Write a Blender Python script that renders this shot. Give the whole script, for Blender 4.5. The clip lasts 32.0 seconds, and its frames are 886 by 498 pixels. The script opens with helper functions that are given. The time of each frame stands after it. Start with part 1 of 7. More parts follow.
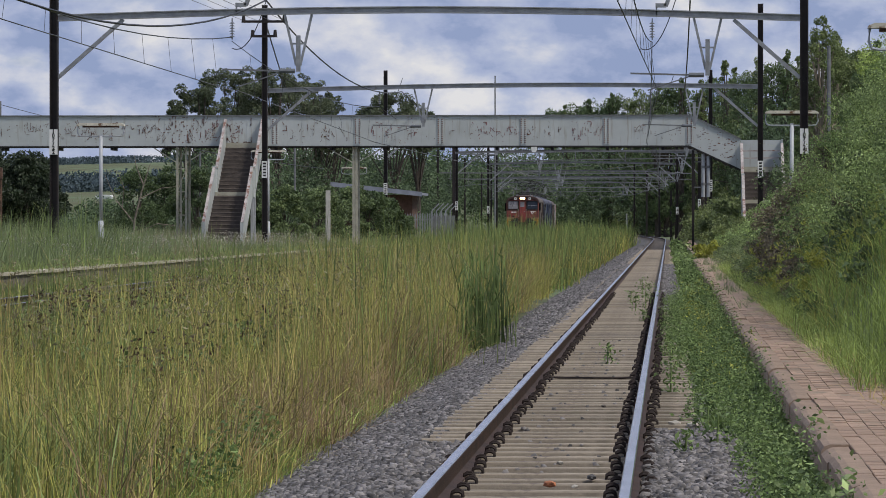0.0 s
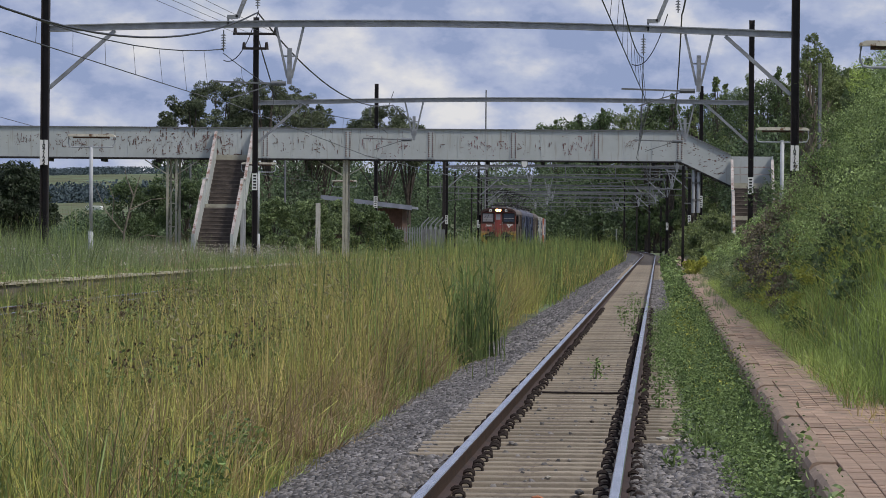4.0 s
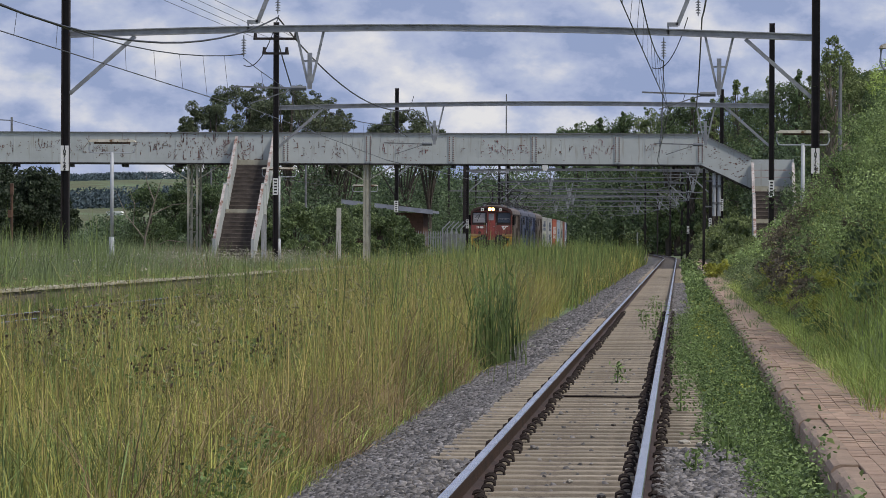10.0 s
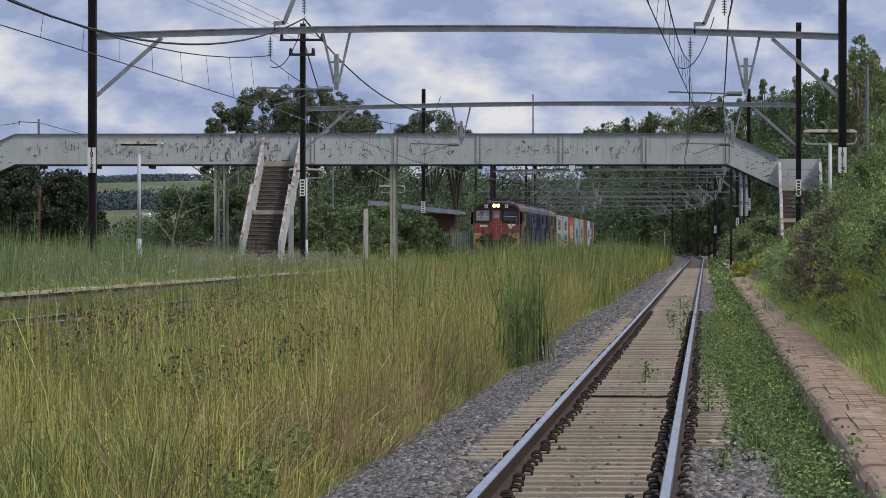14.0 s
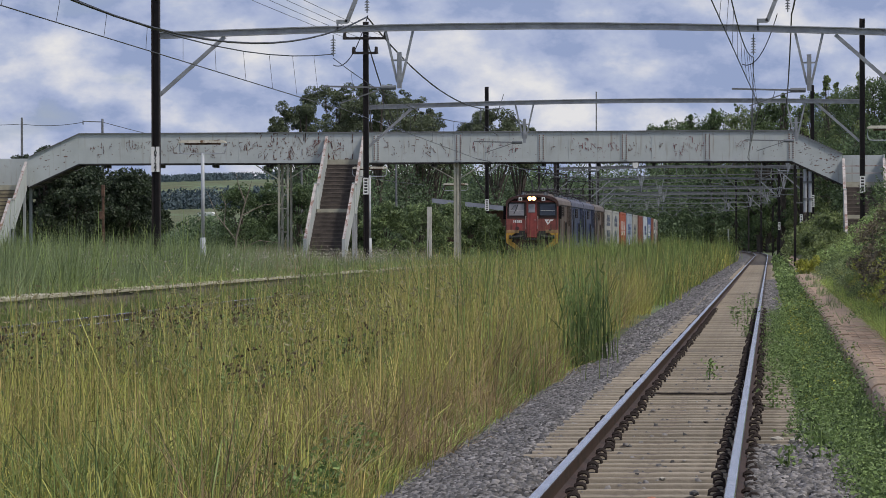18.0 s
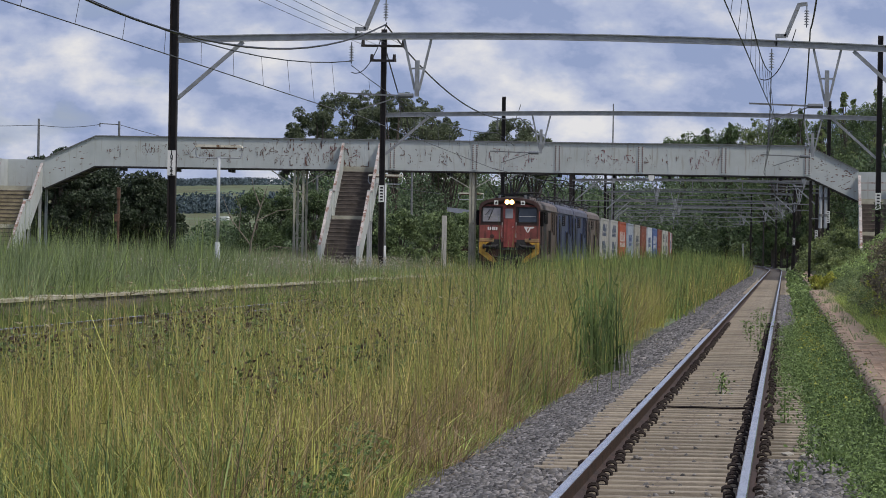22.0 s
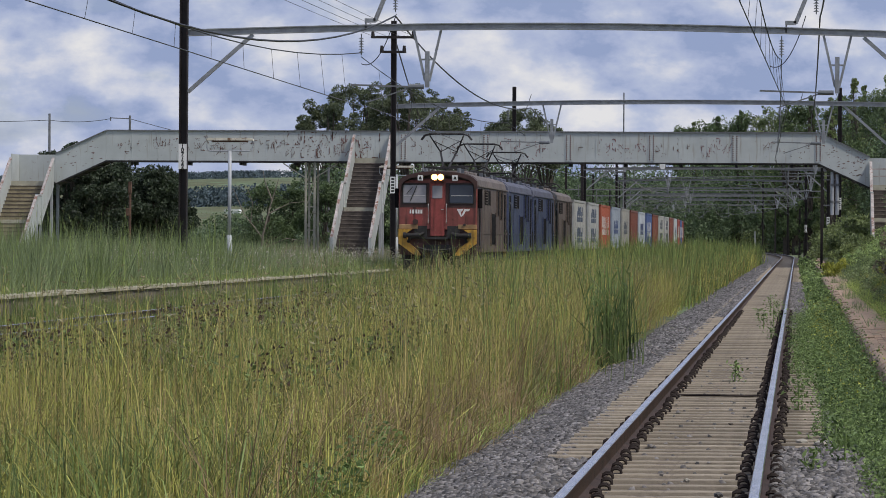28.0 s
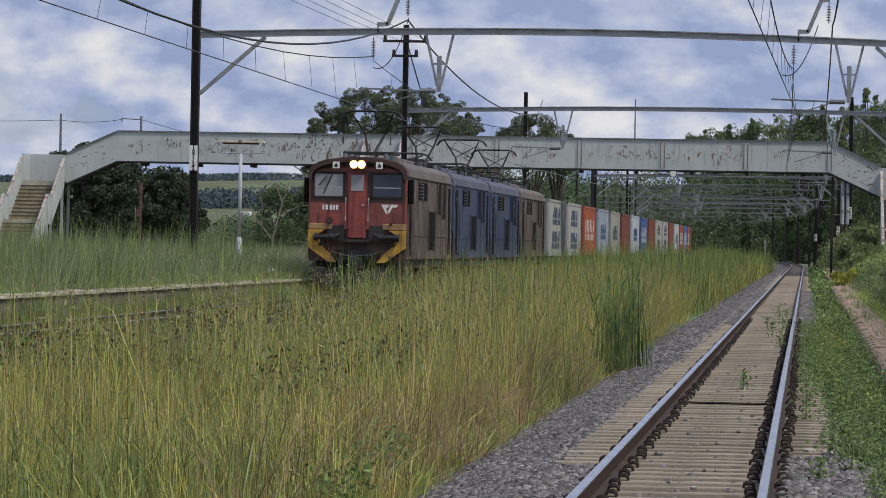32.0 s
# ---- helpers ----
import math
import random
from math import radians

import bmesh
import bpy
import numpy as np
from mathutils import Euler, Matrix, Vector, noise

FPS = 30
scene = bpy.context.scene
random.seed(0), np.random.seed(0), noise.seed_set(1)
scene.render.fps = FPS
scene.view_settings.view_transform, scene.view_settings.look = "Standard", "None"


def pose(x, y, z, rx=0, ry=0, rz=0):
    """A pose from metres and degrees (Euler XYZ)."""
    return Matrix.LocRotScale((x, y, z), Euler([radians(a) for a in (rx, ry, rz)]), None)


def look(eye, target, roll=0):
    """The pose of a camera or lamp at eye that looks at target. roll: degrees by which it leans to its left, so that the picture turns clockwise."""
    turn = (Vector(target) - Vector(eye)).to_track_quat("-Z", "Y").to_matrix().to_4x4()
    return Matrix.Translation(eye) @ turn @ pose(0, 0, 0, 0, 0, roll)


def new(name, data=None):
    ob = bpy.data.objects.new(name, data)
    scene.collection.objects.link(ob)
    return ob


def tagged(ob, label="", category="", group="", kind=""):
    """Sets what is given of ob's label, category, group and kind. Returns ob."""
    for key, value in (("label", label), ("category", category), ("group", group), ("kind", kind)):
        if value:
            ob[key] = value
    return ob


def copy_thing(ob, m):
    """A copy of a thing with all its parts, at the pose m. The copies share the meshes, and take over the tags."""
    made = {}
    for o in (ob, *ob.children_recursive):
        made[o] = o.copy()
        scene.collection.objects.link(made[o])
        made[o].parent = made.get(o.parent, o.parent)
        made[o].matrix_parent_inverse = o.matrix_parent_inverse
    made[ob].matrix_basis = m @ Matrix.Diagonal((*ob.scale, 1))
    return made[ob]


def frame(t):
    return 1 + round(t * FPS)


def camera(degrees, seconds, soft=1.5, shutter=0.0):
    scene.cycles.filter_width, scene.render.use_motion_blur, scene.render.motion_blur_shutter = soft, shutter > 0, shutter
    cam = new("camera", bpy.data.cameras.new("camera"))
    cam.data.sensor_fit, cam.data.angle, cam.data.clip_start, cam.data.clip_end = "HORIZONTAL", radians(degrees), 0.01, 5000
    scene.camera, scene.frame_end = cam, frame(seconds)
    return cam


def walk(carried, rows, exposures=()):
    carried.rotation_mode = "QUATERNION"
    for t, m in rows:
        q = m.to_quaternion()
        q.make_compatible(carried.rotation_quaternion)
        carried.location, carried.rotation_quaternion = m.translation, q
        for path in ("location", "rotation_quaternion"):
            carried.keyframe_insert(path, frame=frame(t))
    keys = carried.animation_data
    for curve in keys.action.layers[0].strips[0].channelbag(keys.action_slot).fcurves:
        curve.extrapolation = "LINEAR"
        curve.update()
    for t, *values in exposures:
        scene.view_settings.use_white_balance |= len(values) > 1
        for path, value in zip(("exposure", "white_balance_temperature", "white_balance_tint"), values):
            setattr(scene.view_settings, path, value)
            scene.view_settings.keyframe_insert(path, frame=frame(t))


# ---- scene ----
cam = camera(2 * math.degrees(math.atan(784 / 7500)), 32.0, soft=0.6)


def aim(yaw, pitch, roll):
    """Camera on the tripod point beside the near rail: degrees to the left, up, and of lean."""
    return (Matrix.Translation((0, 0, 1.5)) @ pose(0, 0, 0, 0, 0, yaw) @ pose(0, 0, 0, 90 + pitch)
            @ pose(0, 0, 0, 0, 0, roll))


walk(cam, [(t, aim(a, b, c)) for t, a, b, c in [
    (0, 3.0453, -0.3438, 0.000), (0.5, 3.0197, -0.4987, 0.204), (1, 3.0086, -0.5328, 0.187), (1.5, 3.0044, -0.5303, 0.143),
    (2, 2.9814, -0.4481, 0.292), (2.5, 2.9664, -0.3210, 0.191), (3, 2.9457, -0.2713, 0.314), (3.5, 2.9200, -0.2247, 0.412),
    (4, 2.9059, -0.1560, 0.493), (4.5, 2.8938, -0.0878, 0.744), (6.5, 2.9744, 0.0000, 0.433), (7, 3.0077, -0.0270, 0.438),
    (7.5, 3.0221, -0.0467, 0.444), (8, 3.0557, -0.0710, 0.420), (8.5, 3.0901, -0.0763, 0.519), (9, 3.1242, -0.1000, 0.466),
    (9.5, 3.1741, -0.1057, 0.173), (10, 3.1891, -0.1013, 0.277), (10.5, 3.2338, -0.0972, 0.309), (11, 3.2669, -0.0757, 0.193),
    (11.5, 3.2945, -0.0687, 0.099), (12, 3.3388, -0.0529, 0.208), (12.5, 3.3822, -0.0532, 0.163), (13, 3.4325, -0.0552, 0.090),
    (13.5, 3.4804, -0.0777, 0.029), (14, 3.5564, -0.0944, 0.065), (14.5, 3.6461, -0.1426, 0.107), (16.5, 4.0668, -0.2592, 0.139),
    (17, 4.1688, -0.2217, 0.071), (17.5, 4.3215, -0.1582, 0.123), (18, 4.4177, -0.1223, -0.156), (18.5, 4.5251, -0.0891, -0.402),
    (19, 4.5747, -0.0658, -0.335), (19.5, 4.5406, -0.0635, 0.117), (20, 4.5279, -0.0554, 0.213), (20.5, 4.5008, -0.0555, 0.878),
    (21, 4.5378, -0.0461, 0.738), (21.5, 4.5630, -0.0321, 0.810), (22, 4.6124, -0.0032, 0.947), (22.5, 4.6616, 0.0774, 0.757),
    (23, 4.7237, 0.1637, 0.879), (23.5, 4.7946, 0.2327, 0.850), (24, 4.8449, 0.3134, 0.598), (24.5, 4.8355, 0.3816, 0.787),
    (25, 4.8814, 0.4319, 0.815), (25.5, 4.8417, 0.1245, 0.344), (27.5, 4.8228, -0.0604, 0.283), (28, 4.7734, -0.1302, 0.342),
    (28.5, 4.6950, -0.1841, 0.889), (29, 4.6580, -0.1807, 0.785), (29.5, 4.6292, -0.1765, 0.573), (30, 4.6160, -0.1725, 0.930),
    (30.5, 4.6446, -0.1577, 0.915), (31, 4.6825, -0.1274, 0.681), (31.5, 4.7189, -0.1197, 0.931), (32, 4.9053, -0.0701, 1.029)]],
     [(0, -0.04), (1, 0.14), (2, 0.10), (3, -0.05), (5, -0.05), (8, 0.0), (32, 0.0)])

# ---- world and sun ----
SUN_EL, SUN_AZ = radians(52), radians(118)
world = bpy.data.worlds.new("sky")
scene.world = world
world.use_nodes = True
wn, wl = world.node_tree.nodes, world.node_tree.links
wn.clear()
w_out = wn.new("ShaderNodeOutputWorld")
w_bg = wn.new("ShaderNodeBackground")
w_sky = wn.new("ShaderNodeTexSky")
w_sky.sky_type, w_sky.sun_disc = "NISHITA", False
w_sky.sun_elevation, w_sky.sun_rotation = SUN_EL, SUN_AZ
w_sky.dust_density, w_sky.ozone_density = 0.6, 2.0
w_co = wn.new("ShaderNodeTexCoord")


def wmath(op, a, b=None, c=None):
    n = wn.new("ShaderNodeMath")
    n.operation = op
    for i, s in enumerate((a, b, c)):
        if s is None:
            continue
        if isinstance(s, (int, float)):
            n.inputs[i].default_value = s
        else:
            wl.new(s, n.inputs[i])
    return n.outputs[0]


def wnoise(scale, stretch, detail, rough=0.55, shift=0.0):
    m = wn.new("ShaderNodeMapping")
    m.inputs["Scale"].default_value = (1, 1, stretch)
    m.inputs["Location"].default_value = (shift, shift * 0.7, shift * 0.3)
    n = wn.new("ShaderNodeTexNoise")
    n.inputs["Scale"].default_value = scale
    n.inputs["Detail"].default_value = detail
    n.inputs["Roughness"].default_value = rough
    wl.new(w_co.outputs["Generated"], m.inputs["Vector"])
    wl.new(m.outputs[0], n.inputs["Vector"])
    return n.outputs["Fac"]


def wramp(fac, stops):
    n = wn.new("ShaderNodeValToRGB")
    el = n.color_ramp.elements
    while len(el) < len(stops):
        el.new(0.5)
    for e, (p, c) in zip(el, stops):
        e.position, e.color = p, (*c, 1)
    wl.new(fac, n.inputs[0])
    return n.outputs[0]


def wmix(fac, a, b):
    n = wn.new("ShaderNodeMix")
    n.data_type = "RGBA"
    if isinstance(fac, (int, float)):
        n.inputs[0].default_value = fac
    else:
        wl.new(fac, n.inputs[0])
    for i, s in ((6, a), (7, b)):
        if isinstance(s, tuple):
            n.inputs[i].default_value = (*s, 1)
        else:
            wl.new(s, n.inputs[i])
    return n.outputs[2]


# broken cloud: veils of grey-blue, puffed heads lit from above, clear sky between them
w_skydim = wn.new("ShaderNodeVectorMath")
w_skydim.operation = "SCALE"
w_skydim.inputs["Scale"].default_value = 0.085
wl.new(w_sky.outputs[0], w_skydim.inputs[0])
w_sep = wn.new("ShaderNodeSeparateXYZ")
wl.new(w_co.outputs["Generated"], w_sep.inputs[0])
w_flat = wmath("MAXIMUM", w_sep.outputs[1], 0.15)
w_u = wmath("DIVIDE", w_sep.outputs[0], w_flat)
w_v = wmath("DIVIDE", w_sep.outputs[2], w_flat)
veil = wnoise(15, 3.2, 6, 0.58, 1.7)
warp_u = wmath("MULTIPLY", wmath("SUBTRACT", wnoise(52, 1.2, 5, 0.6, 3.1), 0.5), 0.030)
warp_v = wmath("MULTIPLY", wmath("SUBTRACT", wnoise(60, 1.2, 5, 0.6, 6.4), 0.5), 0.022)
# bearing, height, half width and half height of the larger puffs, as slopes from the tripod
PUFFS = [(-0.048, 0.036, 0.0120, 0.0055, 0.95), (-0.173, 0.039, 0.0110, 0.0060, 0.7), (-0.136, 0.029, 0.0090, 0.0060, 0.5), (-0.040, 0.047, 0.0085, 0.0060, 0.7),
         (0.004, 0.051, 0.0095, 0.0085, 0.9), (-0.020, 0.031, 0.0120, 0.0040, 0.6), (-0.066, 0.042, 0.0080, 0.0040, 0.5), (-0.105, 0.040, 0.0110, 0.0050, 0.45),
         (0.028, 0.046, 0.0120, 0.0060, 0.7), (0.050, 0.042, 0.0100, 0.0060, 0.7)]
puffs, bellies = 0.0, 0.0
for pu, pv, ru, rv, amount in PUFFS:
    du = wmath("DIVIDE", wmath("SUBTRACT", wmath("ADD", w_u, warp_u), pu), ru)
    dv = wmath("DIVIDE", wmath("SUBTRACT", wmath("ADD", w_v, warp_v), pv), rv)
    d2 = wmath("ADD", wmath("MULTIPLY", du, du), wmath("MULTIPLY", dv, dv))
    head = wmath("MULTIPLY", wmath("POWER", 2.718, wmath("MULTIPLY", d2, -0.9)), amount)
    puffs = wmath("MAXIMUM", puffs, head)
    low = wmath("ADD", dv, 1.5)
    b2 = wmath("ADD", wmath("MULTIPLY", du, wmath("MULTIPLY", du, 0.5)), wmath("MULTIPLY", low, low))
    bellies = wmath("MAXIMUM", bellies, wmath("MULTIPLY", wmath("POWER", 2.718, wmath("MULTIPLY", b2, -0.8)), amount * 0.6))
# billows elsewhere: relief of a noise field seen against itself a little higher up
billow = wnoise(34, 1.7, 7, 0.56, 4.2)
w_lift = wn.new("ShaderNodeVectorMath")
w_lift.inputs[1].default_value = (0.004, 0, 0.008)
wl.new(w_co.outputs["Generated"], w_lift.inputs[0])
billow_up = wnoise(34, 1.7, 7, 0.56, 4.2)
up_map = billow_up.node.inputs["Vector"].links[0].from_node
wl.new(w_lift.outputs[0], up_map.inputs["Vector"])
relief = wmath("MULTIPLY", wmath("SUBTRACT", billow, billow_up), 1.15)
tone = wmath("ADD", wmath("ADD", wmath("MULTIPLY", veil, 0.60), wmath("MULTIPLY", billow, 0.28)), relief)
tone = wmath("ADD", wmath("ADD", tone, 0.055), wmath("SUBTRACT", wmath("MULTIPLY", puffs, 0.20), wmath("MULTIPLY", bellies, 0.07)))
cloud_col = wramp(tone, [(0.33, (0.29, 0.36, 0.56)), (0.44, (0.385, 0.445, 0.635)), (0.545, (0.455, 0.51, 0.67)), (0.64, (0.57, 0.60, 0.71)), (0.84, (0.76, 0.755, 0.77))])
gaps = wramp(wmath("ADD", wnoise(11, 3.0, 5, 0.55, 9.3), wmath("MULTIPLY", puffs, 0.3)), [(0.34, (1, 1, 1)), (0.47, (0, 0, 0))])
gap_f = wmath("MULTIPLY", gaps, 0.42)
wl.new(wmix(gap_f, cloud_col, w_skydim.outputs[0]), w_bg.inputs["Color"])
w_bg.inputs["Strength"].default_value = 1.0
wl.new(w_bg.outputs[0], w_out.inputs[0])

sun = new("sun", bpy.data.lights.new("sun", "SUN"))
sun.data.energy, sun.data.angle, sun.data.color = 2.6, radians(9), (1.0, 0.94, 0.85)
sun_dir = Vector((math.sin(SUN_AZ) * math.cos(SUN_EL), math.cos(SUN_AZ) * math.cos(SUN_EL), math.sin(SUN_EL)))
sun.matrix_world = look(sun_dir * 200, (0, 0, 0))


# ---- materials ----
def mat(name, col, rough=0.75, metal=0.0, var=0.25, scale=3.0, bump=0.25, bscale=40.0, col_b=None, spot=None, spot_at=0.62,
        spot_scale=2.5, spread=0.0, emit=None, island=False, soft_leaf=0.0, streak=None, streak_at=0.56):
    """Two scales of noise on a base colour, an optional patchy second colour (stains, rust), a fine bump,
    and an optional spread of brightness from object to object or from leaf to leaf."""
    m = bpy.data.materials.new(name)
    m.use_nodes = True
    nt = m.node_tree
    nd, lk = nt.nodes, nt.links
    bs = nd["Principled BSDF"]
    bs.inputs["Roughness"].default_value, bs.inputs["Metallic"].default_value = rough, metal
    co = nd.new("ShaderNodeTexCoord")

    def nz(sc, det=5, ro=0.6):
        n = nd.new("ShaderNodeTexNoise")
        n.inputs["Scale"].default_value, n.inputs["Detail"].default_value = sc, det
        n.inputs["Roughness"].default_value = ro
        lk.new(co.outputs["Object"], n.inputs["Vector"])
        return n.outputs["Fac"]

    def mix(fac, a, b, kind="MIX"):
        n = nd.new("ShaderNodeMix")
        n.data_type, n.blend_type = "RGBA", kind
        for i, s in ((0, fac), (6, a), (7, b)):
            if isinstance(s, (int, float)):
                n.inputs[i].default_value = s
            elif isinstance(s, tuple):
                n.inputs[i].default_value = (*s, 1)
            else:
                lk.new(s, n.inputs[i])
        return n.outputs[2]

    def ramp(fac, a, b):
        n = nd.new("ShaderNodeMapRange")
        n.inputs[1].default_value, n.inputs[2].default_value = a, b
        lk.new(fac, n.inputs[0])
        return n.outputs[0]

    dark = tuple(c * (1 - var) for c in (col_b or col))
    light = tuple(min(1, c * (1 + var)) for c in col)
    c = mix(ramp(nz(scale), 0.35, 0.65), dark, light)
    if spread or island:
        if island:
            r = nd.new("ShaderNodeNewGeometry").outputs["Random Per Island"]
        else:
            r = nd.new("ShaderNodeObjectInfo").outputs["Random"]
        if island:
            patch = nd.new("ShaderNodeMath")
            patch.operation = "MULTIPLY_ADD"
            lk.new(ramp(nz(scale, 3), 0.36, 0.64), patch.inputs[0])
            patch.inputs[1].default_value = 0.7
            part_r = nd.new("ShaderNodeMath")
            part_r.operation = "MULTIPLY"
            lk.new(r, part_r.inputs[0])
            part_r.inputs[1].default_value = 0.3
            lk.new(part_r.outputs[0], patch.inputs[2])
            c = mix(patch.outputs[0], dark, light)
        if spread:
            v = nd.new("ShaderNodeMapRange")
            v.inputs[3].default_value, v.inputs[4].default_value = 1 - spread, 1 + spread
            lk.new(r, v.inputs[0])
            h = nd.new("ShaderNodeHueSaturation")
            lk.new(v.outputs[0], h.inputs["Value"])
            lk.new(c, h.inputs["Color"])
            c = h.outputs[0]
    c = mix(ramp(nz(scale * 9, 3), 0.3, 0.7), c, mix(0.5, c, (1, 1, 1), "MULTIPLY"))
    if spot:
        c = mix(ramp(nz(spot_scale, 8, 0.72), spot_at, spot_at + 0.06), c, spot)
    if streak:
        mp = nd.new("ShaderNodeMapping")
        mp.inputs["Scale"].default_value = (5.0, 5.0, 0.45)
        lk.new(co.outputs["Object"], mp.inputs["Vector"])
        sn = nd.new("ShaderNodeTexNoise")
        sn.inputs["Scale"].default_value, sn.inputs["Detail"].default_value = 1.3, 6
        lk.new(mp.outputs[0], sn.inputs["Vector"])
        c = mix(ramp(sn.outputs["Fac"], streak_at, streak_at + 0.16), c, streak)
    lk.new(c, bs.inputs["Base Color"])
    if bump:
        b = nd.new("ShaderNodeBump")
        b.inputs["Strength"].default_value, b.inputs["Distance"].default_value = bump, 0.02
        lk.new(nz(bscale, 4), b.inputs["Height"])
        lk.new(b.outputs[0], bs.inputs["Normal"])
    if emit:
        bs.inputs["Emission Color"].default_value, bs.inputs["Emission Strength"].default_value = (*emit[:3], 1), emit[3]
    if soft_leaf:
        tr = nd.new("ShaderNodeBsdfTranslucent")
        lk.new(c, tr.inputs["Color"])
        ms = nd.new("ShaderNodeMixShader")
        ms.inputs[0].default_value = soft_leaf
        out = nd["Material Output"]
        lk.new(bs.outputs[0], ms.inputs[1])
        lk.new(tr.outputs[0], ms.inputs[2])
        lk.new(ms.outputs[0], out.inputs["Surface"])
    return m


def leafmat(name, a, b, rough=0.6, soft=0.3, scale=1.1, spread=0.28):
    return mat(name, a, rough, 0, 0.12, scale, 0, col_b=b, island=True, spread=spread, soft_leaf=soft)


M_EARTH = mat("earth", (0.10, 0.10, 0.04), 0.95, var=0.35, scale=0.35, bump=0.6, bscale=6, col_b=(0.06, 0.075, 0.022),
              spot=(0.125, 0.18, 0.085), spot_scale=0.03, spot_at=0.5)
M_BALLAST = mat("ballast", (0.095, 0.09, 0.087), 0.9, var=0.4, scale=6, bump=1.0, bscale=30)
M_STONE = mat("crushed_stone", (0.185, 0.173, 0.17), 0.85, var=0.3, scale=9, bump=0.3, col_b=(0.07, 0.065, 0.064), island=True, spread=0.5)
# dust colour lowered to paint in the shadow between the sleepers
M_BED = mat("dusty_bed", (0.08, 0.066, 0.055), 0.95, var=0.3, scale=2.5, bump=0.8, bscale=35)
M_SLEEPER = mat("sleeper_concrete", (0.275, 0.232, 0.178), 0.9, var=0.25, scale=5, bump=0.4, spot=(0.15, 0.12, 0.095), spot_at=0.56, spread=0.15)
M_RAIL = mat("rail_rust", (0.055, 0.032, 0.024), 0.7, 0.3, var=0.4, scale=4)
M_RAILTOP = mat("rail_polished", (0.62, 0.62, 0.66), 0.22, 1.0, var=0.12, scale=2, bump=0.05)
M_CLIP = mat("clip_rust", (0.022, 0.014, 0.012), 0.75, 0.3, var=0.3)
M_PAVER = mat("paver_brick", (0.34, 0.235, 0.17), 0.9, var=0.28, scale=3, bump=0.6, bscale=22, spot=(0.24, 0.19, 0.14), spot_at=0.52, spot_scale=1.2, spread=0.14)
M_PAVERFAR = mat("paver_brick_worn", (0.34, 0.235, 0.17), 0.9, var=0.28, scale=3, bump=0.6, bscale=22, spot=(0.24, 0.19, 0.14), spot_at=0.55, spread=0.12, island=True)


M_PEEL = mat("peeled_rail", (0.40, 0.36, 0.34), 0.75, 0, var=0.25, scale=3, spot=(0.20, 0.11, 0.08), spot_at=0.52)
M_COPING = mat("coping_concrete", (0.30, 0.215, 0.155), 0.9, var=0.2, scale=3, bump=0.4, spot=(0.22, 0.18, 0.13), spot_at=0.58, spread=0.07)
# concrete darkened so the face holds the shadow below the coping
M_PLATFORM = mat("platform_concrete", (0.17, 0.145, 0.11), 0.9, var=0.3, scale=1.0, bump=0.5)
M_BRIDGE = mat("bridge_paint", (0.455, 0.485, 0.475), 0.6, 0.0, var=0.08, scale=0.8, bump=0.1, spot=(0.23, 0.15, 0.12), spot_at=0.64, spot_scale=4.0, streak=(0.33, 0.31, 0.27), streak_at=0.58)
M_RUSTSTROKE = mat("scratched_rust", (0.15, 0.08, 0.065), 0.85, var=0.4, scale=5)
M_REDSTROKE = mat("faded_red_paint", (0.21, 0.09, 0.095), 0.8, var=0.4, scale=5)
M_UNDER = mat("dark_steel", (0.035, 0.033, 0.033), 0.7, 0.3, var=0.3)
M_TREAD = mat("stair_tread", (0.085, 0.07, 0.062), 0.85, var=0.35, scale=2)
M_TREAD_PALE = mat("stair_tread_dusty", (0.26, 0.225, 0.15), 0.85, var=0.25, scale=2)
M_MAST = mat("mast_steel", (0.018, 0.013, 0.012), 0.6, 0.2, var=0.4, scale=2, spot=(0.06, 0.025, 0.02), spot_at=0.62)
M_GALV = mat("galvanised", (0.31, 0.32, 0.33), 0.5, 0.55, var=0.18, scale=3, spot=(0.25, 0.24, 0.23), spot_at=0.6)
M_GALVDARK = mat("weathered_galvanised", (0.20, 0.205, 0.21), 0.6, 0.5, var=0.2, scale=3)
M_WIRE = mat("wire_dark", (0.03, 0.03, 0.034), 0.5, 0.6, var=0.2)
M_COPPER = mat("wire_grey", (0.11, 0.11, 0.12), 0.5, 0.6, var=0.2)
M_INSUL = mat("insulator_glass", (0.16, 0.17, 0.18), 0.25, 0.0, var=0.2)
M_WHITE = mat("sign_white", (0.72, 0.72, 0.70), 0.6, var=0.08, bump=0.05, spot=(0.4, 0.37, 0.33), spot_at=0.68)
M_BLACK = mat("sign_black", (0.015, 0.015, 0.015), 0.6, var=0.2, bump=0)
M_LAMPWHITE = mat("lamp_shade", (0.62, 0.58, 0.48), 0.6, var=0.2, scale=2, spot=(0.18, 0.10, 0.05), spot_at=0.55)
M_LAMPRUST = mat("lamp_gear_rust", (0.10, 0.055, 0.035), 0.8, var=0.4)
M_PIER = mat("pier_paint", (0.40, 0.385, 0.31), 0.65, 0.1, var=0.2, scale=2, spot=(0.2, 0.14, 0.1), spot_at=0.62)
M_POLE = mat("pole_paint", (0.42, 0.44, 0.47), 0.55, 0.1, var=0.12, scale=2)
M_BARK = mat("bark", (0.20, 0.17, 0.135), 0.9, var=0.35, scale=3, bump=0.6)
M_GUM = leafmat("gum_leaves", (0.16, 0.19, 0.105), (0.05, 0.066, 0.034))
M_WOOD = leafmat("wood_leaves", (0.15, 0.21, 0.085), (0.045, 0.072, 0.03), scale=0.35)
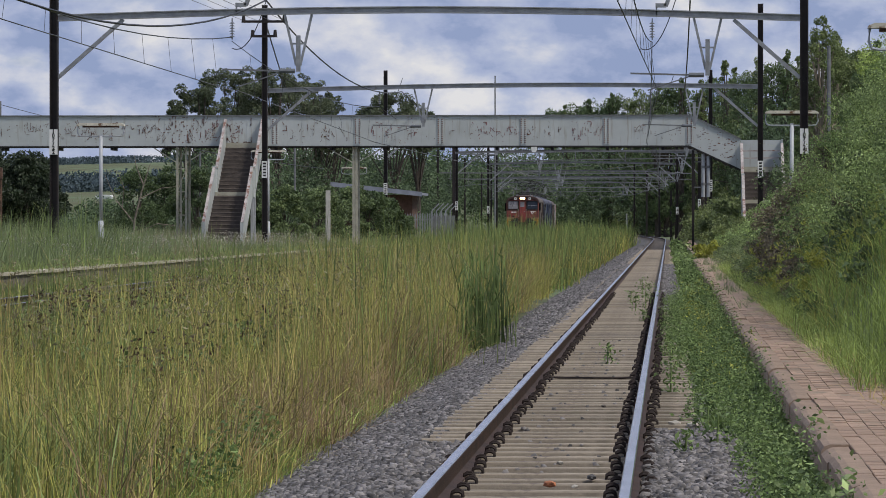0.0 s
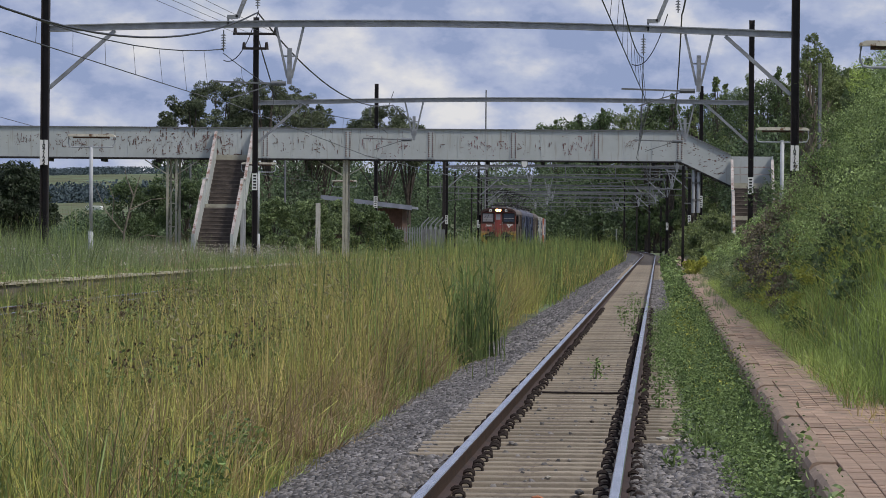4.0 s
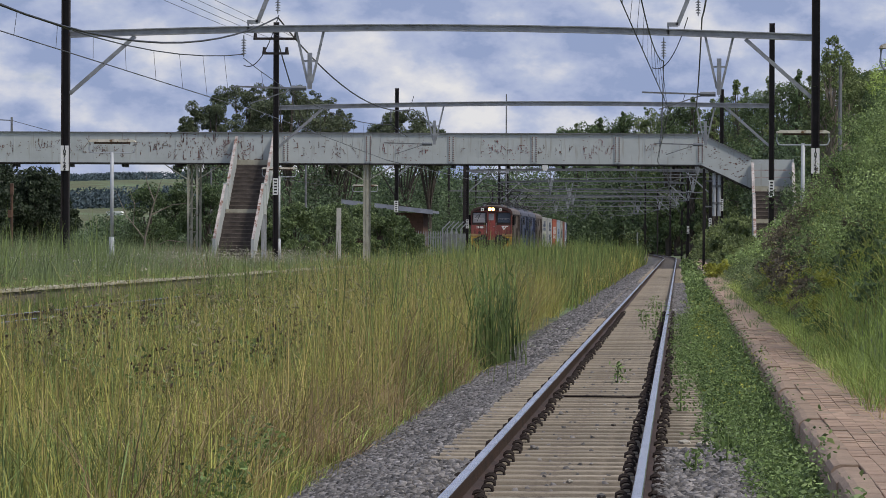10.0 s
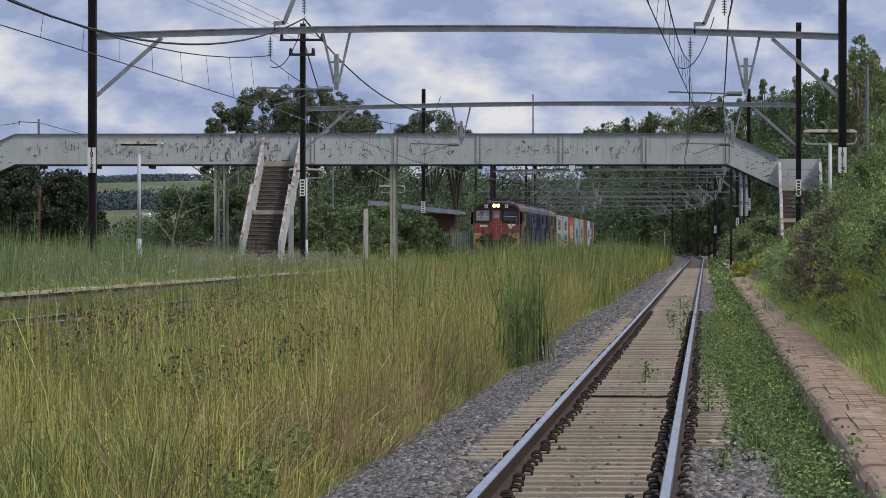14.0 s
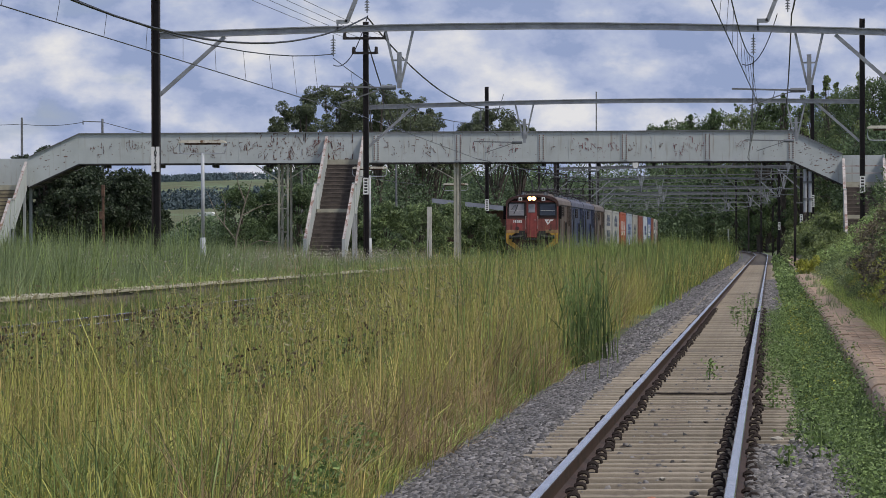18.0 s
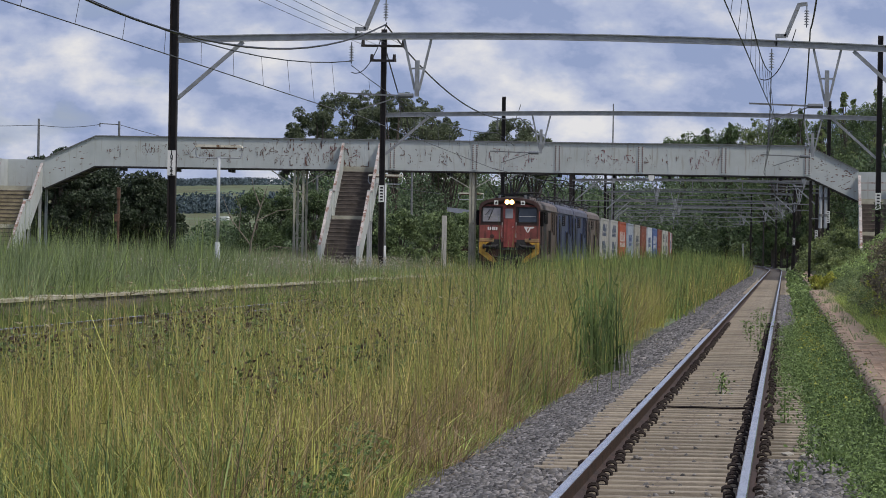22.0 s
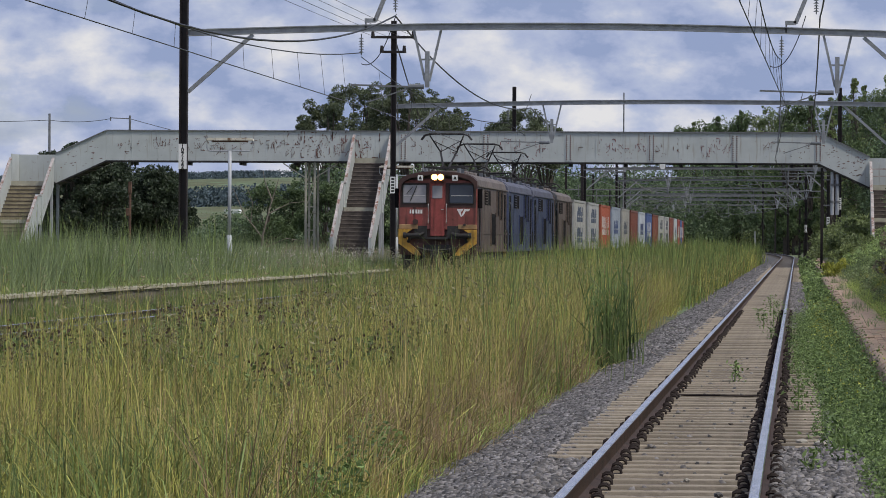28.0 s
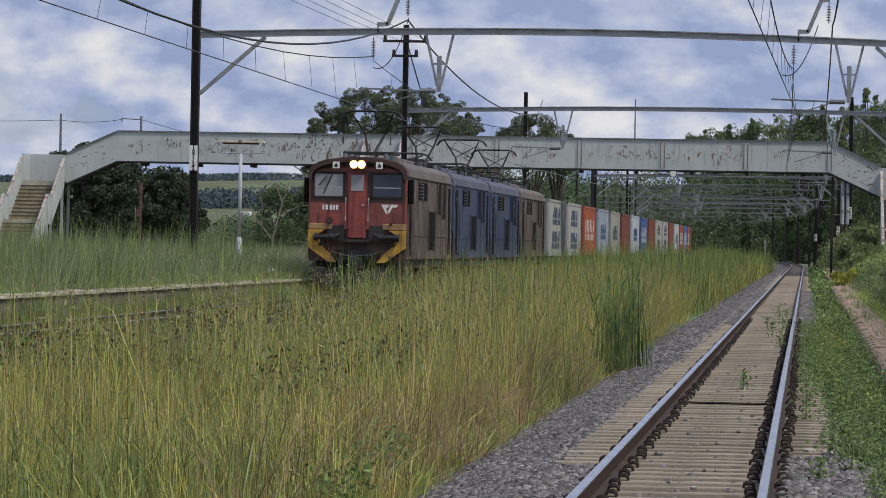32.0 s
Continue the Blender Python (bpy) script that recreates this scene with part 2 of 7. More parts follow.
# leaves darkened so that these trees look backlit and in shade
M_SHADELEAF = leafmat("shaded_tree_leaves", (0.062, 0.086, 0.045), (0.018, 0.03, 0.015))
M_DEEPWOOD = leafmat("deep_wood_leaves", (0.155, 0.22, 0.105), (0.042, 0.066, 0.034), scale=0.22)
M_WOODLIGHT = leafmat("light_wood_leaves", (0.24, 0.29, 0.11), (0.085, 0.12, 0.046), scale=0.35)
M_SHRUB = leafmat("shrub_leaves", (0.23, 0.30, 0.125), (0.06, 0.095, 0.038))
M_BUSH = leafmat("bush_leaves", (0.37, 0.48, 0.18), (0.07, 0.12, 0.04), scale=0.9, spread=0.34)
M_WEED = leafmat("weed_leaves", (0.25, 0.35, 0.115), (0.055, 0.10, 0.03), scale=2.2)
M_BRIGHTGRASS = leafmat("fresh_grass", (0.43, 0.54, 0.14), (0.14, 0.22, 0.05))
M_GRASS = leafmat("field_grass", (0.54, 0.51, 0.14), (0.15, 0.165, 0.042), soft=0.3, spread=0.42)
M_GRASSGREEN = leafmat("green_grass", (0.29, 0.365, 0.115), (0.08, 0.125, 0.037), soft=0.35, spread=0.36)
M_PALEGRASS = leafmat("pale_platform_grass", (0.29, 0.355, 0.17), (0.115, 0.16, 0.07), soft=0.35, scale=0.5)
M_PINKSEED = leafmat("pinkish_seed", (0.42, 0.34, 0.22), (0.24, 0.19, 0.11), soft=0.35)
M_BENT = leafmat("bent_leaves", (0.42, 0.38, 0.125), (0.13, 0.135, 0.04), soft=0.3, scale=1.6)
M_STRAW = leafmat("straw", (0.62, 0.50, 0.195), (0.29, 0.225, 0.085), soft=0.35)
M_RUSSET = leafmat("russet_stems", (0.47, 0.34, 0.18), (0.19, 0.135, 0.075), soft=0.3)
M_SEED = leafmat("seed_heads", (0.33, 0.29, 0.17), (0.20, 0.18, 0.09))
M_DOCK = leafmat("brown_seed", (0.11, 0.07, 0.045), (0.05, 0.03, 0.022))
M_DRYBUSH = leafmat("dry_bush", (0.25, 0.21, 0.14), (0.075, 0.062, 0.045))
M_FLOWER = leafmat("white_flowers", (0.50, 0.47, 0.39), (0.30, 0.28, 0.21))
M_YELLOW = leafmat("yellow_flowers", (0.62, 0.55, 0.05), (0.45, 0.40, 0.03))
M_REED = leafmat("reed_blades", (0.22, 0.29, 0.095), (0.06, 0.105, 0.035))
M_LIME = leafmat("yellow_green_weed", (0.46, 0.46, 0.08), (0.22, 0.25, 0.05))
M_BARKDARK = mat("dark_bark", (0.075, 0.062, 0.05), 0.9, var=0.35, scale=3, bump=0.6)
M_COPEPALE = mat("pale_coping", (0.44, 0.40, 0.30), 0.9, var=0.25, scale=1.5, bump=0.4, spot=(0.24, 0.2, 0.14), spot_at=0.58)
# leaf colour shifted to blue-grey to carry the haze of distance
M_HAZEWOOD = mat("hazy_hill_wood", (0.075, 0.108, 0.125), 0.9, 0, 0.12, 0.02, 0, col_b=(0.055, 0.082, 0.097), island=True, spread=0.12)
M_BRICKWALL = mat("red_brick_wall", (0.105, 0.06, 0.042), 0.9, var=0.25, scale=4, bump=0.5)
M_ROOF = mat("grey_roof_sheet", (0.24, 0.26, 0.31), 0.6, 0.1, var=0.15, scale=1.5)
M_POST = mat("post_concrete", (0.50, 0.49, 0.45), 0.9, var=0.15)


# ---- mesh tools ----
class Geo:
    """Collects the vertices and faces of one mesh."""

    def __init__(self):
        self.v, self.f = [], []

    def add(self, verts, faces):
        n = len(self.v)
        self.v += [tuple(p) for p in verts]
        self.f += [tuple(i + n for i in f) for f in faces]
        return self

    def box(self, x0, x1, y0, y1, z0, z1, m=None):
        p = [Vector((x, y, z)) for z in (z0, z1) for y in (y0, y1) for x in (x0, x1)]
        if m:
            p = [m @ q for q in p]
        return self.add(p, [(0, 2, 3, 1), (4, 5, 7, 6), (0, 1, 5, 4), (2, 6, 7, 3), (0, 4, 6, 2), (1, 3, 7, 5)])

    def bar(self, a, b, w, h=None, up=(0, 0, 1)):
        """A bar of section w across and h along up, from a to b."""
        a, b, h = Vector(a), Vector(b), h or w
        d = (b - a).normalized()
        s = d.cross(Vector(up))
        if s.length < 1e-4:
            s = d.cross(Vector((0, 1, 0)))
        s.normalize()
        u = s.cross(d)
        c = [(-1, -1), (1, -1), (1, 1), (-1, 1)]
        p = [q + s * i * w / 2 + u * j * h / 2 for q in (a, b) for i, j in c]
        return self.add(p, [(3, 2, 1, 0), (4, 5, 6, 7), (0, 1, 5, 4), (1, 2, 6, 5), (2, 3, 7, 6), (3, 0, 4, 7)])

    def tube(self, pts, r, n=6, r1=None):
        pts = [Vector(p) for p in pts]
        r1 = r if r1 is None else r1
        ring = []
        for i, p in enumerate(pts):
            d = (pts[min(i + 1, len(pts) - 1)] - pts[max(i - 1, 0)]).normalized()
            s = d.cross(Vector((0, 0, 1)))
            if s.length < 1e-3:
                s = Vector((1, 0, 0))
            s.normalize()
            u = s.cross(d)
            k = r + (r1 - r) * i / (len(pts) - 1)
            ring.append([p + (s * math.cos(a) + u * math.sin(a)) * k for a in (2 * math.pi * j / n for j in range(n))])
        f = []
        for i in range(len(pts) - 1):
            for j in range(n):
                k = (j + 1) % n
                f.append((i * n + j, i * n + k, (i + 1) * n + k, (i + 1) * n + j))
        f += [tuple(range(n))[::-1], tuple(range((len(pts) - 1) * n, len(pts) * n))]
        return self.add([p for q in ring for p in q], f)

    def prism(self, profile, y0, y1, m=None):
        """A profile in x and z, drawn out from y0 to y1."""
        n = len(profile)
        p = [Vector((x, y, z)) for y in (y0, y1) for x, z in profile]
        if m:
            p = [m @ q for q in p]
        f = [(i, (i + 1) % n, n + (i + 1) % n, n + i) for i in range(n)]
        return self.add(p, f + [tuple(range(n))[::-1], tuple(range(n, 2 * n))])

    def side(self, profile, x0, x1):
        """A profile in y and z, drawn out from x0 to x1."""
        n = len(profile)
        p = [Vector((x, y, z)) for x in (x0, x1) for y, z in profile]
        f = [(i, (i + 1) % n, n + (i + 1) % n, n + i) for i in range(n)]
        return self.add(p, f + [tuple(range(n))[::-1], tuple(range(n, 2 * n))])

    def discs(self, x, y, z0, z1, n, r):
        """A string of insulator sheds hanging between two heights."""
        step = (z1 - z0) / n
        for i in range(n):
            z = z0 + step * i
            self.tube([(x, y, z), (x, y, z + step * 0.45)], r, 8, r * 0.45)
        return self.tube([(x, y, z0 - 0.08), (x, y, z1 + 0.08)], r * 0.22, 5)

    def mesh(self, name):
        me = bpy.data.meshes.new(name)
        me.from_pydata(self.v, [], self.f)
        bm = bmesh.new()
        bm.from_mesh(me)
        bmesh.ops.recalc_face_normals(bm, faces=bm.faces)
        bm.to_mesh(me)
        bm.free()
        return me


def part(name, geo, material, parent=None, label="", bevel=0.0, smooth=False):
    """One mesh object, under a thing or a part."""
    me = geo.mesh(name) if isinstance(geo, Geo) else geo
    if not me.materials:
        me.materials.append(material)
    if smooth:
        me.polygons.foreach_set("use_smooth", [True] * len(me.polygons))
    ob = new(name, me)
    if parent:
        ob.parent = parent
    if label:
        tagged(ob, label)
    if bevel:
        b = ob.modifiers.new("bevel", "BEVEL")
        b.width, b.segments, b.limit_method = bevel, 2, "ANGLE"
    return ob


def thing(name, label, category, m=None, group="", kind=""):
    ob = tagged(new(name), label, category, group, kind)
    ob.empty_display_size = 0.3
    if m:
        ob.matrix_basis = m
    return ob


def lettering(name, text, size, material, parent, m, spacing=1.0):
    cu = bpy.data.curves.new(name, "FONT")
    cu.body, cu.size, cu.align_x, cu.align_y, cu.space_line, cu.extrude, cu.offset = text, size, "CENTER", "CENTER", spacing, 0.004, size * 0.035
    tmp = new(name, cu)
    bpy.context.view_layer.update()
    me = bpy.data.meshes.new_from_object(tmp)
    bpy.data.objects.remove(tmp)
    me.materials.clear()
    me.materials.append(material)
    ob = new(name, me)
    ob.parent, ob.matrix_basis = parent, m
    return ob


def quick_mesh(name, verts, loops, sizes, materials):
    """A large mesh straight from arrays: vertices (n, 3), loop vertex indices, and loops to a face."""
    me = bpy.data.meshes.new(name)
    me.vertices.add(len(verts))
    me.vertices.foreach_set("co", np.ascontiguousarray(verts, dtype=np.float32).ravel())
    me.loops.add(len(loops))
    me.loops.foreach_set("vertex_index", np.ascontiguousarray(loops, dtype=np.int32))
    me.polygons.add(len(sizes))
    me.polygons.foreach_set("loop_start", np.concatenate(([0], np.cumsum(sizes)[:-1])).astype(np.int32))
    me.update(calc_edges=True)
    for m in materials if isinstance(materials, (list, tuple)) else [materials]:
        me.materials.append(m)
    return me


rng = np.random.default_rng(7)


def blades(name, x, y, z, h, w, material, lean=0.35, drop=0.25, parent=None, out=None, plain=False):
    """Bent grass blades: two quads and a tip each. out: the way that each one leans, else at random."""
    n = len(x)
    a = rng.uniform(0, 2 * np.pi, n) if out is None else out
    b = rng.uniform(0, 2 * np.pi, n)
    ln = np.abs(rng.normal(0, lean, n)) * h
    dx, dy = np.cos(a) * ln, np.sin(a) * ln
    sx, sy = np.cos(b) * w / 2, np.sin(b) * w / 2
    if plain:
        v = np.stack([np.stack([x - sx, y - sy, z], 1), np.stack([x + sx, y + sy, z], 1),
                      np.stack([x + dx * 0.55 + sx * 0.9, y + dy * 0.55 + sy * 0.9, z + h * 0.55 * (1 - drop * np.minimum(1, ln / h))], 1),
                      np.stack([x + dx, y + dy, z + h * (1 - drop * np.minimum(1, ln / h))], 1)], 1)
        return new(name, quick_mesh(name, v.reshape(-1, 3), np.arange(n * 4), np.full(n, 4), material))
    v = np.zeros((n, 7, 3))
    for k, (t, s) in enumerate(((0, -1), (0, 1), (0.45, -0.9), (0.45, 0.9), (0.8, -0.6), (0.8, 0.6))):
        v[:, k, 0] = x + dx * t ** 2 + s * sx
        v[:, k, 1] = y + dy * t ** 2 + s * sy
        v[:, k, 2] = z + h * (t - drop * t ** 4 * np.minimum(1, ln / h))
    v[:, 6] = np.stack([x + dx * 1.15, y + dy * 1.15, z + h * (1 - drop * 1.9 * np.minimum(1, ln / h))], 1)
    base = (np.arange(n) * 7)[:, None]
    loops = np.concatenate([base + np.array([0, 1, 3, 2]), base + np.array([2, 3, 5, 4]), base + np.array([4, 5, 6])], 1).ravel()
    ob = new(name, quick_mesh(name, v.reshape(-1, 3), loops, np.tile([4, 4, 3], n), material))
    if parent:
        ob.parent = parent
    return ob


def leaf_mesh(name, c, size, material, flat=0.0, long=1.6, corners=4):
    """Small pointed leaves (four corners, folded) at the points c, each turned at random."""
    n = len(c)
    u = rng.normal(size=(n, 3))
    u[:, 2] *= 1 - flat
    u /= np.linalg.norm(u, axis=1)[:, None]
    r = rng.normal(size=(n, 3))
    s = np.cross(u, r)
    s /= np.linalg.norm(s, axis=1)[:, None] + 1e-9
    k = np.cross(u, s)
    size = np.broadcast_to(size, n)[:, None] * rng.uniform(0.6, 1.3, (n, 1))
    v = np.stack([c - u * size * long / 2, c + s * size / 2 + k * size * 0.15, c + u * size * long / 2,
                  c - s * size / 2 + k * size * 0.15], 1)
    if corners == 3:
        v = np.stack([v[:, 0], (v[:, 1] * 1.4 - v[:, 0] * 0.4), v[:, 2] * 0.9 + v[:, 3] * 0.1], 1)
    loops = np.arange(n * corners)
    return quick_mesh(name, v.reshape(-1, 3), loops, np.full(n, corners), material)


def in_clumps(centres, radii, n):
    """n points spread over ellipsoid clumps, thicker towards their skins."""
    i = rng.integers(0, len(centres), n)
    d = rng.normal(size=(n, 3))
    d /= np.linalg.norm(d, axis=1)[:, None]
    r = rng.uniform(0.25, 1, n) ** 0.5
    return centres[i] + d * radii[i] * r[:, None]


# ---- the ground plan: y runs along the tracks, z is zero on the rail heads ----
CURVE_Y, CURVE_R = 385.0, 3900.0
NEAR_X, FAR_X = -0.81, -12.8


def on_track(x, s):
    """The place and heading, s metres along a track that starts straight and then bends to the left."""
    k = max(0.0, s - CURVE_Y) / CURVE_R
    return (x - CURVE_R * (1 - math.cos(k)), min(s, CURVE_Y) + CURVE_R * math.sin(k), math.degrees(k))


def smooth(a, b, x):
    t = np.clip((x - a) / (b - a), 0, 1)
    return t * t * (3 - 2 * t)


def wobble(x, y, s):
    return np.sin(x * 1.3 / s + 0.7 * np.sin(y / s * 0.9)) * 0.5 + np.sin(y * 1.1 / s + 1.9 * np.sin(x / s * 0.6)) * 0.5


def ground_z(x, y):
    x, y = np.asarray(x, float), np.asarray(y, float)
    z = -0.52 + 0.06 * wobble(x, y, 3.0)
    steep = 1 - 0.52 * smooth(84, 110, y)
    bank = np.minimum((x - 1.75) * 1.3 * steep, 4.2 + 0.5 * wobble(x, y, 14))
    z = z + np.where(x > 1.75, 0.72 + bank * smooth(14, 34, y), smooth(0.5, 0.9, x) * 0.3)
    z = z + 0.25 * smooth(-27, -32, x)
    hill = np.interp(y, [500, 900, 1090, 1575, 2350, 2900, 4300], [0, 6, 8, 13.5, 33, 42, 46]) * (1 + 0.06 * np.sin(x / 60 + y / 400))
    return z + hill * smooth(-10, -80, x) + hill * smooth(40, 200, x) * 0.6


def spaced(lo, hi, first, growth):
    out, s = [lo], first
    while out[-1] < hi:
        out.append(out[-1] + s)
        s *= growth
    return out


gx = np.array(sorted([-v for v in spaced(3.2, 2600, 0.6, 1.16)] + list(np.arange(-3, 9.1, 0.35)) + spaced(9.4, 2600, 0.6, 1.16)))
gy = np.array(list(np.arange(-60, 0, 6)) + list(np.arange(0, 200, 1.6)) + spaced(200, 4300, 2.5, 1.05))
gxx, gyy = np.meshgrid(gx, gy)
gv = np.stack([gxx, gyy, ground_z(gxx, gyy)], 2).reshape(-1, 3)
gi = np.arange(len(gx) * len(gy)).reshape(len(gy), len(gx))
gl = np.stack([gi[:-1, :-1], gi[:-1, 1:], gi[1:, 1:], gi[1:, :-1]], 2).reshape(-1, 4)
ground = tagged(new("ground", quick_mesh("ground", gv, gl.ravel(), np.full(len(gl), 4), M_EARTH)),
                "grassy earth with a steep bank and distant green hills", "ground", kind="structure")


def strip(profile, x, s0, s1, step):
    """A profile (offset, z) drawn out along a track."""
    g, n = Geo(), len(profile)
    ss = list(np.arange(s0, min(s1, CURVE_Y), step)) + list(np.arange(max(s0, CURVE_Y), s1 + 0.1, 12.0))
    for s in ss:
        cx, cy, hd = on_track(x, s)
        c, sn = math.cos(radians(hd)), math.sin(radians(hd))
        g.v += [(cx + o * c, cy + o * sn, z) for o, z in profile]
    for i in range(len(ss) - 1):
        for j in range(n - 1):
            a = i * n + j
            g.f.append((a, a + 1, a + n + 1, a + n))
    return g


RAIL = [(-0.065, -0.155), (0.065, -0.155), (0.065, -0.142), (0.012, -0.125), (0.010, -0.045), (0.035, -0.034),
        (0.036, -0.006), (-0.036, -0.006), (-0.035, -0.034), (-0.010, -0.045), (-0.012, -0.125), (-0.065, -0.142), (-0.065, -0.155)]
RUN = [(-0.033, -0.006), (-0.026, 0.0), (0.026, 0.0), (0.033, -0.006)]


def rails(track, x, s0, s1, step):
    for o in (-0.569, 0.569):
        r = part("rail", strip([(o + a, z) for a, z in RAIL], x, s0, s1, step), M_RAIL, track, "rusty steel rail")
        part("running_surface", strip([(o + a, z + 0.001) for a, z in RUN], x, s0, s1, step), M_RAILTOP, r, "polished rail top")


def sleeper_mesh():
    g = Geo()
    prof = [(-0.12, -0.32), (0.12, -0.32), (0.085, -0.155), (0.075, -0.148), (-0.075, -0.148), (-0.085, -0.155)]
    return g.side(prof, -1.05, 1.05).mesh("sleeper")


def clip_mesh():
    g = Geo()
    for y, top in ((-0.035, 0.038), (0.03, 0.046)):
        g.tube([(-0.034, y, -0.152), (-0.031, y, -0.152 + top * 0.75), (-0.010, y, -0.152 + top), (0.014, y, -0.152 + top), (0.032, y, -0.152 + top * 0.7), (0.035, y, -0.152)], 0.0095, 5)
    g.box(-0.042, 0.042, -0.055, 0.05, -0.155, -0.145)
    return g.mesh("clip")


# embankments of broken stone under both tracks
near_bed = part("ballast_bed", strip([(-2.35, -0.56), (-1.95, -0.40), (-1.15, -0.185), (-1.02, -0.25), (1.02, -0.25), (1.15, -0.185), (1.35, -0.22), (1.9, -0.5)],
                                     NEAR_X, -20, 700, 3.0), M_BALLAST)
tagged(near_bed, "bed of grey crushed stone under the railway track", "ballast", kind="structure")
near_dust = part("dust_fill", strip([(-0.99, -0.222), (-0.5, -0.212), (0.5, -0.212), (0.99, -0.222)], NEAR_X, -20, 620, 3.0), M_BED)
tagged(near_dust, "dust packed between the sleepers, gap shadow in its dark colour", "ballast", kind="structure")
far_bed = part("ballast_bed", strip([(-1.5, -0.56), (-1.2, -0.2), (1.2, -0.2), (1.9, -0.56)], FAR_X, 20, 760, 4.0), M_BALLAST)
tagged(far_bed, "overgrown stone bed under the train's track", "ballast", kind="structure")

near_track = thing("railway_track", "narrow-gauge track with polished rails on concrete sleepers", "railway track")
rails(near_track, NEAR_X, -20, 700, 4.0)
far_track = thing("railway_track", "overgrown railway track carrying the train", "railway track")
rails(far_track, FAR_X, 20, 760, 6.0)

# ---- platforms ----
left_platform = tagged(part("platform", Geo().box(-27.0, -14.42, 40, 420, -0.7, 0.36), M_PLATFORM),
                       "low overgrown station platform of old concrete", "platform", kind="structure")
for i in range(0, 118):
    y = 62 + i * 2.4
    g = Geo().box(-15.0, -14.36, y + 0.01, y + 2.38, 0.364, 0.42 + 0.01 * math.sin(i * 2.3))
    part("coping_slab", g, M_COPEPALE, left_platform)
right_platform = tagged(part("platform", Geo().box(0.93, 1.75, 8, 330, -0.6, 0.168), M_PLATFORM),
                        "low platform with worn brick paving", "platform", kind="structure")


# ---- overhead line ----
def number_board(mast, x, zc, w, h, readable):
    board = part("number_board", Geo().box(x - w / 2, x + w / 2, -0.165, -0.15, zc - h / 2, zc + h / 2), M_WHITE, mast, "white number board")
    m = Matrix.Translation((x, -0.168, zc)) @ pose(0, 0, 0, 90)
    if readable:
        lettering("lettering", "1\n0\n7\n/\n2\n2", 0.165, M_BLACK, board, m, 0.74)
    else:
        g = Geo()
        for k in range(5):
            z = zc - h * 0.36 + k * h * 0.18
            g.box(x - w * 0.28, x + w * 0.28, -0.170, -0.1655, z - h * 0.05, z + h * 0.05)
        part("lettering", g, M_BLACK, board)


def mast_part(p, x, top, z0=-0.6):
    """An H-section mast."""
    a, b, c = 0.12, 0.085, 0.02
    sec = [(-a, -a), (-b, -a), (-b, -c), (b, -c), (b, -a), (a, -a), (a, a), (b, a), (b, c), (-b, c), (-b, a), (-a, a)]
    g, n = Geo(), len(sec)
    g.add([(x + p, q, z) for z in (z0, top) for p, q in sec],
          [(i, (i + 1) % n, n + (i + 1) % n, n + i) for i in range(n)] + [tuple(range(n))[::-1], tuple(range(n, 2 * n))])
    return part("mast", g, M_MAST, p, "dark steel H-section mast")


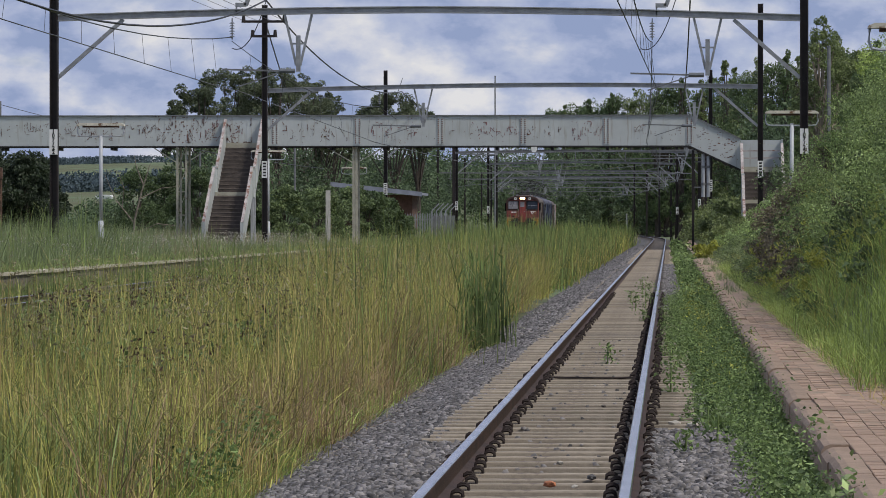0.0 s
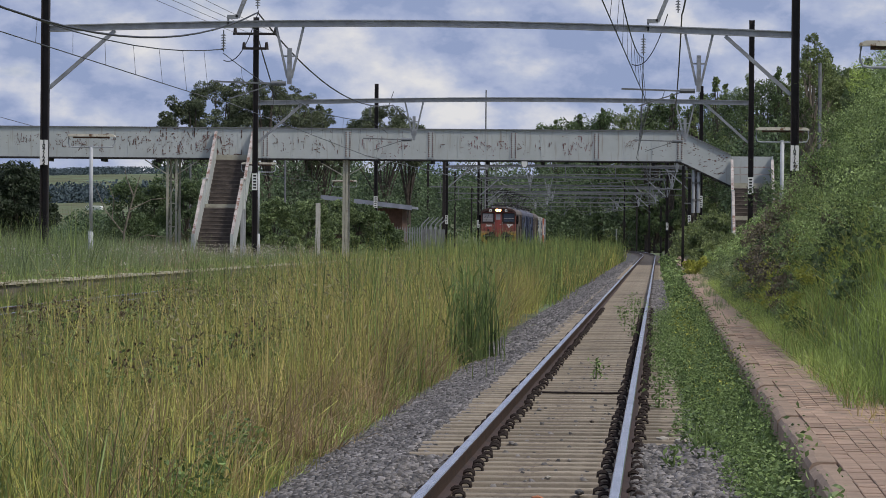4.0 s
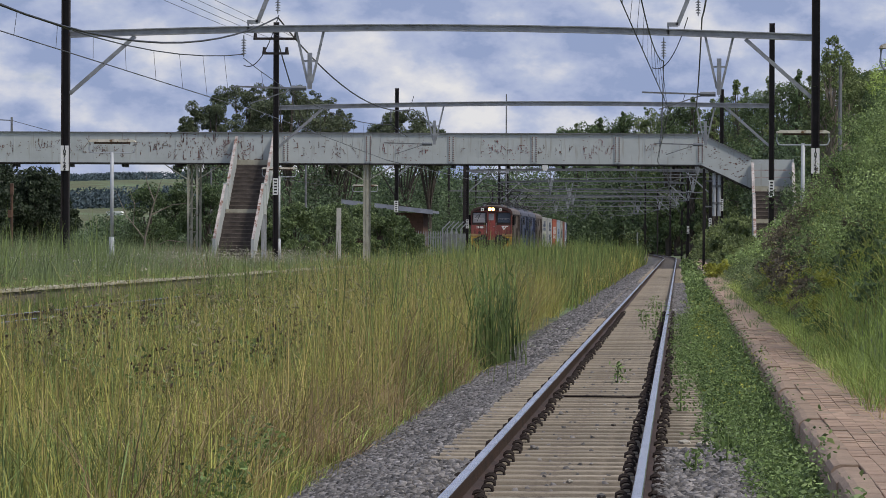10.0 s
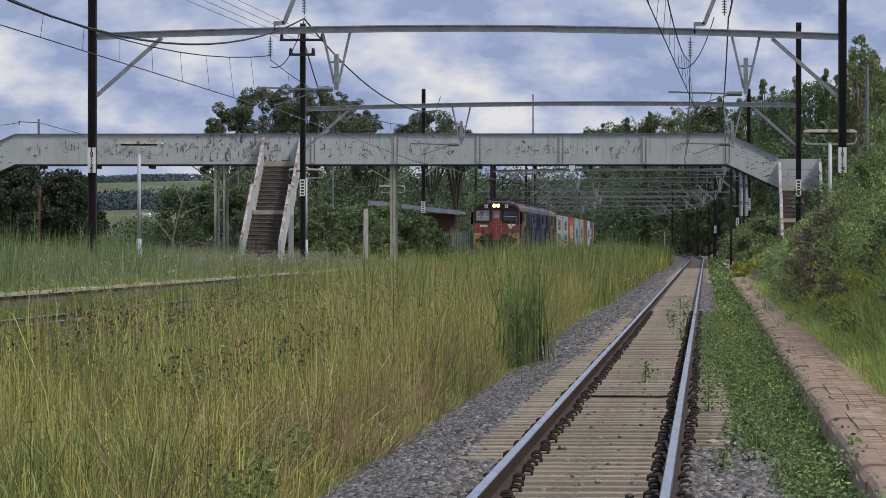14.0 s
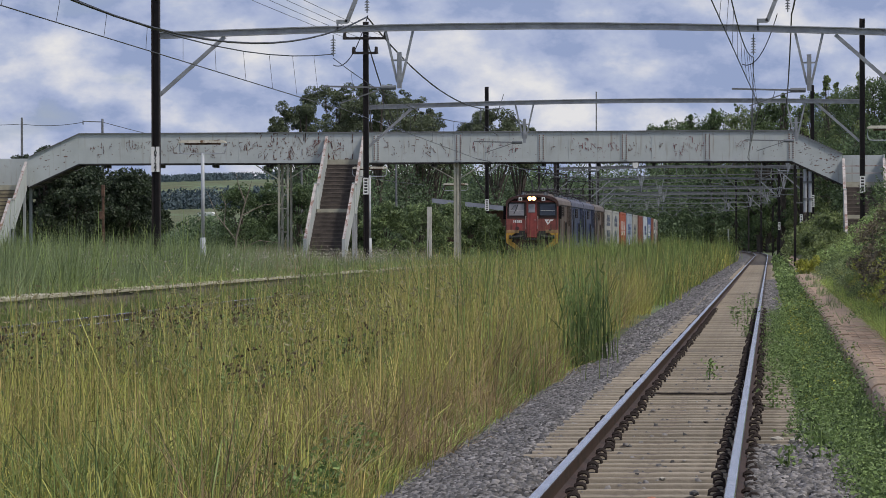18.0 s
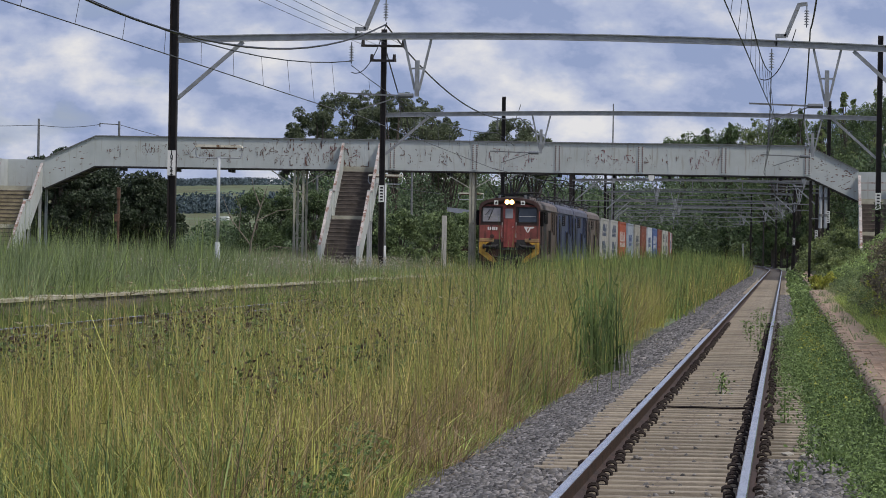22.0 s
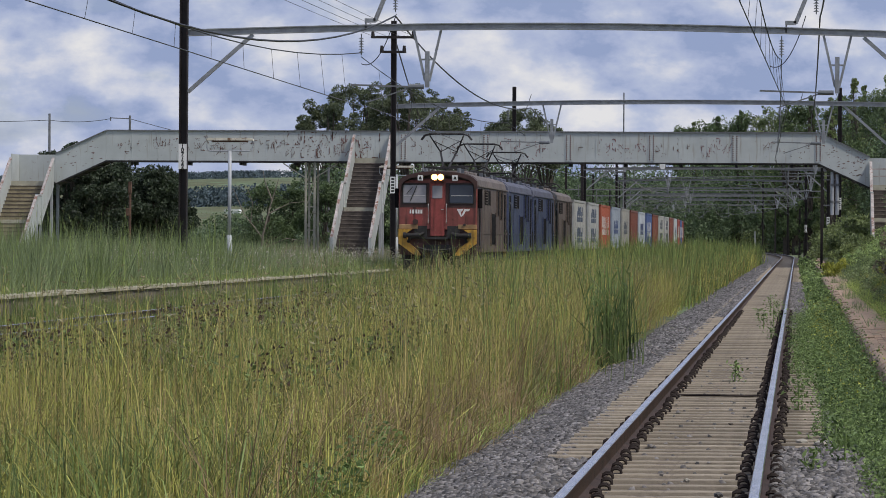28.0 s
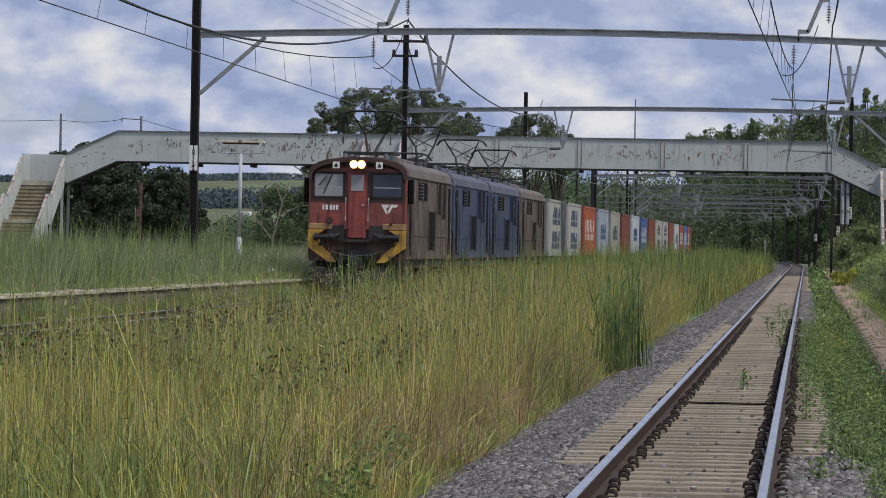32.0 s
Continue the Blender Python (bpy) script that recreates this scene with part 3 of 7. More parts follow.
def portal(y, xl, xr, zl, zr, camber, tracks, top, board_z, readable, group="overhead line portals", brackets=True, frames=True):
    p = thing("overhead_line_portal", "steel overhead-line portal with dark masts and a grey beam", "portal", pose(0, y, 0), group)
    for x in (xl, xr):
        m = mast_part(p, x, top)
        if y < 450:
            number_board(m, x, board_z[0 if x == xl else 1], 0.24, 0.74, readable)
    n = 10
    pts = [(xl + 0.12 + (xr - xl - 0.24) * i / n, zl + (zr - zl) * i / n + camber * math.sin(math.pi * i / n)) for i in range(n + 1)]
    sec = [(-0.1, -0.1), (0.1, -0.1), (0.1, -0.07), (0.025, -0.07), (0.025, 0.07), (0.1, 0.07), (0.1, 0.1), (-0.1, 0.1), (-0.1, 0.07),
           (-0.025, 0.07), (-0.025, -0.07), (-0.1, -0.07)]
    g, m = Geo(), len(sec)
    g.add([(x, q, z + r) for x, z in pts for q, r in sec],
          [(i * m + j, i * m + (j + 1) % m, (i + 1) * m + (j + 1) % m, (i + 1) * m + j) for i in range(n) for j in range(m)]
          + [tuple(range(m))[::-1], tuple(range(n * m, (n + 1) * m))])
    beam = part("beam", g, M_GALV if y < 200 else M_GALVDARK, p, "grey steel cross beam")
    for x, z, sg in ((xl, zl, 1), (xr, zr, -1)):
        part("brace", Geo().bar((x + sg * 0.12, 0, z - 1.75), (x + sg * 2.05, 0, z - 0.05), 0.11, 0.11), M_GALV, p)

    def beam_z(x):
        f = (x - xl) / (xr - xl)
        return zl + (zr - zl) * f + camber * math.sin(math.pi * f)
    for x in tracks:
        near_dx = 0.33 if x > -5 and y < 150 else 0.0
        zb = beam_z(x) - 0.1
        part("insulator", Geo().discs(x + near_dx, 0, zb - 0.62, zb - 0.15, 6, 0.085), M_INSUL, p, "string of glass insulators")
        if frames:
            fx = x + 1.95
            zt = beam_z(fx) - 0.1
            g = Geo()
            g.bar((fx - 0.40, 0, zt), (fx - 0.06, 0, zt - 1.5), 0.07).bar((fx + 0.40, 0, zt), (fx + 0.06, 0, zt - 1.5), 0.07)
            g.bar((fx, 0, zt - 0.62), (fx, 0, zt - 1.68), 0.13).bar((fx - 0.2, 0, zt - 0.86), (fx + 0.2, 0, zt - 0.86), 0.05)
            part("dropper_frame", g, M_GALV, p, "grey steel V-frame hung from the beam")
            za = zt - 1.66
            part("arm_insulator", Geo().tube([(fx - 0.55, 0, za), (fx - 0.1, 0, za)], 0.07, 8), M_INSUL, p)
            part("registration_arm", Geo().bar((fx - 2.25, 0, za + 0.05), (fx - 0.5, 0, za), 0.05)
                 .bar((fx - 1.75, 0, za - 0.45), (fx - 0.55, 0, za - 0.05), 0.035), M_GALVDARK, p, "grey registration arm")
        if brackets:
            x += near_dx
            zt = beam_z(x) + 0.1
            g = Geo().bar((x + 0.10, 0, zt + 0.12), (x + 0.42, 0, zt + 0.12), 0.12).bar((x + 0.40, 0, zt + 0.10), (x + 0.78, 0, zt + 1.05), 0.12)
            g.bar((x + 0.74, 0, zt + 1.03), (x + 1.02, 0, zt + 1.06), 0.11).bar((x + 0.13, 0, zt - 0.2), (x + 0.13, 0, zt + 0.1), 0.05)
            part("feeder_bracket", g, M_GALV, p, "cranked grey bracket")
            part("insulator", Geo().discs(x + 1.0, 0, zt + 0.45, zt + 0.92, 6, 0.085), M_INSUL, p)
    return p, beam_z


XL, XR = -17.9, 3.95
PORTALS = [(60.0, XL, XR + 0.3, 7.75, 7.75, 0.15), (124.0, XL - 0.16, XR, 7.55, 7.50, 0.24), (187.5, XL, XR + 0.1, 7.4, 7.55, 0.15),
           (268.0, XL, 2.65, 7.45, 7.5, 0.15), (358.0, XL, 2.6, 7.5, 7.5, 0.15), (426.0, XL - 0.2, 0.88, 7.5, 7.5, 0.15),
           (492.0, -20.0, 0.3, 7.5, 7.5, 0.15), (556.0, -22.5, -1.2, 7.5, 7.5, 0.15), (622.0, -26.0, -5.0, 7.5, 7.5, 0.15)]
beam_at = []
for i, (y, xl, xr, zl, zr, cb) in enumerate(PORTALS):
    _, bz = portal(y, xl, xr, zl, zr, cb, [on_track(FAR_X, y)[0], on_track(NEAR_X, y)[0]], 11.2 if i < 4 else 10.2, {3: (3.7, 3.9), 4: (3.0, 3.2), 5: (2.9, 2.8)}.get(i, (3.9, 3.9)), i == 1,
                   brackets=i < 2)
    beam_at.append(bz)

# extra cross spans of the yard behind the bridge
rc = random.Random(23)
for y, xl, xr, z in ((300.0, -15.2, 2.65, 6.6), (395.0, -21.5, 2.4, 6.2), (458.0, -22.0, 0.8, 6.4), (590.0, -26.0, -3.0, 6.5)):
    p = thing("cross_span", "grey lattice cross span of the overhead line", "cross span", pose(0, y, 0), "cross spans")
    tip = rc.uniform(-0.12, 0.12)
    part("beam", Geo().bar((xl, 0, z - tip), (xr, 0, z + tip), 0.10), M_GALVDARK, p)
    part("lower_beam", Geo().bar((xl + rc.uniform(0, 5), 0, z - 0.55 - tip), (xr, 0, z - 0.55 + tip), 0.06), M_GALVDARK, p)
    for x in (xl, xr):
        part("mast", Geo().bar((x, 0, -0.6), (x, 0, z + 2.2), 0.2), M_MAST, p)
    x = xl + rc.uniform(0.6, 1.6)
    while x < xr - 1.5:
        kind = rc.random()
        if kind < 0.4:
            part("diagonal", Geo().bar((x, 0, z - rc.uniform(0.0, 0.5)), (x + rc.uniform(1.0, 2.4) * rc.choice((-1, 1)), 0.3, z - rc.uniform(1.2, 2.2)), 0.045), M_GALVDARK, p)
        if kind > 0.25:
            part("hanger", Geo().bar((x + 0.5, 0, z - rc.uniform(0.5, 1.4)), (x + 0.5, 0, z + rc.uniform(0.0, 0.5)), 0.06), M_GALVDARK, p)
            part("stay_tube", Geo().bar((x - rc.uniform(0.3, 0.9), 0, z - rc.uniform(1.0, 1.3)), (x + rc.uniform(0.8, 1.8), 0, z - rc.uniform(0.9, 1.3)), 0.045), M_GALVDARK, p)
        if kind > 0.6:
            part("insulator", Geo().tube([(x + 0.5, 0, z - 1.75), (x + 0.5, 0, z - 1.35)], 0.07, 7), M_INSUL, p)
            half = rc.uniform(0.9, 2.0)
            loop = [(x + half * (q / 4 - 1), 0, z - 0.8 - rc.uniform(0.8, 1.0) * (1 - (q / 4 - 1) ** 2)) for q in range(9)]
            part("jumper_loop", Geo().tube(loop, 0.022, 4), M_GALVDARK, p)
        x += rc.uniform(1.3, 3.4)


def sag(a, b, d, n=12):
    a, b = Vector(a), Vector(b)
    return [a + (b - a) * (i / n) - Vector((0, 0, 4 * d * (i / n) * (1 - i / n))) for i in range(n + 1)]


def overhead_wire(x):
    w = thing("overhead_wire", "contact wire hung from a carrying cable with droppers", "overhead wire", group="overhead wires")
    for i in range(len(PORTALS) - 1):
        ya, yb = PORTALS[i][0], PORTALS[i + 1][0]
        xa, xb = on_track(x, ya)[0], on_track(x, yb)[0]
        za, zb = beam_at[i](xa) - 0.85, beam_at[i + 1](xb) - 0.85
        if x > -5:
            xa, xb = xa + (0.33 if i < 2 else 0), xb + (0.33 if i < 1 else 0)
        elif i == 0:
            za, zb = za - 0.6, zb + 0.12
        side = 0.18 if i % 2 else -0.18
        if x > -5 and i == 0:
            xa = -0.92
        r = 0.014 if i < 2 else 0.02
        m = sag((xa, ya, za), (xb, yb, zb), 0.75 if i == 0 else 0.55)
        part("carrying_cable", Geo().tube(m, r, 4), M_WIRE, w)
        zc = 5.5 if ya < 100 else 5.4 if ya < 150 else 5.1 if ya < 200 else 5.3
        zd = 5.35 if yb < 150 else 5.1 if yb < 200 else 5.3
        ca, cb = Vector((xa + side, ya, zc)), Vector((xb - side, yb, zd))
        part("contact_wire", Geo().tube([ca, cb], r * 0.85, 4), M_COPPER, w)
        if i < 4:
            for k in range(1, 12):
                q = ca + (cb - ca) * (k / 12)
                part("dropper", Geo().tube([q, m[k]], 0.006, 3), M_COPPER, w)
    return w


overhead_wire(FAR_X)
overhead_wire(NEAR_X)
for x, dz in ((FAR_X + 1.0, 0.42), (NEAR_X + 1.0, 0.42)):
    w = thing("feeder_cable", "heavy black feeder cable slung between portals", "cable", group="feeder cables")
    zs = (5.84 if x < -5 else 7.87, 8.06, 7.35, 7.3)
    if x > -5:
        x += 0.44
    for i in range(3):
        ya, yb = PORTALS[i][0], PORTALS[i + 1][0]
        part("cable", Geo().tube(sag((x, ya, zs[i]), (x, yb, zs[i + 1]), (1.11 if x < -5 else 0.61, 0.9, 0.7)[i], 16), 0.024, 5), M_WIRE, w)
w = thing("telephone_cable", "black cable running down from the crossarm mast", "cable")
part("cable", Geo().tube(sag((XL + 0.1, 187.2, 10.3), (-24.5, 290, 6.6), 0.5), 0.03, 4), M_WIRE, w)
for x in (FAR_X, NEAR_X):
    for i in (1, 2):
        y, z = PORTALS[i][0], beam_at[i](x)
        g = Geo().tube(sag((x, y, z - 1.05), (x + 1.03, y, z + 0.42), 0.5, 14), 0.013, 4)
        tagged(part("jumper_cable", g, M_WIRE), "drooping black jumper between feeder and carrying cable", "cable", "jumper cables")

# telegraph crossarms on the mast by the stairs
p = thing("crossarm", "pair of dark crossarms with insulators on a mast", "crossarm", pose(XL, 187.3, 0))
for z, a in ((10.45, 0.9), (9.8, 0.5)):
    part("arm", Geo().bar((-a, -0.2, z), (a, -0.2, z), 0.09, 0.11), M_MAST, p)
    for s in (-a, a):
        part("insulator", Geo().tube([(s, -0.2, z - 0.05), (s, -0.2, z + 0.28)], 0.1, 8, 0.06), M_MAST, p)
w = thing("telegraph_wires", "thin telegraph wires reaching the mast's crossarms", "cable")
for k in range(4):
    x = XL - 0.9 + 0.6 * k
    part("wire", Geo().tube(sag((x, 60, 10.6 + 0.05 * k), (x, 187.1, 10.5), 0.35), 0.011, 3), M_COPPER, w)

# ---- footbridge ----
BY, Z0, Z1 = 199.0, 5.16, 6.56
DECK_L, DECK_R = -32.66, 0.98
bridge = thing("footbridge", "pale grey riveted steel footbridge with rust and scrawls", "footbridge", pose(0, BY, 0))


def plate(g, a, b, y, h0=0.0):
    """A web plate between two columns a and b, each (x, bottom, top)."""
    g.add([(a[0], y, a[1]), (b[0], y, b[1]), (b[0], y, b[2]), (a[0], y, a[2]),
           (a[0], y + 0.02, a[1]), (b[0], y + 0.02, b[1]), (b[0], y + 0.02, b[2]), (a[0], y + 0.02, a[2])],
          [(0, 1, 2, 3), (7, 6, 5, 4), (0, 4, 5, 1), (3, 2, 6, 7), (1, 5, 6, 2), (0, 3, 7, 4)])


for y in (0.0, 1.9):
    front = y == 0.0
    edges = [DECK_R - 3.9 * k for k in range(9)] + [DECK_L]
    riv = Geo()
    for a, b in zip(edges[1:], edges[:-1]):
        g = Geo()
        plate(g, (a + 0.004, Z0, Z1), (b - 0.004, Z0, Z1), y)
        w = part("web_plate", g, M_BRIDGE, bridge, "pale grey steel plate, scratched and rust-flecked" if front else "")
        n = max(1, round((b - a) / 1.3))
        for k in range(1, n):
            x = a + (b - a) * k / n
            part("stiffener", Geo().box(x - 0.02, x + 0.02, y - 0.012, y, Z0 + 0.05, Z1 - 0.05), M_BRIDGE, w)
        if front and b > -19:
            part("joint_cover", Geo().box(b - 0.16, b + 0.16, y - 0.02, y - 0.003, Z0 + 0.06, Z1 - 0.06), M_BRIDGE, w)
            for s in (-0.09, 0.09):
                for k in range(12):
                    z = Z0 + 0.14 + k * 0.1
                    riv.tube([(b + s, y - 0.021, z), (b + s, y - 0.05, z)], 0.036, 5, 0.016)
    if front:
        part("rivets", riv, M_RUSTSTROKE, bridge, "columns of rusty rivet heads")["kind"] = "stuff"
    part("top_flange", Geo().box(DECK_L, DECK_R, y - 0.07, y + 0.09, Z1, Z1 + 0.05), M_GALVDARK, bridge)
    # lower flange coloured near-black: shade of the underside is in the colour
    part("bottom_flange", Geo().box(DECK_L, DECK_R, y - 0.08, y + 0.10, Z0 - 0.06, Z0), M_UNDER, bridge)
    # sloping ends down to the side landings
    for x0, x1, drop in ((DECK_R, 3.37, -1.11), (DECK_L, -35.1, -1.11)):
        g = Geo()
        s = 0.004 if x1 > x0 else -0.004
        plate(g, (x0 + s, Z0, Z1), (x1, Z0 + drop, Z1 + drop), y)
        w = part("sloping_plate", g, M_BRIDGE, bridge)
        part("top_flange", Geo().bar((x0, y, Z1 + 0.025), (x1, y, Z1 + drop + 0.025), 0.16, 0.05), M_GALVDARK, w)
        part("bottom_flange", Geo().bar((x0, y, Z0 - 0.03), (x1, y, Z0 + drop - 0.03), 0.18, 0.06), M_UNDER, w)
# deck, girders and soffits likewise carry the underside's shade in their colour
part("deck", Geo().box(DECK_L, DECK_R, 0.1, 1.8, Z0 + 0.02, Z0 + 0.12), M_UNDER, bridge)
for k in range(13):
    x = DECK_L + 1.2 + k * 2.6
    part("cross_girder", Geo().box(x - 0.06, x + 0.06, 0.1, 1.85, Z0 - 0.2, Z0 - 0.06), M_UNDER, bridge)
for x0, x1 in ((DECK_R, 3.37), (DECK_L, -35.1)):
    part("soffit", Geo().bar((x0, 0.95, Z0 - 0.02), (x1, 0.95, Z0 - 1.13), 1.7, 0.03), M_UNDER, bridge, "sloping soffit plate, underside shade in its near-black colour")
    n = 6
    for k in range(n):
        x = x0 + (x1 - x0) * (k + 0.5) / n
        z = Z0 - 1.11 * (k + 1) / n + 0.1
        part("tread", Geo().box(x - 0.24, x + 0.24, 0.1, 1.8, z - 0.04, z), M_TREAD, bridge)

rs = random.Random(4)
for cx, width, count, red in ((-23.4, 1.3, 130, 0), (-21.4, 1.4, 130, 0), (-21.0, 0.8, 40, 1), (-17.2, 1.0, 26, 0), (-15.6, 0.6, 22, 0), (-13.0, 1.1, 60, 1), (-8.1, 1.2, 50, 1),
                              (-6.0, 1.0, 26, 0), (-3.7, 0.8, 40, 1), (-0.2, 1.4, 24, 0), (-26.0, 2.0, 44, 0), (-28.8, 1.6, 26, 0), (-10.6, 1.0, 20, 0), (-30.9, 1.2, 14, 0)):
    g = Geo()

    def stroke(x, z, x1, z1, th):
        ln = math.hypot(x1 - x, z1 - z) + 1e-6
        nx, nz_ = -(z1 - z) / ln * th / 2, (x1 - x) / ln * th / 2
        k = rs.uniform(0.4, 1.0)
        g.add([(x - nx, -0.0165, z - nz_), (x1 - nx * k, -0.0165, z1 - nz_ * k), (x1 + nx * k, -0.0165, z1 + nz_ * k), (x + nx, -0.0165, z + nz_)], [(0, 1, 2, 3)])
    big = count > 100
    tall = 0.62 if big else rs.uniform(0.28, 0.45)
    x = cx - width
    while x < cx + width:
        wide = tall * rs.uniform(0.45, 0.7)
        for z0 in ([Z0 + 0.16, Z0 + 0.16 + tall] if big else [rs.uniform(Z0 + 0.2, Z1 - 0.25 - tall) for _ in range(2)]):
            if rs.random() > min(0.95, count / 55 + 0.2):
                continue
            pts = [(rs.uniform(0, wide), rs.uniform(0, tall))]
            for _ in range(5):
                px, pz = pts[-1]
                pts.append((min(wide, max(0, px + rs.choice((-1, 0, 0, 1)) * wide * rs.uniform(0.4, 1))), min(tall, max(0, pz + rs.choice((-1, 0, 1)) * tall * rs.uniform(0.3, 0.9)))))
            th = rs.uniform(0.03, 0.05) if big else rs.uniform(0.018, 0.034)
            for (ax, az), (bx, bz) in zip(pts[:-1], pts[1:]):
                n = max(1, round(math.hypot(bx - ax, bz - az) / 0.07))
                for q in range(n):
                    if rs.random() < 0.62:
                        j = [rs.uniform(-0.012, 0.012) for _ in range(4)]
                        stroke(x + ax + (bx - ax) * q / n + j[0], z0 + az + (bz - az) * q / n + j[1],
                               x + ax + (bx - ax) * (q + 1.1) / n + j[2], z0 + az + (bz - az) * (q + 1.1) / n + j[3], th * rs.uniform(0.5, 1.3))
        x += wide * 1.25
    for _ in range(count // 3):
        x, z, a, ln = cx + rs.uniform(-width, width), rs.uniform(Z0 + 0.1, Z1 - 0.1), rs.uniform(0, 3.14), rs.uniform(0.02, 0.09)
        stroke(x, z, x + math.cos(a) * ln, z + math.sin(a) * ln, rs.uniform(0.01, 0.03))
    part("scrawl", g, M_REDSTROKE if red else M_RUSTSTROKE, bridge, "faded scrawls scratched in the paint")["kind"] = "stuff"


# flecks on the sloping ends
for x0, x1, count in ((DECK_R, 3.37, 70), (DECK_L, -35.1, 22)):
    g = Geo()
    for _ in range(count):
        f, up = rs.uniform(0.08, 0.95), rs.uniform(0.12, 1.28)
        x, z = x0 + (x1 - x0) * f, Z0 - 1.11 * f + up
        ln, th = rs.uniform(0.04, 0.18), rs.uniform(0.008, 0.03)
        g.add([(x - ln / 2, -0.006, z), (x, -0.006, z - th), (x + ln / 2, -0.006, z + 0.02), (x, -0.006, z + th)], [(0, 1, 2, 3)])
    part("rust_fleck", g, M_RUSTSTROKE, bridge, "rust flecks in the pale paint")["kind"] = "stuff"


def stair(x0, x1, y_top, z_top, z_mid, z_low, pale):
    """A flight that comes down towards smaller y, with solid sloping parapets and one landing on the way."""
    st = thing("staircase", "steel footbridge stairs with solid pale parapets", "stairs", pose(0, y_top, 0), "footbridge stairs")
    y, z, pts = 0.0, z_top, [(0.0, z_top)]
    part("top_beam", Geo().box(x0 + 0.03, x1 - 0.03, -0.06, -0.005, z_top - 0.2, z_top + 0.05), M_PIER, st, "pale beam at the stair's head")
    for goal in (z_mid, z_low):
        n = max(1, round((z - goal) / 0.19))
        rise = (z - goal) / n
        for k in range(n):
            z -= rise
            tr = part("tread", Geo().box(x0 + 0.02, x1 - 0.02, y - 0.35, y, z - 0.05, z), M_TREAD_PALE if pale else M_TREAD, st)
            part("riser", Geo().box(x0 + 0.02, x1 - 0.02, y - 0.02, y, z - 0.005, z + rise - 0.05), M_TREAD_PALE if pale else M_TREAD, tr)
            # on the pale flight the dark nosing paints each step's shadow line
            part("nosing", Geo().box(x0 + 0.02, x1 - 0.02, y - 0.365, y - 0.35, z - 0.035, z + 0.004), M_TREAD if pale else M_NOSING, tr)
            y -= 0.33
        pts.append((y, z))
        if goal == z_mid:
            part("landing", Geo().box(x0 + 0.02, x1 - 0.02, y - 1.16, y + 0.02, z - 0.17, z - 0.002), M_PIER, st)
            y -= 1.1
            pts.append((y, z))
    for x in (x0, x1):
        prof = [(a, b + 1.12) for a, b in pts] + [(a, b - 0.22) for a, b in reversed(pts)]
        pr = part("parapet", Geo().side(prof, x - 0.03, x + 0.03), M_BRIDGE, st, "pale grey sloping steel parapet with peeled paint")
        g = Geo()
        for (a, b), (c, d) in zip(pts[:-1], pts[1:]):
            g.bar((x, a, b + 1.14), (x, c, d + 1.14), 0.13, 0.05)
        part("handrail", g, M_PEEL, pr, "worn, rust-stained top rail")
        for a, b in pts[1:]:
            part("newel", Geo().box(x - 0.07, x + 0.07, a - 0.06, a + 0.06, 0.3 if b < 1.5 else b - 0.25, b + 1.2), M_BRIDGE, st)
            if b > 1.5:
                part("leg", Geo().box(x - 0.06, x + 0.06, a - 0.06, a + 0.06, 0.2, b - 0.25), M_POLE, st)
    return st


M_NOSING = mat("worn_nosing", (0.15, 0.125, 0.11), 0.85, var=0.3)
stair(-20.85, -19.1, BY - 0.05, Z0 + 0.1, 2.95, 0.36, False)
stair(-37.25, -35.2, BY - 0.05, Z0 - 1.05, 2.3, -0.1, True)
stair(3.42, 5.3, BY - 0.05, Z0 - 1.05, 2.6, 0.6, False)
for xa, xb in ((-37.25, -35.2), (3.42, 5.3)):
    zl = Z0 - 1.11
    ld = thing("stair_landing", "high steel landing with solid pale parapets", "landing", pose(0, BY, 0), "footbridge landings")
    part("floor_plate", Geo().box(xa, xb, 0, 1.9, zl, zl + 0.08), M_UNDER, ld)
    part("parapet", Geo().box(xa, xb, 1.9, 1.95, zl, zl + 1.4), M_BRIDGE, ld)
    part("end_parapet", Geo().box(xa if xa < -10 else xb, (xa if xa < -10 else xb) + 0.04, 0.0, 1.9, zl, zl + 1.4), M_BRIDGE, ld)
    if xa > 0:
        for z in (4.56, 4.9):
            part("guard_rail", Geo().bar((xa + 0.05, -0.02, z), (xb - 0.1, -0.02, z + 0.02), 0.06), M_PEEL, ld, "pale peeling guard rail")
    for x in (xa + 0.1, xb - 0.1):
        for y in (0.08, 1.8):
            part("leg", Geo().box(x - 0.06, x + 0.06, y - 0.06, y + 0.06, -0.6, zl), M_POLE, ld)

dp = thing("bridge_post", "dark steel post with two pale pipes under the footbridge", "post", pose(1.15, BY + 0.2, 0))
part("post", Geo().box(-0.06, 0.06, -0.07, 0.07, -0.6, Z0 - 0.2), M_MAST, dp)
for x in (0.48, 0.72):
    pp = part("pipe", Geo().tube([(x, 0, 2.75), (x, 0, Z0 - 0.25 - (x - 0.1) * 0.35)], 0.085, 10), M_POLE, dp, "pale grey upright pipe")
    for z in (3.3, 4.1):
        part("collar", Geo().tube([(x, 0, z), (x, 0, z + 0.12)], 0.11, 10), M_GALVDARK, pp)
part("bracket", Geo().bar((0, 0, 4.4), (0.72, 0, 4.4), 0.06).bar((0, 0, 3.2), (0.72, 0, 3.2), 0.06), M_GALVDARK, dp)
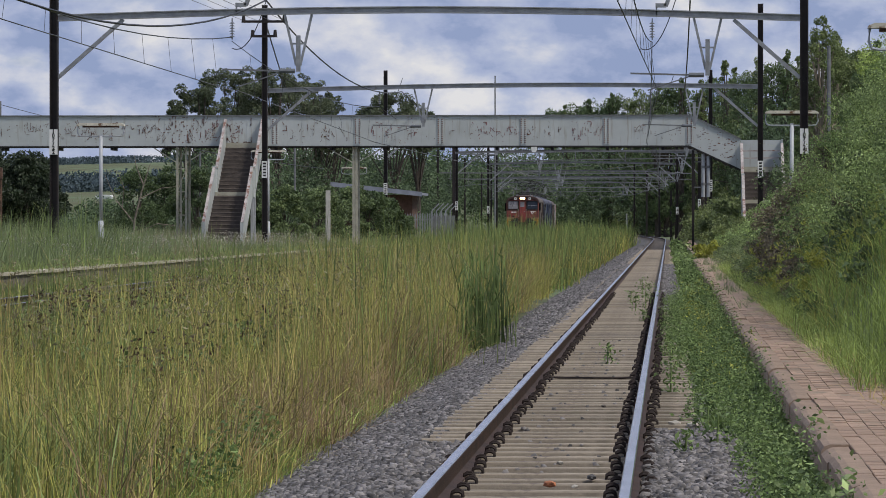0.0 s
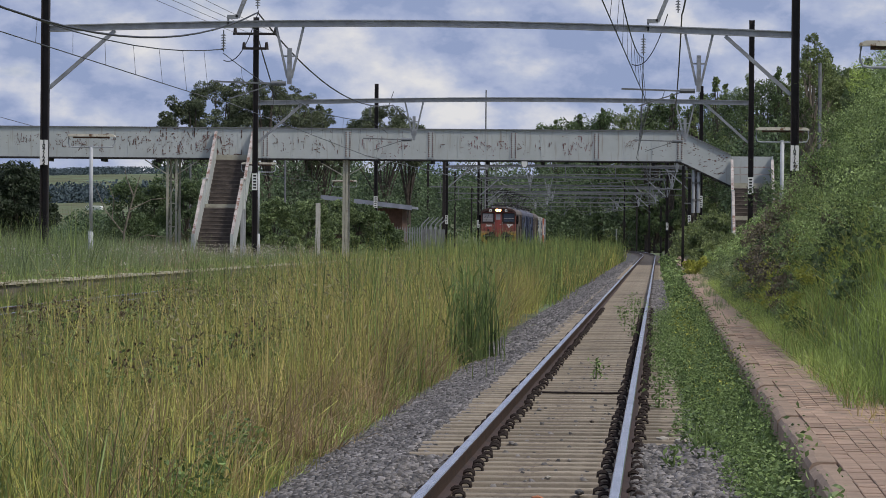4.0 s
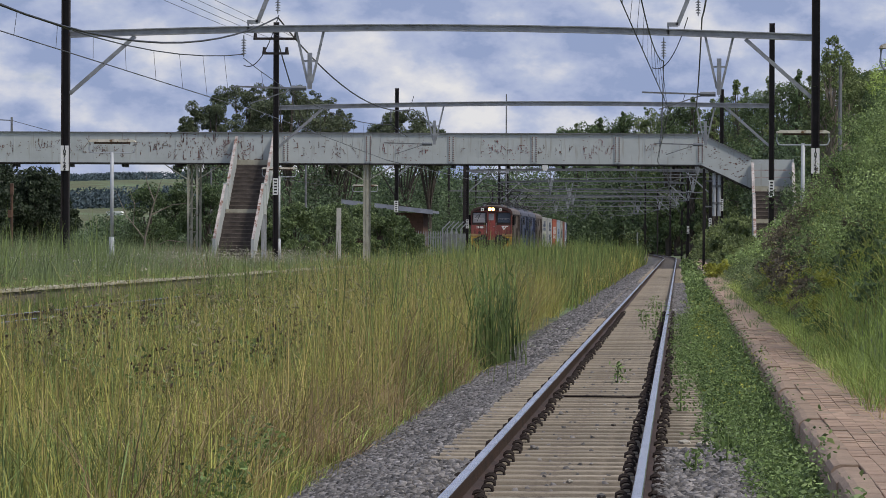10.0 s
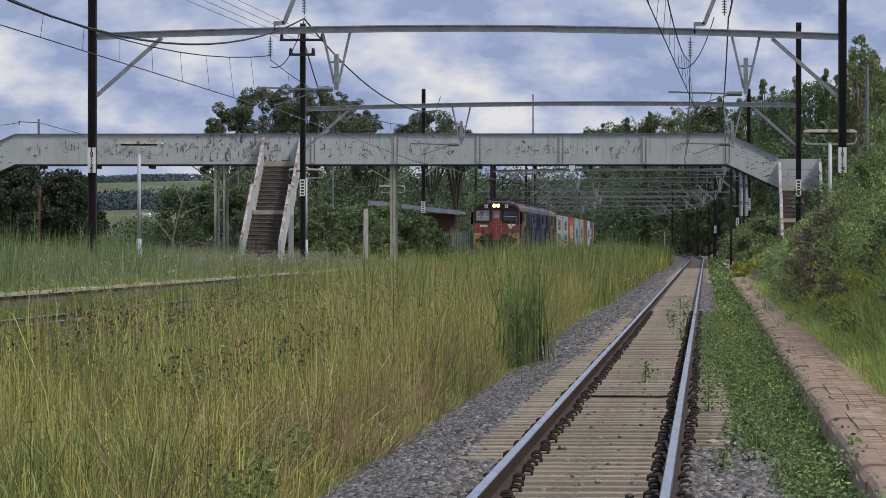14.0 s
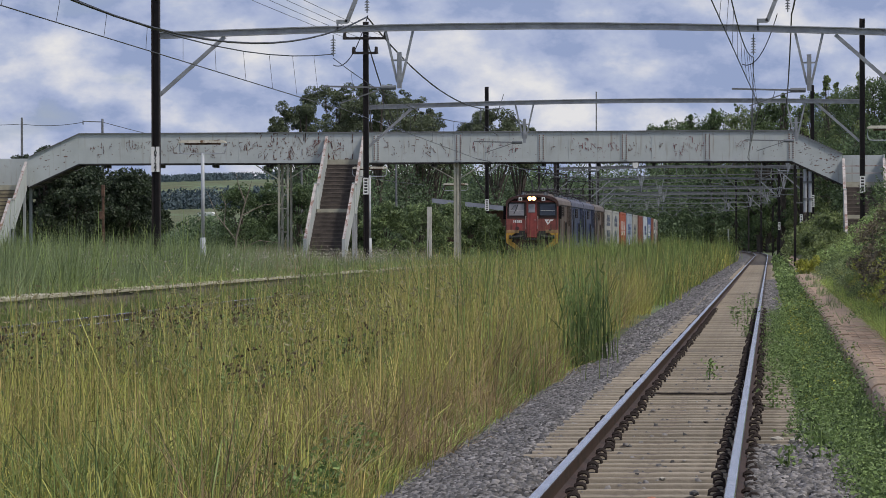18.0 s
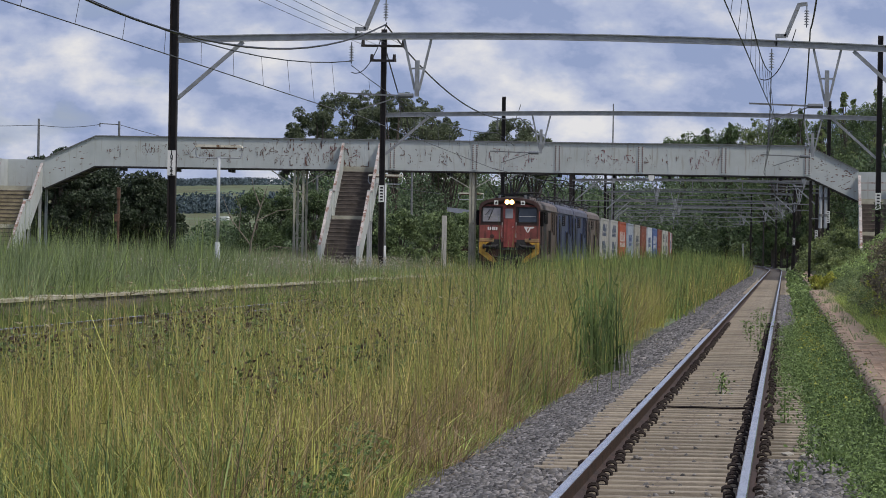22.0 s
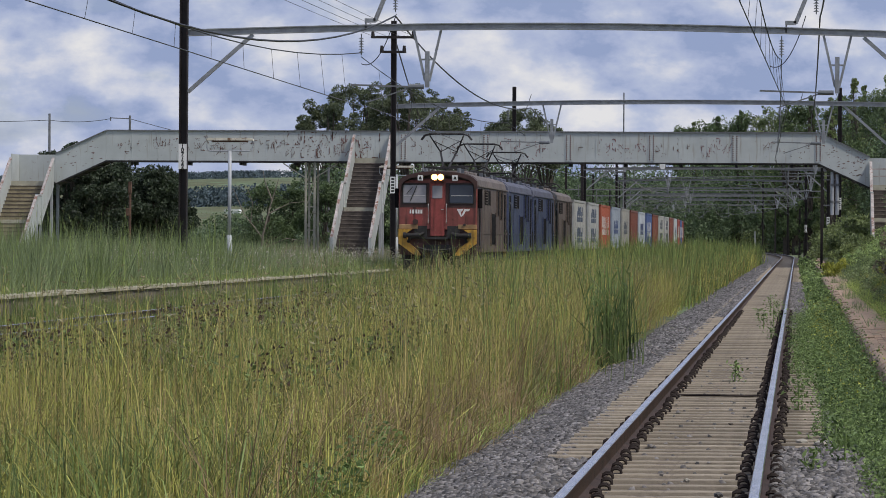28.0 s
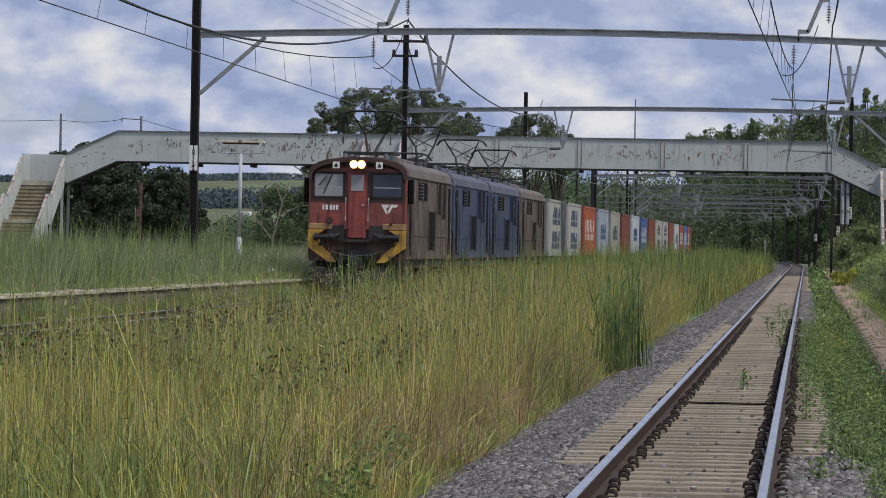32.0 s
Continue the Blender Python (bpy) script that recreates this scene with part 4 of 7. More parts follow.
for x, hw in ((-22.95, 0.21), (-14.75, 0.07)):
    pr = thing("bridge_pier", "pale lattice steel pier under the footbridge", "pier", pose(x, BY + 0.9, 0), "footbridge piers")
    for s in (-hw, hw):
        for y in (-0.7, 0.7):
            part("leg", Geo().box(s - 0.05, s + 0.05, y - 0.05, y + 0.05, -0.6, Z0 - 0.05), M_POLE if x > 0 else M_PIER, pr)
    for k in range(4):
        z = 0.8 + k * 1.1
        part("tie", Geo().bar((-hw, -0.7, z), (hw, -0.7, z), 0.05), M_POLE if x > 0 else M_PIER, pr)
        part("diagonal", Geo().bar((-hw, -0.7, z), (hw, -0.7, z + 1.1), 0.03), M_POLE if x > 0 else M_PIER, pr)
    for s in (-1, 1):
        part("knee_brace", Geo().bar((s * hw, -0.7, Z0 - 0.8), (s * 1.3, -0.7, Z0 - 0.1), 0.05), M_POLE if x > 0 else M_PIER, pr)


# ---- platform lamps ----
def platform_lamp(x, y, z0, top, tilt=0.0):
    lp = thing("platform_lamp", "weathered strip-light fitting on a pale tubular post", "lamp", pose(x, y, 0), "platform lamps")
    part("post", Geo().tube([(0, 0, z0), (0, 0, z0 + 1.3)], 0.09, 10).tube([(0, 0, z0 + 1.3), (0, 0, top - 0.35)], 0.062, 10), M_POLE, lp, smooth=True)
    part("hoop", Geo().tube([(-0.78, 0, top), (-0.80, 0, top - 0.22), (-0.74, 0, top - 0.34), (-0.62, 0, top - 0.36), (0.62, 0, top - 0.36),
                            (0.74, 0, top - 0.34), (0.80, 0, top - 0.22), (0.78, 0, top)], 0.026, 6), M_POLE, lp, "bent grey tube hoop")
    part("canopy", Geo().prism([(-0.82, top), (0.82, top), (0.80, top + 0.05), (0.7, top + 0.09), (-0.7, top + 0.09), (-0.80, top + 0.05)], -0.14, 0.14),
         M_LAMPWHITE, lp, "stained cream canopy")
    part("gear_tray", Geo().box(-0.62, 0.62, -0.07, 0.07, top - 0.06, top - 0.003), M_LAMPRUST, lp, "rusted lamp tray")
    part("bracket", Geo().box(-0.05, 0.05, -0.05, 0.05, top - 0.42, top - 0.3), M_POLE, lp)


platform_lamp(-19.3, 143.5, 0.3, 4.83)
platform_lamp(-18.6, 196.5, 0.3, 4.83)
platform_lamp(-19.9, 268.0, 0.3, 5.0)
platform_lamp(3.75, 129.5, -0.3, 4.85)
platform_lamp(4.18, 72.0, 1.2, 4.80)

# ---- the train ----
M_LOCORED = mat("loco_red", (0.225, 0.064, 0.053), 0.5, 0.1, var=0.3, scale=1.5, spot=(0.09, 0.03, 0.025), spot_at=0.58, streak=(0.06, 0.024, 0.02), streak_at=0.54)
M_DOORRED = mat("loco_door_red", (0.27, 0.058, 0.05), 0.5, 0.1, var=0.3, scale=1.5, spot=(0.12, 0.03, 0.025), spot_at=0.56, streak=(0.10, 0.026, 0.022), streak_at=0.54)
M_LOCODARK = mat("loco_dark_red", (0.055, 0.027, 0.023), 0.6, 0.1, var=0.3, scale=1.5)
M_LOCOBROWN = mat("loco_brown_grey", (0.115, 0.085, 0.072), 0.6, 0.1, var=0.35, scale=1.0, spot=(0.045, 0.03, 0.025), spot_at=0.56, streak=(0.055, 0.042, 0.035), streak_at=0.56)
M_LOCOBLUE = mat("loco_blue", (0.042, 0.055, 0.115), 0.5, 0.1, var=0.35, scale=1.0, spot=(0.04, 0.036, 0.045), spot_at=0.58, streak=(0.028, 0.032, 0.055), streak_at=0.56)
M_CABSIDE = mat("loco_cab_side", (0.075, 0.034, 0.03), 0.6, 0.1, var=0.35, scale=1.2, spot=(0.04, 0.025, 0.022), spot_at=0.56, streak=(0.11, 0.09, 0.08), streak_at=0.6)
M_LOCOROOF = mat("loco_roof", (0.15, 0.125, 0.115), 0.7, 0.1, var=0.25, scale=1.5)
M_LOCOROOFB = mat("loco_roof_blue", (0.10, 0.105, 0.145), 0.7, 0.1, var=0.25, scale=1.5)
M_YELLOWPAINT = mat("warning_yellow", (0.50, 0.28, 0.04), 0.6, 0, var=0.3, scale=3, spot=(0.10, 0.06, 0.03), spot_at=0.56, streak=(0.12, 0.07, 0.035), streak_at=0.52)
M_TAN = mat("tan_paint", (0.30, 0.19, 0.09), 0.6, 0, var=0.25, scale=3)
M_GLASS = mat("cab_glass", (0.035, 0.045, 0.065), 0.06, 0.0, var=0.15, scale=1, bump=0)
# glass painted pale, as if it mirrored the sky
M_GLASSREFLECT = mat("cab_glass_reflection", (0.30, 0.29, 0.31), 0.12, 0.0, var=0.15, scale=2, bump=0)
M_PALEPAINT = mat("white_paint", (0.72, 0.70, 0.68), 0.6, 0, var=0.08, bump=0.05)
M_HANDRAIL = mat("handrail_steel", (0.55, 0.53, 0.52), 0.4, 0.6, var=0.1)
M_LIGHT = mat("headlight_lens", (0.9, 0.8, 0.6), 0.3, 0, var=0.02, bump=0, emit=(1.0, 0.74, 0.38, 22.0))
# emitting orange ring that imitates the halo round the lit lenses
M_LIGHTHALO = mat("headlight_halo", (0.9, 0.6, 0.3), 0.3, 0, var=0.02, bump=0, emit=(1.0, 0.42, 0.10, 5.0))
M_LOUVRE = mat("louvre_dark", (0.010, 0.009, 0.010), 0.9, 0.0, var=0.2)
M_LOUVRE.node_tree.nodes["Principled BSDF"].inputs["Specular IOR Level"].default_value = 0.1

LOCO_LEN, LOCO_PITCH, WAGON_PITCH = 15.3, 16.2, 15.2


def roof_line(z_gutter, half, rise, n=14):
    return [(half * math.cos(math.pi * i / n), z_gutter + rise * math.sin(math.pi * i / n) ** 0.62) for i in range(n + 1)]


def pantograph(lc, y, z0, ztop, roof_mat):
    pan = part("pantograph", Geo().box(-0.75, 0.75, y - 0.9, y - 0.82, z0, z0 + 0.07).box(-0.75, 0.75, y + 0.82, y + 0.9, z0, z0 + 0.07)
               .box(-0.75, -0.68, y - 0.82, y + 0.82, z0, z0 + 0.07).box(0.68, 0.75, y - 0.82, y + 0.82, z0, z0 + 0.07), M_UNDER, lc, "raised black pantograph")
    zk = z0 + (ztop - z0) * 0.5
    for s in (-1, 1):
        part("lower_arm", Geo().tube([(s * 0.10, y - 0.1, z0 + 0.06), (s * 0.30, y + 0.95, zk)], 0.04, 5), M_UNDER, pan)
        part("upper_arm", Geo().tube([(s * 0.30, y + 0.95, zk), (s * 0.62, y + 0.05, ztop - 0.06)], 0.028, 5), M_UNDER, pan)
        part("stay", Geo().tube([(-s * 0.30, y + 0.95, zk), (s * 0.5, y + 0.2, ztop - 0.25)], 0.016, 4), M_UNDER, pan)
    for d in (-0.18, 0.18):
        part("collector_head", Geo().tube([(-0.92, y + d, ztop - 0.22), (-0.8, y + d, ztop - 0.06), (-0.6, y + d, ztop), (0.6, y + d, ztop),
                                           (0.8, y + d, ztop - 0.06), (0.92, y + d, ztop - 0.22)], 0.03, 5), M_UNDER, pan)


def bogie(v, y, wb=2.4, r=0.6):
    b = part("bogie", Geo().box(-1.05, -0.93, y - wb * 0.85, y + wb * 0.85, 0.42, 0.78).box(0.93, 1.05, y - wb * 0.85, y + wb * 0.85, 0.42, 0.78)
             .box(-0.93, 0.93, y - 0.3, y + 0.3, 0.45, 0.75), M_UNDER, v, "dark steel bogie")
    for d in (-wb / 2, wb / 2):
        part("axle", Geo().tube([(-0.6, y + d, r), (0.6, y + d, r)], 0.08, 8), M_UNDER, b)
        for s in (-1, 1):
            part("wheel", Geo().tube([(s * 0.5, y + d, r), (s * 0.64, y + d, r)], r - 0.003, 18), M_RAIL, b)
            part("axlebox", Geo().box(s * 1.05 - 0.08, s * 1.05 + 0.08, y + d - 0.16, y + d + 0.16, r - 0.16, r + 0.16), M_UNDER, b)


def locomotive(label, body_mat, roof_mat, lead):
    """Cab at y = 0, facing smaller y. Heights over the rail heads."""
    lc = thing("locomotive", label, "locomotive", group="locomotives")
    hw, zs, zg = 1.41, 1.02, 3.42
    prof = [(-hw, zs), (hw, zs), (hw, zg - 0.1), (hw - 0.03, zg)] + roof_line(zg, hw - 0.03, 0.5)[1:-1] + [(-hw + 0.03, zg), (-hw, zg - 0.1)]
    part("body_shell", Geo().prism(prof, 0.12, LOCO_LEN), body_mat, lc, bevel=0.03)
    rp = [(a, b + 0.012) for a, b in roof_line(zg + 0.02, hw - 0.02, 0.5)]
    part("roof_sheet", Geo().prism(rp + [(a * 0.985, b - 0.03) for a, b in reversed(rp)], 0.5, LOCO_LEN - 0.05), roof_mat, lc)
    part("underframe", Geo().box(-1.3, 1.3, 0.25, LOCO_LEN - 0.1, 0.78, zs), M_UNDER, lc)
    for y in (3.6, LOCO_LEN - 3.6):
        bogie(lc, y, 2.7)
    if lead:
        for s in (-1, 1):
            part("cab_side", Geo().box(min(s * hw, s * (hw + 0.008)), max(s * hw, s * (hw + 0.008)), 0.14, 2.15, zs + 0.02, zg - 0.12), M_CABSIDE, lc, "dark red-brown cab side")
    # sides: grilles, windows, doors, seams, rails
    for s in (-1, 1):
        x = s * hw
        def side_panel(name, y0, y1, z0, z1, m, out=0.02, lab=""):
            return part(name, Geo().box(min(x, x + s * out), max(x, x + s * out), y0, y1, z0, z1), m, lc, lab, 0.006)
        side_panel("cab_door", 0.75, 1.42, 1.15, 3.25, M_LOUVRE, 0.018)
        side_panel("access_door", LOCO_LEN - 1.35, LOCO_LEN - 0.7, 1.15, 3.25, M_LOUVRE, 0.018)
        side_panel("cab_window", 0.4, 0.68, 2.62, 3.2, M_GLASS, 0.02)
        for hy in (0.70, 1.48):
            part("handrail", Geo().tube([(x + s * 0.03, hy, 1.2), (x + s * 0.07, hy, 1.3), (x + s * 0.07, hy, 2.9), (x + s * 0.03, hy, 3.0)], 0.012, 5), M_GALVDARK, lc)
        lv = side_panel("louvre_window", 3.6, 6.3, 2.78, 3.30, M_LOUVRE)
        for k in range(5):
            z = 2.83 + k * 0.1
            part("slat", Geo().box(min(x, x + s * 0.035), max(x, x + s * 0.035), 3.62, 4.9, z, z + 0.03), body_mat, lv)
        for ya, yb in ((4.95, 5.02), (6.31, 6.39)):
            part("window_frame", Geo().box(min(x, x + s * 0.03), max(x, x + s * 0.03), ya, yb, 2.76, 3.32), M_LOCOROOF, lv)
        for y0, y1, z0, z1 in ((6.7, 9.0, 1.32, 2.46), (9.8, 10.9, 2.42, 3.32), (11.6, 12.5, 2.3, 3.32)):
            gr = side_panel("grille", y0, y1, z0, z1, M_LOUVRE, 0.025, "dark ventilation grille")
            for ya, yb in ((y0 - 0.1, y0), (y1, y1 + 0.1)):
                part("frame_strip", Geo().box(min(x, x + s * 0.045), max(x, x + s * 0.045), ya, yb, z0 - 0.05, z1 + 0.05), body_mat, gr)
            for k in range(4):
                yy = y0 + (k + 0.5) * (y1 - y0) / 4
                part("grille_bar", Geo().box(min(x, x + s * 0.032), max(x, x + s * 0.032), yy - 0.012, yy + 0.012, z0, z1), M_UNDER, gr)
        if lead:
            part("wind_deflector", Geo().box(min(s * 1.43, s * 1.57), max(s * 1.43, s * 1.57), 0.18, 0.42, 2.62, 3.32), M_LOUVRE, lc, "black box beside the cab window", 0.02)
        for z in (0.55, 0.78):
            part("step", Geo().box(min(x, x + s * 0.05), max(x, x + s * 0.05), 0.72, 1.44, z, z + 0.05), M_UNDER, lc)
        for y in (2.2, 3.3, 9.4, 11.3, 13.2):
            side_panel("seam_strip", y - 0.025, y + 0.025, zs, zg - 0.08, body_mat, 0.012)
        side_panel("waist_rail", 0.2, LOCO_LEN, 1.7, 1.75, body_mat, 0.016)
        side_panel("gutter", 0.3, LOCO_LEN, zg - 0.03, zg + 0.02, roof_mat, 0.05)
    # roof gear
    for y0, y1 in ((4.9, 6.4), (7.2, 8.6), (9.3, 10.4)):
        part("roof_hatch", Geo().box(-0.62, 0.62, y0, y1, zg + 0.40, zg + 0.62), roof_mat, lc, "", 0.05)
    for y in (1.5, 12.2):
        part("roof_pipe", Geo().tube([(-0.9, y, zg + 0.42), (-0.9, y + 1.6, zg + 0.5), (-0.5, y + 2.1, zg + 0.62)], 0.05, 6), M_UNDER, lc)
        for sx in (-0.6, 0.6):
            for d in (-0.8, 0.8):
                part("roof_insulator", Geo().tube([(sx, y + 1.2 + d, zg + 0.3), (sx, y + 1.2 + d, zg + 0.66)], 0.08, 8, 0.06), M_INSUL, lc)
    # both pantographs
    pantograph(lc, 3.6, zg + 0.66, 5.36, roof_mat)
    pantograph(lc, 13.2, zg + 0.66, zg + 0.92, roof_mat)
    # the face
    red = M_LOCORED if lead else body_mat
    face_prof = [(-hw, 1.84), (hw, 1.84), (hw, zg - 0.10)] + roof_line(zg - 0.10, hw, 0.36)[1:-1] + [(-hw, zg - 0.10)]
    part("front_panel", Geo().prism(face_prof, 0.0, 0.13), red, lc, "faded red cab front" if lead else "", 0.04)
    vis = roof_line(zg - 0.06, hw + 0.02, 0.57)
    part("visor", Geo().prism(vis + [(a * 0.93, b - 0.13) for a, b in reversed(vis)], -0.16, 0.5), M_LOCODARK if lead else roof_mat, lc, "dark curved roof visor")
    part("lower_front", Geo().box(-hw + 0.03, hw - 0.03, 0.06, 0.2, 0.95, 1.84), M_CABSIDE, lc)
    # flat near-black panels imitate the shade of hollows beside the door
    for xa, xb in ((-0.84, -0.38), (0.34, 0.78)):
        part("recess", Geo().box(xa, xb, -0.008, 0.058, 1.52, 1.98), M_UNDER, lc, "flat dark panel painted as a shaded hollow beside the door")
    part("drawgear", Geo().box(-0.5, 0.5, -0.06, 0.058, 1.02, 1.3).tube([(-0.7, -0.1, 1.2), (-0.3, -0.16, 1.1), (0.3, -0.16, 1.12), (0.7, -0.1, 1.22)], 0.035, 6), M_UNDER, lc)
    for xa, xb, m, lab in ((-1.25, -0.42, M_GLASSREFLECT, "windscreen with a pale reflection in its colour"), (0.42, 1.27, M_GLASS, "dark windscreen")):
        fr = part("windscreen", Geo().box(xa, xb, -0.022, 0.01, 2.80, 3.45), m, lc, lab, 0.05)
        g = Geo()
        for q in ((xa - 0.03, xb + 0.03, 3.45, 3.48), (xa - 0.03, xb + 0.03, 2.77, 2.80), (xa - 0.03, xa, 2.77, 3.48), (xb, xb + 0.03, 2.77, 3.48)):
            g.box(q[0], q[1], -0.035, 0.01, q[2], q[3])
        part("rubber_seal", g, M_UNDER, fr)
        part("crossbar", Geo().box(xa + 0.04, xb - 0.04, -0.03, -0.024, 3.05, 3.075), M_HANDRAIL, fr)
    if lead:
        for xa, xb in ((-1.36, -0.31), (0.28, 1.36)):
            part("window_surround", Geo().box(xa, xb, -0.008, 0.0, 2.64, 3.52), M_LOCODARK, lc, "dark grimy panel round the windscreen")
    part("wiper", Geo().bar((-0.98, -0.045, 2.88), (-0.75, -0.045, 3.42), 0.03).bar((-1.12, -0.045, 3.12), (-0.9, -0.045, 3.38), 0.02), M_UNDER, lc)
    dr = part("front_door", Geo().box(-0.27, 0.24, -0.03, 0.01, 1.62, 3.50), M_DOORRED if lead else red, lc, "red gangway door", 0.012)
    part("door_window", Geo().box(-0.20, 0.16, -0.045, -0.02, 2.96, 3.42), M_GLASSREFLECT, dr, "", 0.02)
    part("door_handle", Geo().box(0.12, 0.22, -0.06, -0.03, 2.55, 2.58), M_HANDRAIL, dr)
    part("step_plate", Geo().box(-0.42, 0.36, -0.2, 0.05, 1.5, 1.58), M_UNDER, lc)
    for x in (-0.34, 0.31):
        part("handrail", Geo().tube([(x, -0.02, 2.08), (x, -0.07, 2.12), (x, -0.07, 2.72), (x, -0.02, 2.76)], 0.022, 6), M_HANDRAIL, lc, "bright vertical handrail")
    for x in (-0.62, 0.62):
        mk = part("marker_box", Geo().box(x - 0.095, x + 0.095, -0.2, -0.15, 3.60, 3.79), M_WHITE, lc, "pale square marker box")
        part("marker_sign", Geo().prism([(x - 0.06, 3.64), (x + 0.06, 3.64), (x + 0.04, 3.70), (x, 3.765), (x - 0.04, 3.70)], -0.206, -0.2), M_UNDER, mk)
    hl = part("headlight_housing", Geo().box(-0.26, 0.26, -0.22, -0.1, 3.58, 3.86), M_LOCODARK, lc)
    for x in (-0.11, 0.11):
        part("reflector", Geo().tube([(x, -0.222, 3.72), (x, -0.235, 3.72)], 0.115, 16), M_LIGHTHALO if lead else M_GLASS, hl)
        part("headlight", Geo().tube([(x, -0.236, 3.72), (x, -0.25, 3.72)], 0.075, 12), M_LIGHT if lead else M_GLASS, hl,
             "glowing warm headlight" if lead else "")
    if lead:
        g = Geo()
        for k, w in enumerate((0.05, 0.07, 0.07, 0.06, 0.07)):
            x = -1.01 + k * 0.088 + (0.03 if k > 1 else 0)
            g.box(x, x + w, -0.012, -0.002, 2.42, 2.56)
        part("number_mark", g, M_PALEPAINT, lc, "white painted bars")
        g = Geo()
        g.add([(0.67, -0.008, 2.59), (0.92, -0.008, 2.59), (0.86, -0.008, 2.50), (0.82, -0.008, 2.50), (0.86, -0.008, 2.31), (0.83, -0.008, 2.31)],
              [(0, 1, 2, 3), (0, 3, 5), (3, 4, 5)])
        g.add([(0.95, -0.008, 2.59), (1.16, -0.008, 2.59), (1.12, -0.008, 2.51), (1.0, -0.008, 2.51), (0.90, -0.008, 2.33), (0.86, -0.008, 2.37)],
              [(0, 1, 2, 3), (0, 3, 4, 5)])
        part("painted_mark", g, M_PALEPAINT, lc, "white angular emblem")
        part("socket_panel", Geo().box(-1.02, -0.55, -0.006, 0.0, 2.02, 2.38), M_DOORRED, lc, "brighter red panel round the socket")
        part("round_socket", Geo().tube([(-0.80, 0.02, 2.12), (-0.80, -0.06, 2.12)], 0.10, 12), M_LOCODARK, lc)
        part("lamp_socket", Geo().tube([(0.96, 0.02, 2.02), (0.96, -0.06, 2.02)], 0.05, 8), M_UNDER, lc)
    yel = M_YELLOWPAINT if lead else M_UNDER
    for s in (-1, 1):
        part("corner_panel", Geo().box(min(s * 0.72, s * 1.40), max(s * 0.72, s * 1.40), -0.02, 0.12, 1.86, 2.03), M_TAN if lead else body_mat, lc, "", 0.02)
        part("buffer_plate", Geo().prism([(s * 1.40, 1.85), (s * 1.40, 1.35), (s * 0.80, 0.92), (s * 0.58, 0.92), (s * 0.76, 1.15), (s * 1.06, 1.40), (s * 1.12, 1.72), (s * 0.92, 1.85)], -0.12, 0.08),
             yel, lc, "scuffed yellow corner plate" if lead else "")
        part("cable_loom", Geo().tube([(s * 0.5, -0.08, 1.72), (s * 0.72, -0.16, 1.6), (s * 0.98, -0.18, 1.56), (s * 1.05, -0.1, 1.4)], 0.06, 6), M_UNDER, lc)
        if lead:
            part("jumper_socket", Geo().tube([(s * 0.62, -0.2, 1.64), (s * 0.78, -0.2, 1.64)], 0.10, 10).tube([(s * 0.78, -0.2, 1.64), (s * 1.12, -0.2, 1.64)], 0.075, 10)
                 .tube([(s * 1.12, -0.2, 1.64), (s * 1.22, -0.2, 1.64)], 0.11, 10), M_UNDER, lc, "dark jumper cable socket")
        part("step_iron", Geo().bar((s * 1.2, -0.05, 0.3), (s * 1.2, -0.05, 0.95), 0.05, 0.3), M_UNDER, lc)
        part("brake_hose", Geo().tube([(s * 0.45, 0.0, 1.2), (s * 0.45, -0.25, 1.1), (s * 0.48, -0.3, 0.75), (s * 0.4, -0.25, 0.6)], 0.03, 6), M_UNDER, lc)
    part("pilot", Geo().prism([(-1.2, 0.3), (1.2, 0.3), (1.25, 0.75), (-1.25, 0.75)], -0.05, 0.1), M_UNDER, lc, "dark pilot plate")
    part("coupler", Geo().box(-0.16, 0.16, -0.45, 0.3, 0.75, 1.05).box(-0.22, 0.1, -0.6, -0.42, 0.72, 1.1), M_UNDER, lc, "dark knuckle coupler", 0.03)
    part("rear_coupler", Geo().box(-0.16, 0.16, LOCO_LEN - 0.2, LOCO_LEN + 0.3, 0.75, 1.05), M_UNDER, lc)
    part("rear_gangway", Geo().box(-0.45, 0.45, LOCO_LEN, LOCO_LEN + 0.06, 1.2, 3.1), M_UNDER, lc)
    return lc


locos = [locomotive("leading red electric locomotive with glowing headlights", M_LOCOBROWN, M_LOCOROOF, True),
         locomotive("dull blue electric locomotive coupled in the train", M_LOCOBLUE, M_LOCOROOFB, False),
         locomotive("dull blue electric locomotive coupled in the train", M_LOCOBLUE, M_LOCOROOFB, False),
         locomotive("faded brown electric locomotive at the rear of the group", M_LOCOBROWN, M_LOCOROOF, False)]


def wagon():
    wg = thing("flat_wagon", "dark steel container flat wagon", "wagon", group="flat wagons")
    part("deck_frame", Geo().box(-1.2, -1.0, 0.4, 14.0, 0.72, 1.03).box(1.0, 1.2, 0.4, 14.0, 0.72, 1.03).box(-1.0, 1.0, 0.4, 14.0, 0.95, 1.0), M_UNDER, wg)
    part("centre_sill", Geo().box(-0.2, 0.2, 0.0, 14.4, 0.65, 0.94), M_UNDER, wg)
    for k in range(6):
        y = 1.2 + k * 2.4
        part("cross_member", Geo().box(-1.0, 1.0, y - 0.06, y + 0.06, 0.75, 0.945), M_UNDER, wg)
    for y in (2.4, 12.0):
        bogie(wg, y, 1.7, 0.43)
    return wg


